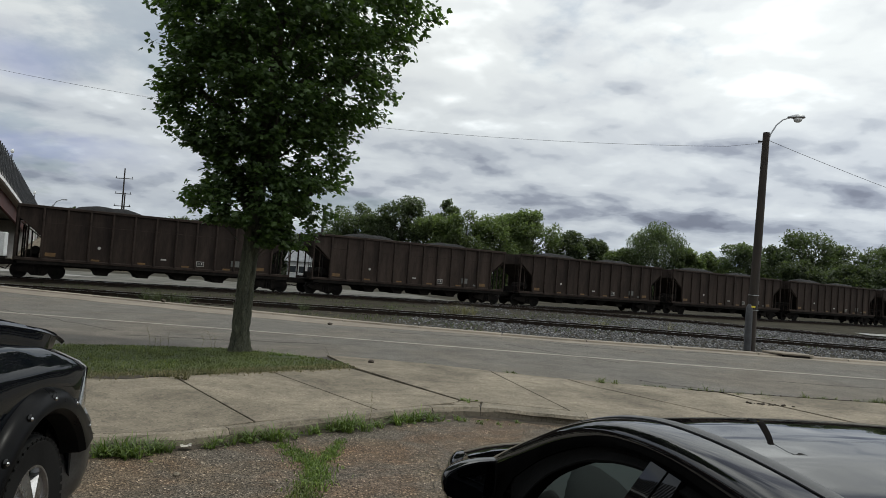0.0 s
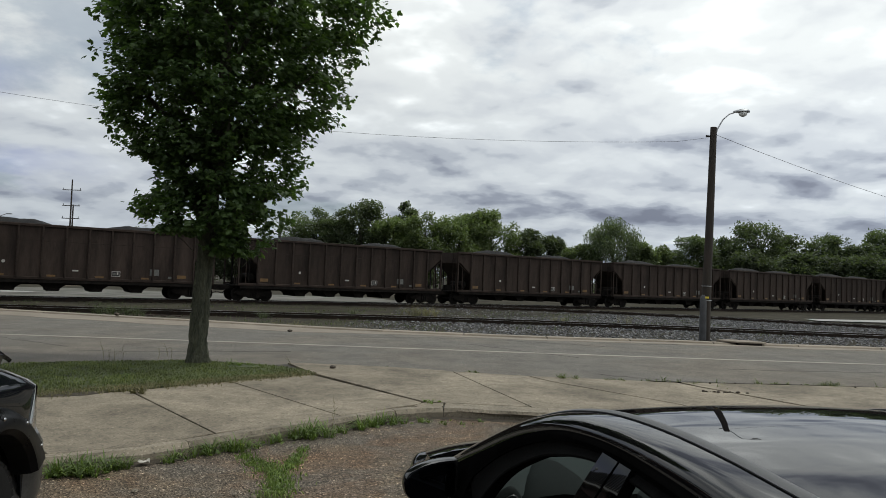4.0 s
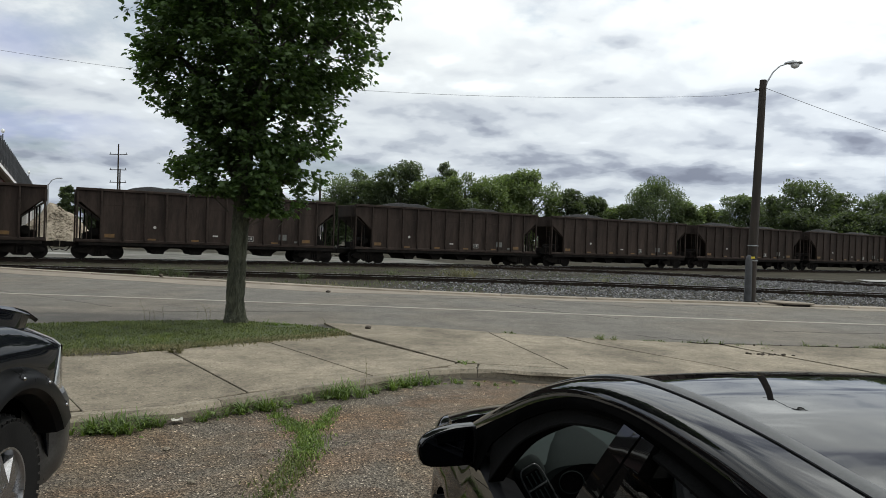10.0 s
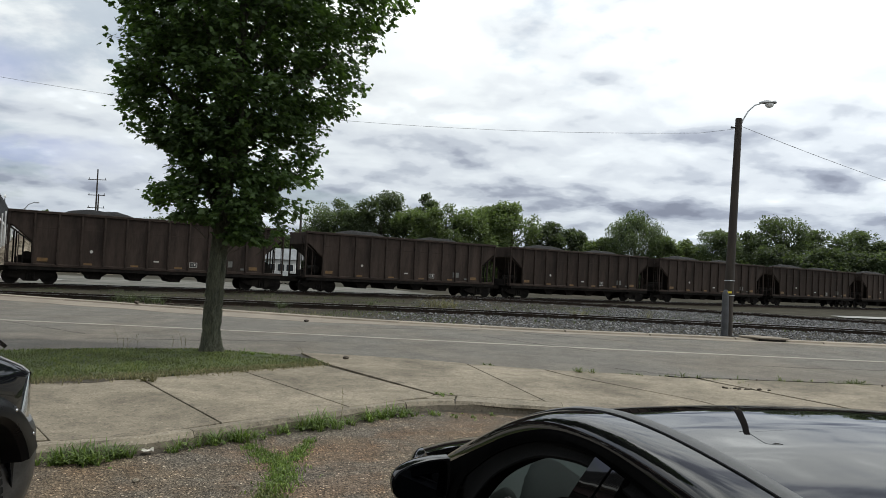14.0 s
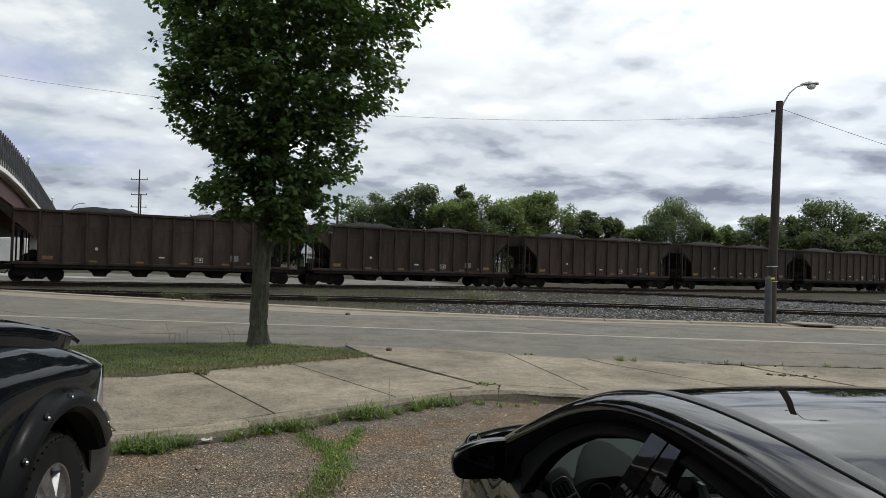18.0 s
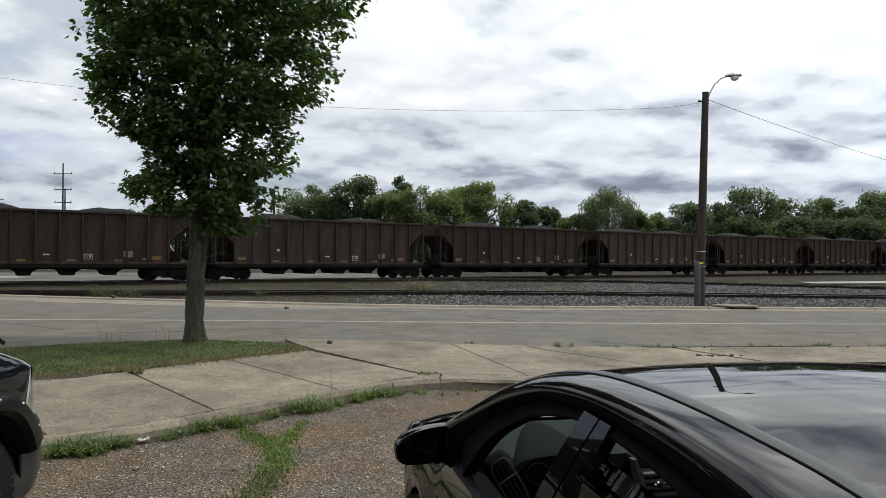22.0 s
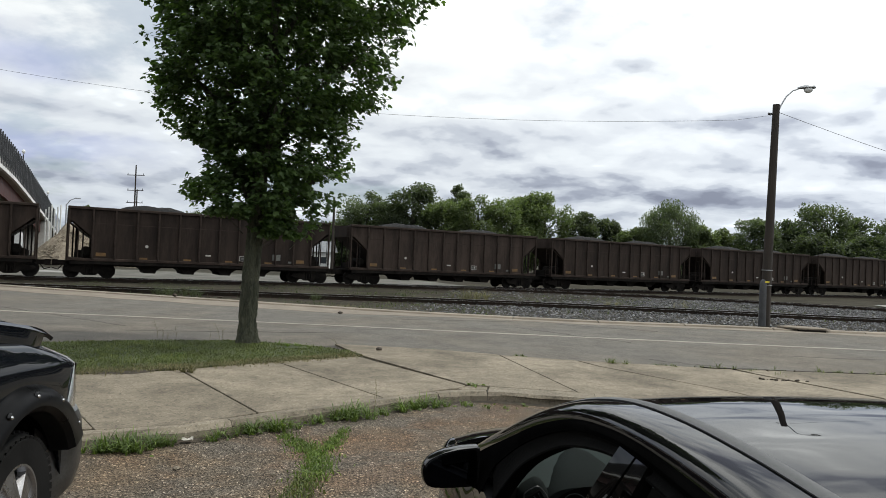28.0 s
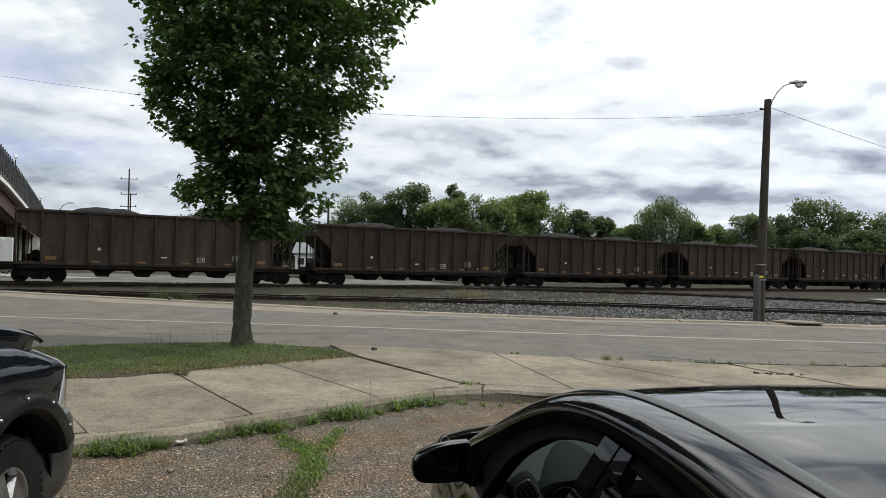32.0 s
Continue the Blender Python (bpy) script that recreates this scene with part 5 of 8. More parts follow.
# the forked band of low grass that grows in the lot's long crack
for k, (x, y, sp, n) in enumerate([(-1.86, 6.78, 0.07, 110), (-1.72, 6.58, 0.08, 190), (-1.56, 6.42, 0.09, 260), (-1.42, 6.28, 0.10, 330), (-1.36, 6.56, 0.08, 230), (-1.36, 6.82, 0.07, 170), (-1.36, 7.10, 0.06, 110), (-1.33, 6.00, 0.11, 340), (-1.29, 5.72, 0.12, 330), (-1.28, 5.42, 0.12, 280), (-1.28, 5.12, 0.13, 230), (-1.29, 4.80, 0.13, 190), (-1.33, 4.45, 0.13, 150), (-1.40, 4.1, 0.13, 120)]):
    weed(x, y, 0.0, sp * 0.75, 0.050, int(0.8 * n), 70 + k, M_WEED if y > 5.6 else M_GRASS, False, label="low green grass growing in a crack of the asphalt")
for k, (x, y, h, n) in enumerate([(2.15, 12.35, 0.15, 60), (2.95, 12.30, 0.10, 60), (4.35, 12.15, 0.10, 70), (5.6, 12.3, 0.10, 90), (6.9, 12.45, 0.12, 120), (8.6, 12.5, 0.12, 80), (0.6, 12.75, 0.06, 60), (4.8, 11.7, 0.14, 18), (-1.1, 13.0, 0.05, 50)]):
    weed(x, y, 0.08, 0.14, h * 0.75, n, 90 + k, M_GRASS, label="grass tuft in the joint between sidewalk and road")
rb = random.Random(63)
for k in range(16):
    x = 2.0 + 10.5 * (k + rb.uniform(0, 0.9)) / 16
    weed(x, 12.24 + 0.035 * max(0.0, x - 3.5) + rb.uniform(-0.04, 0.06), 0.09, 0.10, rb.uniform(0.05, 0.10), rb.randrange(20, 60), 300 + k, M_GRASS, label="grass tuft in the joint between sidewalk and road")
M_RANK = leaf_stuff("rank_weed", (0.050, 0.066, 0.028), (0.125, 0.145, 0.066), 0.25, 2.0, 0.7)
rnd_w = random.Random(31)
for k, (x, y, h, n, dry) in enumerate([(-8.6, 24.6, 0.45, 200, 0), (-6.0, 23.6, 0.5, 260, 0), (-5.2, 23.8, 0.65, 240, 1), (-4.3, 23.4, 0.4, 300, 0), (-3.4, 23.2, 0.45, 320, 0), (-2.4, 23.0, 0.4, 300, 0), (-1.6, 22.7, 0.35, 240, 0), (2.2, 23.2, 0.35, 120, 0), (4.4, 23.4, 0.3, 90, 0), (-0.4, 21.95, 0.12, 90, 0), (-13.5, 28.0, 0.9, 260, 0), (-12.6, 28.4, 0.7, 200, 0), (-7.6, 30.0, 0.6, 180, 0), (-1.5, 36.2, 1.1, 240, 1), (-0.8, 36.6, 0.9, 200, 1), (6.0, 36.5, 0.6, 120, 1), (-4.5, 35.6, 0.5, 160, 0), (3.2, 29.5, 0.5, 60, 0), (9.6, 37.5, 0.8, 60, 1)]):
    weed(x, y, grade(x, y) - 0.16 if y > 22 else 0.13, 0.32, h * 0.46, int(n * 0.8), 120 + k, M_DRYGRASS if dry else M_RANK, True, "rank weeds growing beside the rails")
# thin dry grass over the ground between the tracks
rs = np.random.RandomState(77)
pl = []
while len(pl) < 4600:
    x, y = rs.uniform(-22, 16), rs.uniform(23.0, 46)
    if (y < 23.5 and x > -5) or (x > 1 and y < 32) or noise.noise((x * 0.35, y * 0.5, 3)) < 0.02:
        continue
    pl.append((x, y, grade(x, y) - 0.19))
v, f = blades(rs, pl, 0.13, 0.9, 0.014)
solid("trackside_grass", raw_mesh("trackside_grass", v, f, M_RANK), M_RANK, "thin yellow-green grass between the tracks", "grass", kind="stuff")


# ---- distant trees ----
def far_tree(x, y, top, width, seed, light=False, spiky=False, depth=None):
    rnd = np.random.RandomState(seed)
    z0 = grade(x, y) - 0.2
    tree = thing("background_tree", pose(x, y, z0), "bright green leafy tree behind the railway yard" if light else ("bushy tree with upright feathery shoots" if spiky else "dark green leafy tree behind the railway yard"), "tree", "trees behind the yard")
    h = top - z0
    bm = bmesh.new()
    tube(bm, [(0, 0, -0.2), (0.1, 0, h * 0.3), (-0.05, 0.05, h * 0.6), (0.1, 0, h * 0.8)], [0.03 * h, 0.024 * h, 0.016 * h, 0.004 * h], 7)
    part("trunk", bm, M_BARK, tree)
    bm = bmesh.new()
    for k in range(7):
        a, z = rnd.uniform(0, 6.283), h * (0.2 + 0.065 * k)
        e = Vector((math.cos(a) * width * 0.28, math.sin(a) * width * 0.28, z + h * 0.16))
        tube(bm, [(0, 0, z), Vector((0, 0, z)).lerp(e, 0.5) + Vector((0, 0, 0.2)), e], [0.012 * h, 0.008 * h, 0.003 * h], 5)
    part("branchwork", bm, M_BARK, tree)
    # the crown: many small lobes, each a cloud of leaf sprays over its surface
    lobes = []
    for k in range(int(40 + width * 3.0)):
        zc = h * rnd.uniform(0.10, 0.88)
        env = math.sin(math.pi * min(1.0, max(0.10, (zc / h - 0.02) / 1.0))) ** 0.6
        a, q = rnd.uniform(0, 6.283), math.sqrt(rnd.uniform(0.1, 1)) * 0.47 * width * env
        lobes.append((math.cos(a) * q, math.sin(a) * q * 0.8, zc, rnd.uniform(0.11, 0.19) * width))
    lobes.append((0.04 * width, 0, h * 0.90, 0.11 * width))
    per = 260
    n = len(lobes) * per
    d = rnd.normal(0, 1, (n, 3))
    d /= np.linalg.norm(d, axis=1)[:, None]
    lob = np.repeat(np.array(lobes), per, axis=0)
    r = lob[:, 3] * rnd.uniform(0.45, 1.12, n)
    at = lob[:, :3] + d * r[:, None] * (1, 1, 0.85)
    if spiky:
        shoots = []
        for _ in range(220):
            a, q = rnd.uniform(0, 6.283), rnd.uniform(0.05, 0.50) * width
            top_of = h * (1.06 - 0.75 * (q / width) ** 1.3)
            for k in range(16):
                shoots.append((math.cos(a) * q * (0.85 + 0.012 * k), math.sin(a) * q * 0.8, top_of * (0.62 + 0.027 * k)))
        at = np.vstack([at, np.array(shoots)])
    at = at[at[:, 2] < h * 1.06]
    n = len(at)
    # each spray is two folded triangles, pointing up and out
    yaw, lift = rnd.uniform(0, 6.283, n), rnd.normal(0.9 if spiky else 0.25, 0.5, n)
    size = 0.36 * rnd.uniform(0.6, 1.3, n)
    ax = np.stack([np.cos(yaw) * np.cos(lift), np.sin(yaw) * np.cos(lift), np.sin(lift)], 1) * size[:, None]
    side = np.stack([-np.sin(yaw), np.cos(yaw), rnd.normal(0, 0.5, n)], 1) * (size * (0.22 if spiky else 0.42))[:, None]
    verts = np.stack([at, at + 0.45 * ax + side, at + ax, at + 0.45 * ax - side], 1).reshape(-1, 3)
    faces = [f for i in range(0, 4 * n, 4) for f in ((i, i + 1, i + 2), (i, i + 2, i + 3))]
    green = M_LEAF_LIGHT if light else M_LEAF_FAR
    part("crown", raw_mesh("crown", verts.tolist(), faces, green), green, tree, kind="stuff")


FAR_TREES = [
    (-22.9, 120, 12.8, 8.0, 0, 0), (-14.8, 119, 14.3, 8.5, 0, 0), (-7.9, 124, 15.0, 5.6, 0, 0), (-18.5, 122, 11.5, 7.0, 0, 0),
    (-9.0, 116, 11.0, 7.5, 1, 0), (-3.6, 114, 12.0, 8.5, 1, 0), (2.0, 116, 12.0, 8.0, 1, 0), (7.4, 118, 13.0, 9.0, 1, 0), (4.5, 124, 13.3, 7.0, 0, 0),
    (13.6, 119, 10.4, 5.5, 0, 0), (18.0, 124, 9.6, 6.0, 0, 0), (22.0, 118, 7.8, 6.0, 1, 0), (27.6, 117, 11.2, 8.6, 0, 1), (32.6, 118, 8.6, 6.0, 1, 0), (36.4, 119, 8.2, 5.5, 1, 0),
    (42.0, 120, 10.0, 7.5, 0, 0), (47.5, 122, 10.2, 7.0, 0, 0), (53.0, 120, 12.4, 9.5, 0, 0), (59.2, 123, 11.0, 6.5, 0, 0), (64.5, 120, 11.0, 8.5, 0, 0), (70.0, 118, 9.6, 8.0, 0, 0), (76.0, 120, 12.2, 9.0, 0, 0), (83.0, 121, 10.5, 9.0, 0, 0), (91, 122, 11.0, 9.5, 0, 0),
    (49.5, 114, 7.6, 7.0, 0, 0), (61.5, 115, 7.0, 8.0, 0, 0), (74.5, 113, 7.2, 8.0, 0, 0), (82.0, 114, 7.4, 8.0, 0, 0), (57.0, 114, 7.2, 7.0, 0, 0), (67.0, 112, 7.4, 7.5, 0, 0), (-27.5, 124, 8.0, 6.0, 0, 0),
    (-73.0, 119, 8.9, 2.8, 0, 0), (-71.5, 126, 6.6, 6.0, 0, 0), (-67.5, 127, 6.7, 6.5, 0, 0), (-64.2, 124, 7.0, 7.5, 0, 0), (-57.8, 126, 7.4, 8.0, 0, 0), (-60.5, 122, 7.0, 7.5, 0, 0), (-55.5, 124, 8.4, 7.5, 0, 0), (-50.0, 122, 8.0, 7.5, 0, 0), (-44.0, 126, 8.0, 8.0, 0, 0), (-66.0, 126, 7.0, 7.0, 0, 0), (-37.0, 126, 7.6, 8.0, 0, 0), (-31.5, 128, 7.4, 7.0, 0, 0),
]
for k, (x, y, top, width, light, spiky) in enumerate(FAR_TREES):
    far_tree(x, y, top * 1.07, width * 1.18, 300 + k, bool(light), bool(spiky))


# ---- parked vehicles ----
M_BLACKPAINT = glossy_paint("black_car_paint", (0.004, 0.004, 0.0046), 0.12, 0.92, 0.010)
M_TRUCKPAINT = glossy_paint("black_truck_paint", (0.004, 0.005, 0.007), 0.10, 0.55, 0.02)
M_GLOSSBLACK = glossy_paint("gloss_black_pillar", (0.003, 0.003, 0.003), 0.10, 0.6, 0.01)
M_SATIN = surface("satin_black_frame", (0.0018, 0.0018, 0.0018), (0.0036, 0.0036, 0.0036), 6.0, 120.0, 0.40, bump=0.05, dist=0.001, spec=0.0)
M_HOOD = surface("dark_instrument_hood", (0.013, 0.0165, 0.0162), (0.020, 0.0246, 0.0242), 6.0, 180.0, 0.8, spec=0.08, bump=0.25, dist=0.001)
M_LINER = surface("black_headliner_cloth", (0.012, 0.012, 0.012), (0.022, 0.022, 0.022), 6.0, 180.0, 0.95, spec=0.1)
M_TINT = clear_glass("tinted_rear_glass", (0.50, 0.53, 0.53))
M_FLARE = surface("satin_black_flare", (0.004, 0.004, 0.0045), (0.008, 0.008, 0.0085), 4.0, 120.0, 0.32, bump=0.05, dist=0.001, spec=0.06)
M_RUBBER = surface("black_rubber_seal", (0.003, 0.003, 0.003), (0.007, 0.007, 0.007), 8.0, 80.0, 0.8, spec=0.02)
M_DITCH = surface("grey_roof_moulding", (0.056, 0.058, 0.059), (0.076, 0.078, 0.080), 5.0, 120.0, 0.6, bump=0.1, dist=0.001)
M_TRIM = surface("textured_black_plastic", (0.006, 0.006, 0.007), (0.012, 0.012, 0.013), 6.0, 160.0, 0.5, bump=0.25, dist=0.001, spec=0.06)
M_DASH = surface("soft_grey_dashboard", (0.020, 0.029, 0.0285), (0.029, 0.040, 0.039), 5.0, 180.0, 0.75, spec=0.2, bump=0.25, dist=0.001)
M_SEAT = surface("dark_seat_cloth", (0.028, 0.030, 0.031), (0.050, 0.052, 0.054), 9.0, 160.0, 0.95, bump=0.4, dist=0.002)
M_SILVER = surface("silver_console_plastic", (0.10, 0.105, 0.11), (0.16, 0.165, 0.17), 6.0, 80.0, 0.35, metal=0.5)
M_CHROME = surface("chrome_trim", (0.50, 0.50, 0.50), (0.66, 0.66, 0.66), 4.0, 60.0, 0.12, metal=1.0, bump=0.0)
M_BUMPER = surface("dusty_steel_bumper", (0.09, 0.09, 0.09), (0.16, 0.16, 0.16), 2.5, 60.0, 0.36, metal=0.8, bump=0.1, dist=0.002)
M_ALLOY = surface("brushed_alloy", (0.24, 0.24, 0.25), (0.36, 0.36, 0.37), 4.0, 70.0, 0.28, metal=0.9, bump=0.0)
M_TYRE = surface("tyre_rubber", (0.006, 0.006, 0.006), (0.015, 0.0147, 0.0143), 5.0, 60.0, 0.85, bump=0.3, dist=0.003, spec=0.12)
M_GLASS = clear_glass("window_glass", (0.80, 0.86, 0.84))
M_MIRROR = plain("mirror_silver", (0.16, 0.175, 0.20), 0.02, 1.0)
M_LENS = clear_glass("lamp_lens", (0.93, 0.94, 0.95))
M_REFLECTOR = plain("lamp_reflector", (0.80, 0.82, 0.84), 0.35, 0.1)


def curve_at(pts, y):
    """x and z on a curve of rows (y, x, z), rows falling in y, by smooth interpolation."""
    ys = np.array([p[0] for p in pts])[::-1]
    return float(np.interp(y, ys, [p[1] for p in pts][::-1])), float(np.interp(y, ys, [p[2] for p in pts][::-1]))


def fair(pts, n=40):
    """A smooth run of n points through rows (y, x, z), as (x, y, z)."""
    line = smooth_line([(p[1], p[0], p[2]) for p in pts], 0.04)
    total = length_of(line)
    return [along(line, total * k / (n - 1) * 0.99999)[0] for k in range(n)]


def strip(bm, a, b, bulge=0.0, rows=3, out=(1, 0, 0)):
    """A band of faces between two runs of points, bowed out by bulge."""
    out = Vector(out)
    grid = []
    for j in range(rows + 1):
        t = j / rows
        grid.append([bm.verts.new(p.lerp(q, t) + out * bulge * 4 * t * (1 - t)) for p, q in zip(a, b)])
    for r, s in zip(grid, grid[1:]):
        for k in range(len(r) - 1):
            bm.faces.new((r[k], r[k + 1], s[k + 1], s[k]))


def thicken(bm, depth, ref=None):
    """Give a sheet thickness; ref: the way that its outer face looks, the thickness then lies behind it."""
    bmesh.ops.recalc_face_normals(bm, faces=bm.faces[:])
    if ref is not None:
        total = sum((f.normal * f.calc_area() for f in bm.faces), Vector())
        if total.dot(Vector(ref)) < 0:
            bmesh.ops.reverse_faces(bm, faces=bm.faces[:])
        depth = abs(depth)
    bmesh.ops.solidify(bm, geom=bm.faces[:], thickness=depth)


def wheel(parent, x, y, z, radius, rim, width, side, spokes=5, spin=0.0):
    """A tyre with tread blocks and a spoked alloy rim; side: +1 faces +x."""
    w = thing("wheel", None)
    w.parent = parent
    w.matrix_basis = pose(x, y, z)
    seg = 40
    bm = bmesh.new()
    prof = [(rim, -0.5 * width), (radius - 0.035, -0.5 * width - 0.012), (radius - 0.008, -0.5 * width + 0.015), (radius, -0.5 * width + 0.05), (radius, 0.5 * width - 0.05), (radius - 0.008, 0.5 * width - 0.015), (radius - 0.035, 0.5 * width + 0.012), (rim, 0.5 * width), (rim - 0.02, 0.5 * width - 0.03), (rim - 0.02, -0.5 * width)]
    rings = []
    for k in range(seg):
        a = 2 * math.pi * k / seg
        rings.append([(o, r * math.cos(a), r * math.sin(a)) for r, o in prof])
    rings.append(rings[0])
    loft(bm, rings, cap=False)
    bmesh.ops.remove_doubles(bm, verts=bm.verts[:], dist=0.0005)
    for k in range(46):
        a = 2 * math.pi * k / 46
        for o, tw in ((-0.26 * width, 0.3), (0.0, -0.3), (0.26 * width, 0.3)):
            m = Matrix.Rotation(a + tw * 0.05, 4, "X") @ Matrix.Translation((o, radius - 0.002, 0)) @ Matrix.Rotation(tw, 4, "Y")
            quad_box(bm, 0, 0, 0, 0.21 * width, 0.018, radius * 0.098, m)
        m = Matrix.Rotation(a + 0.04, 4, "X") @ Matrix.Translation((side * (0.5 * width + 0.004), radius - 0.040, 0)) @ Matrix.Rotation(-0.35 * side, 4, "Z")
        quad_box(bm, 0, 0, 0, 0.008, 0.050, radius * 0.085, m)
    part("tyre", bm, M_TYRE, w, "black rubber tyre with deep tread")
    bm = bmesh.new()
    face = side * 0.36 * width
    rings = []
    for r, o in ((rim, 0.5 * width * side), (rim - 0.012, 0.5 * width * side), (rim - 0.03, face), (rim - 0.03, -face)):
        rings.append([(o, r * math.cos(2 * math.pi * k / 36), r * math.sin(2 * math.pi * k / 36)) for k in range(36)])
    loft(bm, rings, cap=False)
    for k in range(spokes):
        m = Matrix.Rotation(2 * math.pi * k / spokes + spin, 4, "X")
        loft(bm, [[m @ Vector((face + side * 0.02 + d * side, 0.05, s)) for d, s in ((0, -0.05), (0.03, -0.035), (0.03, 0.035), (0, 0.05))], [m @ Vector((face + side * 0.01 + d * side, rim - 0.025, s)) for d, s in ((-0.03, -0.075), (0.01, -0.06), (0.01, 0.06), (-0.03, 0.075))]])
    tube(bm, [(face, 0, 0), (face + side * 0.05, 0, 0)], [0.075, 0.06], 14)
    part("rim", bm, M_ALLOY, w, "spoked alloy rim", smooth=True)
    bm = bmesh.new()
    tube(bm, [(-0.03 * side, 0, 0), (0.0, 0, 0)], rim * 0.72, 20)
    part("brake_disc", bm, M_WHEEL, w)
    return w


# the black sedan beside which the camera stands
SEDAN = pose(0.94, 2.305, 0, 0, 0, 10.5)
DITCH = [(1.12, 0.64, 0.946), (0.73, 0.585, 1.116), (0.3, 0.555, 1.281), (0.0, 0.53, 1.372), (-0.2, 0.51, 1.414), (-0.38, 0.5, 1.437), (-0.6, 0.497, 1.449), (-0.8, 0.497, 1.45), (-1.0, 0.497, 1.443), (-1.3, 0.495, 1.418), (-1.6, 0.505, 1.355), (-1.95, 0.55, 1.18), (-2.15, 0.59, 1.05)]
FRAME = [(0.98, 0.745, 0.92), (0.62, 0.695, 1.075), (0.40, 0.665, 1.165), (0.14, 0.638, 1.265), (-0.17, 0.620, 1.352), (-0.41, 0.610, 1.387), (-0.6, 0.605, 1.399), (-0.8, 0.603, 1.397), (-1.0, 0.603, 1.386), (-1.2, 0.610, 1.360), (-1.5, 0.645, 1.275), (-1.8, 0.705, 1.12), (-2.0, 0.745, 1.0)]
OPENING = [(0.30, 0.752, 0.965), (0.225, 0.724, 1.055), (0.14, 0.692, 1.140), (-0.01, 0.666, 1.220), (-0.2, 0.647, 1.293), (-0.44, 0.635, 1.346), (-0.6, 0.628, 1.360), (-0.8, 0.626, 1.357), (-1.0, 0.630, 1.340), (-1.2, 0.646, 1.296), (-1.4, 0.680, 1.20), (-1.5, 0.715, 1.09), (-1.53, 0.750, 0.985)]


def belt(y):
    return 0.765 - 0.02 * abs(y + 0.5), 0.945 + 0.02 * (0.5 - y)


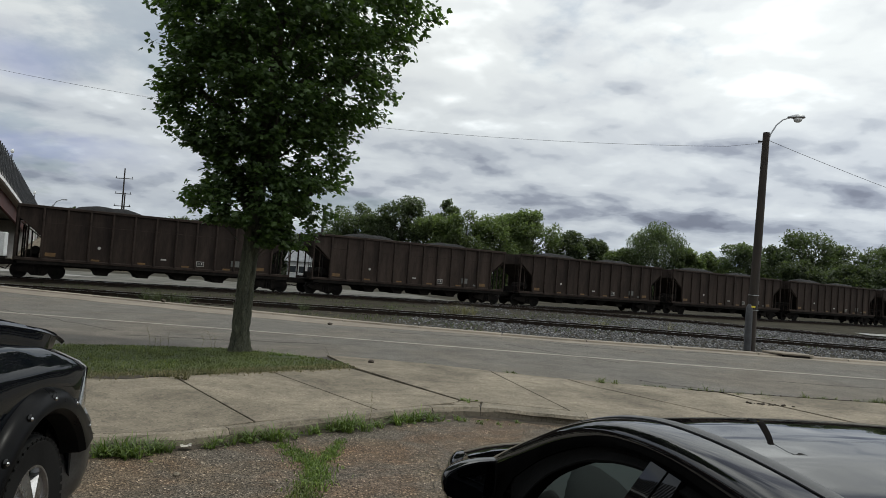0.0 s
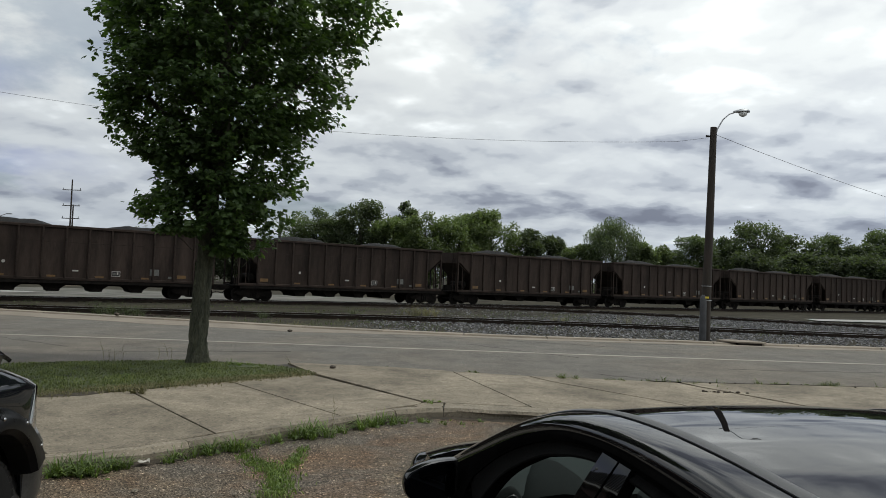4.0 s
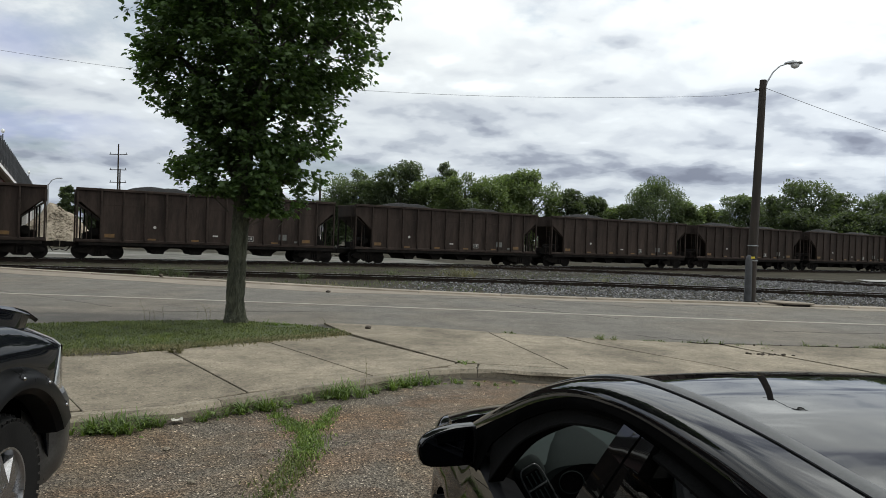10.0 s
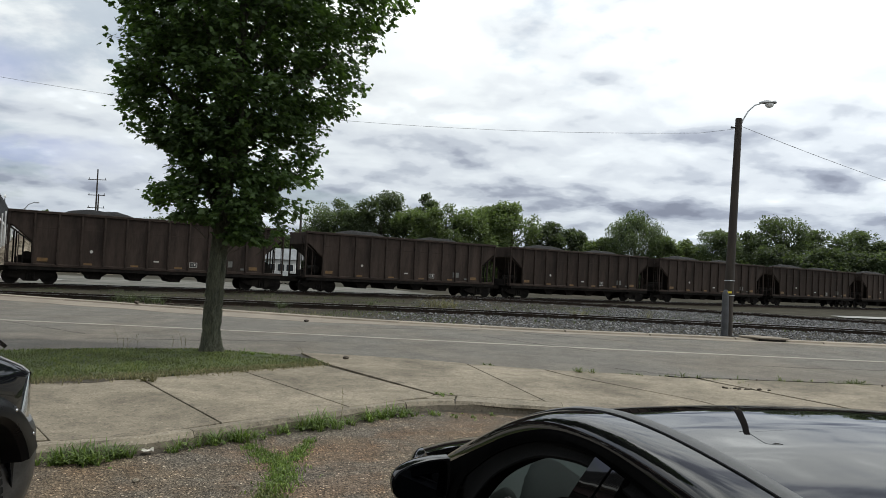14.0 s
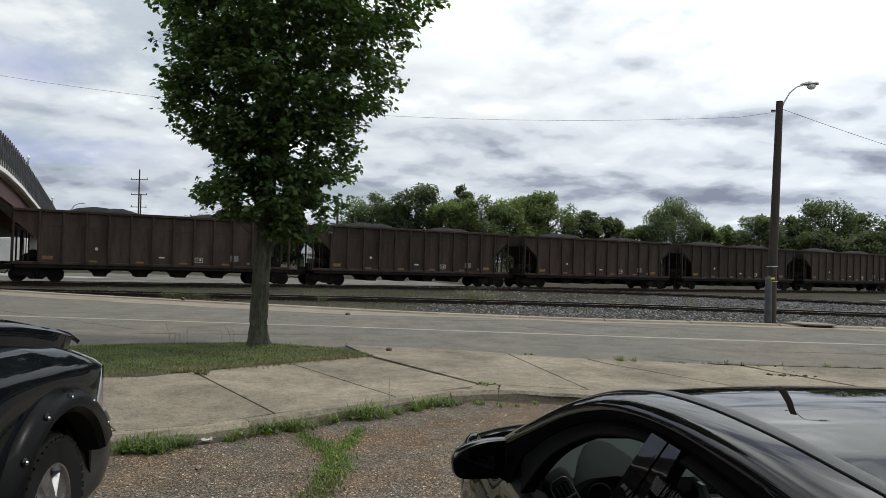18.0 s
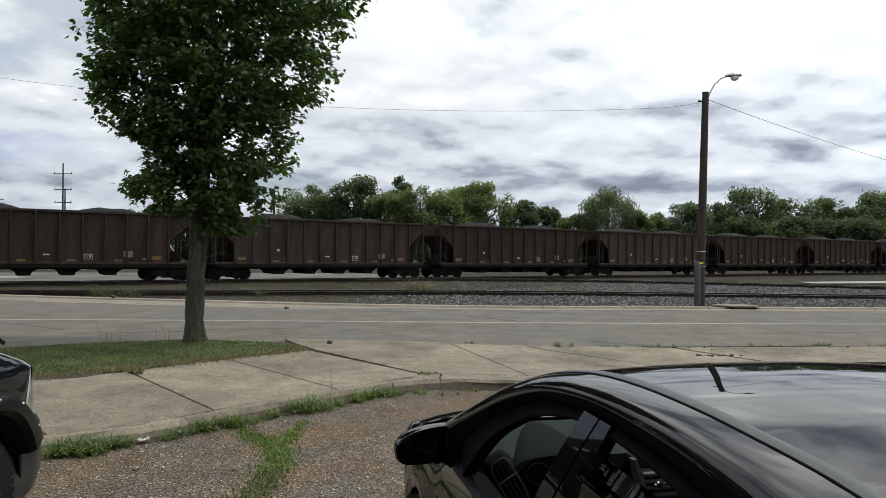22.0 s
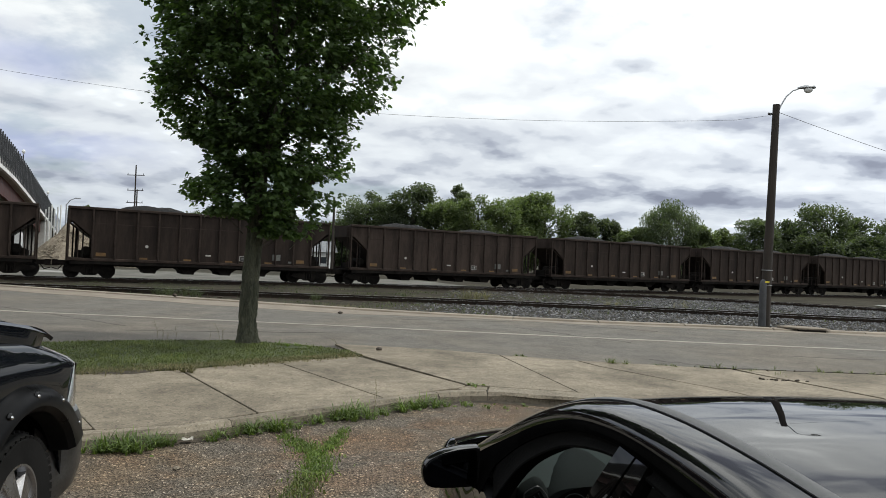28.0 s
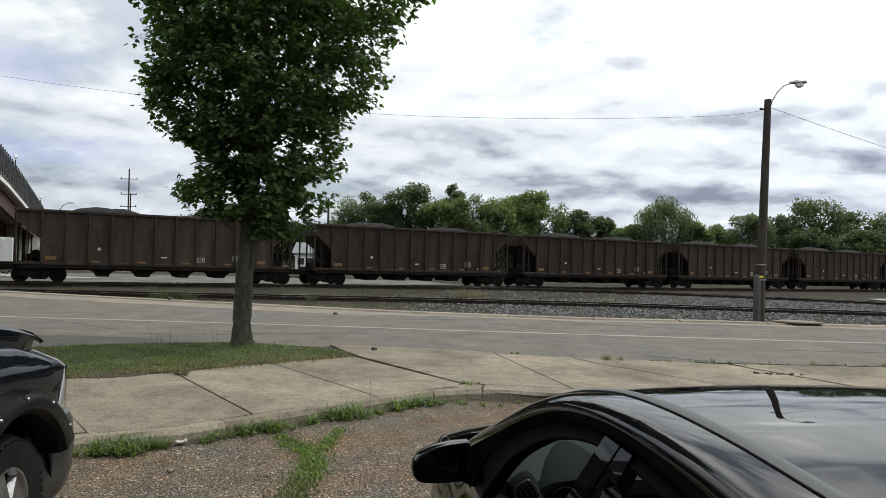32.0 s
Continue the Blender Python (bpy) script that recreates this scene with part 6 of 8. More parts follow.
def build_sedan():
    car = thing("black_sedan", SEDAN, "glossy black four-door sedan parked with its windows open", "car")
    n = 48
    # roof panel between the two mouldings, bowed both ways
    ys = [-0.09 - 1.51 * k / 30 for k in range(31)]
    bm = bmesh.new()
    rows = []
    for y in ys:
        x, z = curve_at(DITCH, y)
        w = x - 0.025
        row = []
        for u in np.linspace(-1, 1, 25):
            y2 = y + 0.07 * (1 - u * u) * (1 if y > -0.8 else -1) * min(1.0, abs(y + 0.8) / 0.8)
            row.append(bm.verts.new((w * u, y2, curve_at(DITCH, y2)[1] + 0.003 + 0.018 * (1 - abs(u) ** 2.2))))
        rows.append(row)
    for a, b in zip(rows, rows[1:]):
        for k in range(24):
            bm.faces.new((a[k], a[k + 1], b[k + 1], b[k]))
    thicken(bm, -0.012, (0, 0, 1))
    part("roof", bm, M_BLACKPAINT, car, smooth=True)
    for s in (-1, 1):
        def flip(line):
            return [Vector((p.x * s, p.y, p.z)) for p in line]

        d_out = flip(fair(DITCH, n))
        d_mould = flip(fair([r for r in DITCH if -2.0 < r[0]], n))
        fr = flip(fair(FRAME, n))
        # grey moulding along the roof
        bm = bmesh.new()
        strip(bm, [p + Vector((s * 0.008, 0, 0.004)) for p in d_mould], [Vector((p.x - s * 0.021, p.y, p.z + 0.008)) for p in d_mould], 0.003, 4, (0, 0, 1))
        thicken(bm, -0.008, (0, 0, 1))
        part("roof_moulding", bm, M_DITCH, car, "grey roof moulding strip", smooth=True)
        # cant rail and A-pillar, rounded outwards
        bm = bmesh.new()
        bow = []
        for t in np.linspace(0, 1, 15):
            row = []
            for p, q in zip(d_out, fr):
                p = p + Vector((s * 0.004, 0, 0.001))
                corner = Vector((q.x - s * 0.004, 0.5 * (p.y + q.y), p.z - 0.008))
                h0, h1 = p.lerp(corner, 0.74), q.lerp(corner, 0.95)
                row.append(bm.verts.new(p * (1 - t) ** 3 + h0 * 3 * t * (1 - t) ** 2 + h1 * 3 * t * t * (1 - t) + q * t ** 3))
            bow.append(row)
        for r0, r1 in zip(bow, bow[1:]):
            for k in range(n - 1):
                bm.faces.new((r0[k], r0[k + 1], r1[k + 1], r1[k]))
        thicken(bm, -0.004, (s, 0, 0.7))
        part("roof_rail", bm, M_BLACKPAINT, car, smooth=True)
        # door frame with its black seal
        op = flip(fair(OPENING, n))
        fr2 = flip(fair([r for r in FRAME if -1.9 < r[0] < 0.9], n))
        bm = bmesh.new()
        strip(bm, [p + Vector((-s * 0.006, 0, 0.008)) for p in fr2], [p.lerp(q, 0.45) + Vector((s * 0.004, 0, 0)) for p, q in zip(fr2, op)], 0.008, 3, (s, 0, 0.2))
        thicken(bm, -0.012, (s, 0, 0.2))
        part("door_frame", bm, M_SATIN, car, smooth=True)
        bm = bmesh.new()
        strip(bm, [p.lerp(q, 0.46) for p, q in zip(fr2, op)], op, -0.008, 3, (s, 0, 0))
        strip(bm, op, [p + Vector((-s * 0.05, 0, 0.004)) for p in op], 0.0, 2)
        thicken(bm, -0.006, (s, 0, 0.2))
        part("window_seal", bm, M_RUBBER, car, smooth=True)
        # lower body side: from the belt over the shoulder to the sill, wheel arches left open
        stations = np.linspace(1.85, -2.55, 90)
        bm = bmesh.new()
        grid = []
        for y in stations:
            bx, bz = belt(y)
            taper = 0.10 * max(0.0, (y - 1.2) / 0.65) ** 2 + 0.08 * max(0.0, (-y - 1.8) / 0.75) ** 2
            if y > 0.98:
                bz = 0.93 - 0.16 * (y - 0.98) ** 1.3
                bx = 0.74
            low_z = 0.26
            for wy in (1.02, -1.63):
                if abs(y - wy) < 0.36:
                    low_z = max(low_z, 0.31 + math.sqrt(0.36 ** 2 - (y - wy) ** 2))
            col = []
            for t, bulge in ((0.0, 0.0), (0.12, 0.035), (0.25, 0.055), (0.40, 0.066), (0.55, 0.078), (0.7, 0.086), (0.85, 0.082), (1.0, 0.066)):
                col.append(bm.verts.new((s * (bx + bulge - taper), y, bz + (low_z - bz) * t)))
            grid.append(col)
        for a, b in zip(grid, grid[1:]):
            for k in range(7):
                bm.faces.new((a[k], a[k + 1], b[k + 1], b[k]))
        thicken(bm, -0.02, (s, 0, 0.1))
        side = part("body_side", bm, M_BLACKPAINT, car, smooth=True)
        # belt moulding and inner door sill
        bm = bmesh.new()
        line = [Vector((s * belt(y)[0], y, belt(y)[1])) for y in np.linspace(0.62, -1.56, 30)]
        strip(bm, [p + Vector((s * 0.006, 0, 0.004)) for p in line], [p + Vector((-s * 0.03, 0, 0.012)) for p in line], 0.004, 2, (0, 0, 1))
        strip(bm, [p + Vector((-s * 0.03, 0, 0.012)) for p in line], [p + Vector((-s * 0.11, 0, -0.02)) for p in line], 0.0, 1)
        strip(bm, [p + Vector((-s * 0.11, 0, -0.02)) for p in line], [p + Vector((-s * 0.13, 0, -0.55)) for p in line], 0.0, 1)
        part("door_panel", bm, M_TRIM, car, smooth=True)
        # B-pillar: two leaning gloss-black door posts and the gap between them
        for y0t, y1t, y0b, y1b in ((-0.545, -0.632, -0.38, -0.472), (-0.642, -0.702, -0.485, -0.63)):
            bm = bmesh.new()
            xt, xb, zb = 0.624, 0.775, 0.955
            top = [Vector((s * xt, y, 1.382)) for y in np.linspace(y0t, y1t, 5)]
            bot = [Vector((s * xb, y, zb)) for y in np.linspace(y0b, y1b, 5)]
            strip(bm, top, bot, 0.012, 8, (s, 0, 0.2))
            thicken(bm, -0.03, (s, 0, 0.3))
            part("door_post", bm, M_GLOSSBLACK, car, smooth=True)
        # rear side glass, wound up almost to the frame
        bm = bmesh.new()
        top = [Vector((s * (0.652 + 0.02 * max(0.0, -y - 1.1)), y, min(1.322 + 0.018 * (y + 0.7), curve_at(OPENING, y)[1] + 0.01))) for y in np.linspace(-0.66, -1.50, 18)]
        low = [Vector((s * 0.748, y, 0.94)) for y in np.linspace(-0.56, -1.53, 18)]
        strip(bm, top, low, 0.012, 6, (s, 0, 0))
        thicken(bm, -0.004)
        part("rear_side_glass", bm, M_TINT, car, "tinted rear window not fully wound up", smooth=True).visible_shadow = False
        # C-pillar panel and quarter above the belt
        bm = bmesh.new()
        strip(bm, flip(fair([r for r in FRAME if r[0] < -1.15], 20)), [Vector((s * (belt(y)[0] + 0.004), y, belt(y)[1])) for y in np.linspace(-1.5, -2.05, 20)], 0.02, 5, (s, 0, 0.3))
        strip(bm, flip(fair([r for r in DITCH if r[0] < -1.25], 16)), flip(fair([r for r in FRAME if r[0] < -1.15], 16)), 0.015, 3, (s, 0, 0.4))
        part("quarter_panel", bm, M_BLACKPAINT, car, smooth=True)
        # mirror
        mx = s * 0.864
        # outline of the mirror's shell, from its foot over the top to the pointed outer end
        edge_of = [(0.104, 0.060), (0.094, 0.070), (0.02, 0.067), (-0.04, 0.056), (-0.085, 0.036), (-0.104, 0.014), (-0.108, -0.008), (-0.102, -0.036), (-0.088, -0.056), (-0.060, -0.066), (0.0, -0.071), (0.092, -0.072), (0.104, -0.062), (0.107, 0.0)]
        bm = bmesh.new()
        rings = []
        for y, g, dz in ((0.50, 1.0, 0.0), (0.515, 1.05, 0.0), (0.56, 1.03, 0.0), (0.61, 0.88, -0.004), (0.645, 0.60, -0.008), (0.66, 0.25, -0.01)):
            ring = []
            for k in range(30):
                u = k / 30 * len(edge_of)
                i, f = int(u), u - int(u)
                (ax, az), (bx, bz) = edge_of[i], edge_of[(i + 1) % len(edge_of)]
                dx, dz2 = (ax + (bx - ax) * f) * g, (az + (bz - az) * f) * g
                ring.append((mx - s * dx, y + 0.26 * dx, 1.019 + dz2 + dz))
            rings.append(ring)
        loft(bm, rings)
        mirror = part("door_mirror", bm, M_BLACKPAINT, car, smooth=True)
        bm = bmesh.new()
        ring = [(mx + (p[0] - mx) * 0.92, p[1] - 0.004, 1.019 + (p[2] - 1.019) * 0.90) for p in rings[0]]
        loft(bm, [ring, [(p[0], p[1] + 0.006, p[2]) for p in ring]])
        part("mirror_glass", bm, M_MIRROR, mirror)
        bm = bmesh.new()
        loft(bm, [[(s * 0.80, 0.54, 0.985), (s * 0.80, 0.62, 0.985), (s * 0.80, 0.62, 0.95), (s * 0.80, 0.54, 0.95)], [(s * 0.735, 0.56, 0.965), (s * 0.735, 0.70, 0.965), (s * 0.735, 0.70, 0.91), (s * 0.735, 0.56, 0.91)]])
        part("mirror_foot", bm, M_TRIM, mirror)
        # mirror sail and front corner glass
        bm = bmesh.new()
        strip(bm, flip(fair([r for r in FRAME if r[0] > 0.35], 10)), [Vector((s * 0.765, y, 0.94)) for y in np.linspace(0.94, 0.46, 10)], 0.004, 3, (s, 0, 0))
        part("mirror_sail", bm, M_SATIN, car, smooth=True)
    # windscreen and rear window
    for name, y_top, y_low, bow in (("windscreen", -0.10, 1.12, 0.07), ("rear_window", -1.60, -2.15, -0.08)):
        bm = bmesh.new()
        rows = []
        for y in np.linspace(y_top, y_low, 11):
            x, z = curve_at(DITCH, y)
            rows.append([bm.verts.new(((x - 0.03) * u, y + bow * (1 - u * u), curve_at(DITCH, y + bow * (1 - u * u))[1] - 0.006 + 0.022 * (1 - u * u))) for u in np.linspace(-1, 1, 13)])
        for a, b in zip(rows, rows[1:]):
            for k in range(12):
                bm.faces.new((a[k], a[k + 1], b[k + 1], b[k]))
        pane = part(name, bm, M_GLASS, car, smooth="all")
        pane.visible_shadow = False
    # bonnet, boot lid and bumpers
    bm = bmesh.new()
    rows = []
    for y in np.linspace(1.24, 1.88, 10):
        z = 0.95 - 0.14 * ((y - 1.24) / 0.64) ** 1.4
        rows.append([bm.verts.new(((0.75 - 0.12 * ((y - 1.24) / 0.64) ** 2) * u, y + 0.10 * (1 - u * u) * ((y - 1.24) / 0.64), z + 0.03 * (1 - u * u) - 0.03 * abs(u) ** 6)) for u in np.linspace(-1, 1, 15)])
    for a, b in zip(rows, rows[1:]):
        for k in range(14):
            bm.faces.new((a[k], a[k + 1], b[k + 1], b[k]))
    thicken(bm, -0.02, (0, 0, 1))
    part("bonnet", bm, M_BLACKPAINT, car, smooth=True)
    bm = bmesh.new()
    rows = []
    for y in np.linspace(-2.16, -2.52, 6):
        rows.append([bm.verts.new((0.66 * u, y - 0.05 * (1 - u * u), 1.045 - 0.02 * (y + 2.16) / -0.36 + 0.02 * (1 - u * u))) for u in np.linspace(-1, 1, 11)])
    for a, b in zip(rows, rows[1:]):
        for k in range(10):
            bm.faces.new((a[k], a[k + 1], b[k + 1], b[k]))
    thicken(bm, -0.03, (0, 0, 1))
    part("boot_lid", bm, M_BLACKPAINT, car, smooth=True)
    part("front_bumper", soft_box(1.50, 0.30, 0.52, 0.10, 3, at=(0, 1.88, 0.52)), M_BLACKPAINT, car, smooth=True)
    part("rear_bumper", soft_box(1.56, 0.30, 0.66, 0.10, 3, at=(0, -2.50, 0.62)), M_BLACKPAINT, car, smooth=True)
    part("underbody", soft_box(1.45, 4.1, 0.18, 0.04, 1, at=(0, -0.33, 0.28)), M_TRIM, car)
    part("cabin_floor", soft_box(1.36, 2.8, 0.05, 0.02, 1, at=(0, -0.55, 0.36)), M_SEAT, car)
    for s in (-1, 1):
        for y in (1.02, -1.63):
            wheel(car, s * 0.755, y, 0.315, 0.315, 0.21, 0.20, s)
    # dashboard: a deep soft top, instrument hood, vents and the silver centre stack
    bm = bmesh.new()
    rows = []
    for u in np.linspace(-1, 1, 21):
        x = 0.68 * u
        rows.append([bm.verts.new(p) for p in ((x, 1.12 - 0.10 * u * u, 0.935), (x, 0.86, 1.010), (x, 0.70, 1.045), (x, 0.54, 1.015), (x, 0.43, 0.974))])
    for a, b in zip(rows, rows[1:]):
        for k in range(4):
            bm.faces.new((a[k], a[k + 1], b[k + 1], b[k]))
    dash = part("dashboard", bm, M_DASH, car, "soft grey dashboard under the windscreen", smooth=True)
    bm = bmesh.new()
    strip(bm, *[[Vector((0.68 * u, y, z)) for u in np.linspace(-1, 1, 12)] for y, z in ((0.431, 0.973), (0.405, 0.93))], 0.0, 2)
    strip(bm, *[[Vector((0.68 * u, y, z)) for u in np.linspace(-1, 1, 12)] for y, z in ((0.405, 0.93), (0.46, 0.62))], 0.0, 2)
    part("dash_face", bm, M_RUBBER, dash, "black lower face of the dashboard", smooth=True)
    # hood over the instruments: an arch that rises forwards to a blunt peak
    bm = bmesh.new()
    rings = []
    for y, w, top in ((0.40, 0.170, 0.985), (0.43, 0.178, 1.010), (0.54, 0.150, 1.042), (0.63, 0.10, 1.056), (0.70, 0.05, 1.050), (0.76, 0.015, 1.02)):
        rings.append([(-0.37 + 0.05 * (y - 0.44) + w * math.copysign(abs(math.cos(a)) ** 0.7, math.cos(a)), y, 0.90 + (top - 0.90) * math.sin(a) ** 0.8) for a in np.linspace(0.0, math.pi, 17)])
    loft(bm, rings)
    hood = part("instrument_hood", bm, M_HOOD, dash, "dark arched hood over the instruments", smooth=True)
    bm = bmesh.new()
    rings = [[(-0.37 + w * math.cos(a), y, 0.885 + h * math.sin(a)) for a in np.linspace(0, math.pi, 15)] for y, w, h in ((0.394, 0.155, 0.105), (0.41, 0.10, 0.06))]
    loft(bm, rings)
    part("gauge_panel", bm, M_RUBBER, hood, "black panel behind the gauges")
    # gauge rings in the cluster
    for gx in (-0.435, -0.305):
        bm = bmesh.new()
        tube(bm, [(gx + 0.045 * math.cos(a), 0.388, 0.925 + 0.040 * math.sin(a)) for a in np.linspace(0, 2 * math.pi, 25)], 0.0025, 6, cap=False)
        part("gauge_ring", bm, M_HOOD, hood)
    # tall leaning corner vent in two grilles, with a silver edge
    lean = Matrix.Translation((-0.545, 0.402, 0.895)) @ Matrix.Rotation(radians(-31), 4, "Y")

    def leaning(bm):
        bmesh.ops.transform(bm, matrix=lean, verts=bm.verts[:])
        return bm

    pod = part("vent_surround", leaning(soft_box(0.11, 0.08, 0.235, 0.03, 3, at=(0, 0.035, -0.005))), M_HOOD, dash, "dark rounded vent surround", smooth=True)
    for h, tall in ((0.052, 0.055), (-0.038, 0.105)):
        vent = part("air_vent", leaning(soft_box(0.062, 0.03, tall, 0.010, 2, at=(0, 0, h))), M_RUBBER, pod, smooth=True)
        for k in range(3):
            bm = bmesh.new()
            quad_box(bm, -0.018 + 0.018 * k, -0.014, h, 0.005, 0.012, tall - 0.012)
            part("vent_slat", leaning(bm), M_DASH, vent)
    bm = bmesh.new()
    tube(bm, [(0.040 * math.copysign(abs(math.cos(a)) ** 0.45, math.cos(a)), -0.012, 0.002 + 0.098 * math.copysign(abs(math.sin(a)) ** 0.45, math.sin(a))) for a in np.linspace(0, 2 * math.pi, 33)], 0.0028, 6, cap=False)
    tube(bm, [(-0.036, -0.014, 0.020), (0.036, -0.014, 0.020)], 0.0035, 6)
    part("vent_rim", leaning(bm), M_SILVER, pod, "thin silver vent rim")
    # silver centre stack with its knob and key rows, under a hooded display
    stack = part("radio_panel", soft_box(0.22, 0.12, 0.20, 0.02, 2, at=(0.06, 0.37, 0.835)), M_HOOD, dash, "dark radio panel with silver bars and a round knob", smooth=True)
    for z, deep in ((0.925, 0.13), (0.899, 0.125), (0.874, 0.128), (0.846, 0.13), (0.815, 0.125)):
        part("silver_bar", soft_box(0.205, deep, 0.013, 0.004, 2, at=(0.062, 0.366, z)), M_SILVER, stack, "thin silver bar", smooth=True)
    bm = bmesh.new()
    disc_ring(bm, 0.014, 0.305, 0.885, [(0.017, 0.01), (0.017, -0.012), (0.012, -0.018)], 20)
    part("knob", bm, M_CHROME, stack, "round chrome knob")
    for k in range(3):
        for j in range(3):
            part("button", soft_box(0.032, 0.010, 0.009, 0.003, 1, at=(0.055 + 0.036 * k, 0.308, 0.915 - 0.024 * j)), M_GALV if j == 1 else M_HOOD, stack)
    part("display_hood", soft_box(0.24, 0.20, 0.05, 0.02, 2, at=(0.06, 0.45, 0.955)), M_HOOD, dash, smooth=True)
    bm = bmesh.new()
    loft(bm, [[(-0.085, 0.30, 0.985), (-0.070, 0.30, 0.985), (-0.070, 0.34, 0.985), (-0.085, 0.34, 0.985)], [(-0.062, 0.30, 0.92), (-0.040, 0.30, 0.92), (-0.040, 0.36, 0.92), (-0.062, 0.36, 0.92)], [(-0.045, 0.30, 0.80), (-0.02, 0.30, 0.80), (-0.02, 0.36, 0.80), (-0.045, 0.36, 0.80)]])
    part("stack_edge", bm, M_SILVER, stack)
    # steering wheel
    sw = Matrix.Translation((-0.37, 0.22, 0.80)) @ Matrix.Rotation(radians(-62), 4, "X")
    bm = bmesh.new()
    tube(bm, [sw @ Vector((0.185 * math.cos(a), 0.185 * math.sin(a), 0)) for a in np.linspace(0, 2 * math.pi, 33)], 0.016, 8, cap=False)
    steer = part("steering_wheel", bm, M_TRIM, car, smooth=True)
    bm = bmesh.new()
    tube(bm, [sw @ Vector((0, 0, -0.05)), sw @ Vector((0, 0, 0.02))], [0.07, 0.055], 16)
    for a in (0.15, math.pi - 0.15, -math.pi / 2):
        tube(bm, [sw @ Vector((0.04 * math.cos(a), 0.04 * math.sin(a), 0)), sw @ Vector((0.18 * math.cos(a), 0.18 * math.sin(a), 0))], 0.016, 6)
    part("wheel_hub", bm, M_TRIM, steer, smooth=True)
    part("centre_console", soft_box(0.22, 1.1, 0.22, 0.04, 2, at=(0, -0.15, 0.48)), M_TRIM, car, smooth=True)
    bm = bmesh.new()
    tube(bm, [(0, 0.08, 0.58), (0, 0.05, 0.72)], 0.014, 8)
    tube(bm, [(0, 0.05, 0.70), (0, 0.04, 0.77)], [0.028, 0.034], 12)
    part("gear_lever", bm, M_SILVER, car, smooth=True)
    for x in (-0.36, 0.36):
        bm = soft_box(0.50, 0.50, 0.16, 0.06, 3, at=(x, -0.30, 0.50))
        seat = part("front_seat", bm, M_SEAT, car, "dark cloth front seat", smooth=True)
        bm = soft_box(0.48, 0.15, 0.62, 0.06, 3)
        bmesh.ops.transform(bm, matrix=Matrix.Translation((x, -0.66, 0.84)) @ Matrix.Rotation(radians(16), 4, "X"), verts=bm.verts[:])
        part("seat_back", bm, M_SEAT, seat, smooth=True)
        bm = soft_box(0.27, 0.09, 0.18, 0.04, 3)
        bmesh.ops.transform(bm, matrix=Matrix.Translation((x, -0.80, 1.20)) @ Matrix.Rotation(radians(12), 4, "X"), verts=bm.verts[:])
        part("head_rest", bm, M_SEAT, seat, smooth=True)
    part("rear_seat", soft_box(1.25, 0.50, 0.20, 0.06, 3, at=(0, -1.30, 0.48)), M_SEAT, car, smooth=True)
    bm = soft_box(1.25, 0.16, 0.60, 0.06, 3)
    bmesh.ops.transform(bm, matrix=Matrix.Translation((0, -1.62, 0.82)) @ Matrix.Rotation(radians(18), 4, "X"), verts=bm.verts[:])
    part("rear_backrest", bm, M_SEAT, car, smooth=True)
    part("parcel_shelf", soft_box(1.2, 0.5, 0.03, 0.01, 1, at=(0, -1.92, 1.02)), M_TRIM, car)
    bm = bmesh.new()
    strip(bm, *[[Vector((x - 0.03, y, z - 0.03)) for y in np.linspace(-0.16, -1.5, 14) for _, z in (curve_at(DITCH, y),)] for x in (-0.45, 0.51)], 0.012, 8, (0, 0, 1))
    part("headliner", bm, M_LINER, car)
    bm = bmesh.new()
    quad_box(bm, 0.0, 0.16, 1.30, 0.20, 0.02, 0.06)
    part("rear_view_mirror", bm, M_TRIM, car)


build_sedan()


# the black pickup, nose to the kerb
TRUCK = pose(-3.227, 3.347, 0, 0, 0, 11.0)


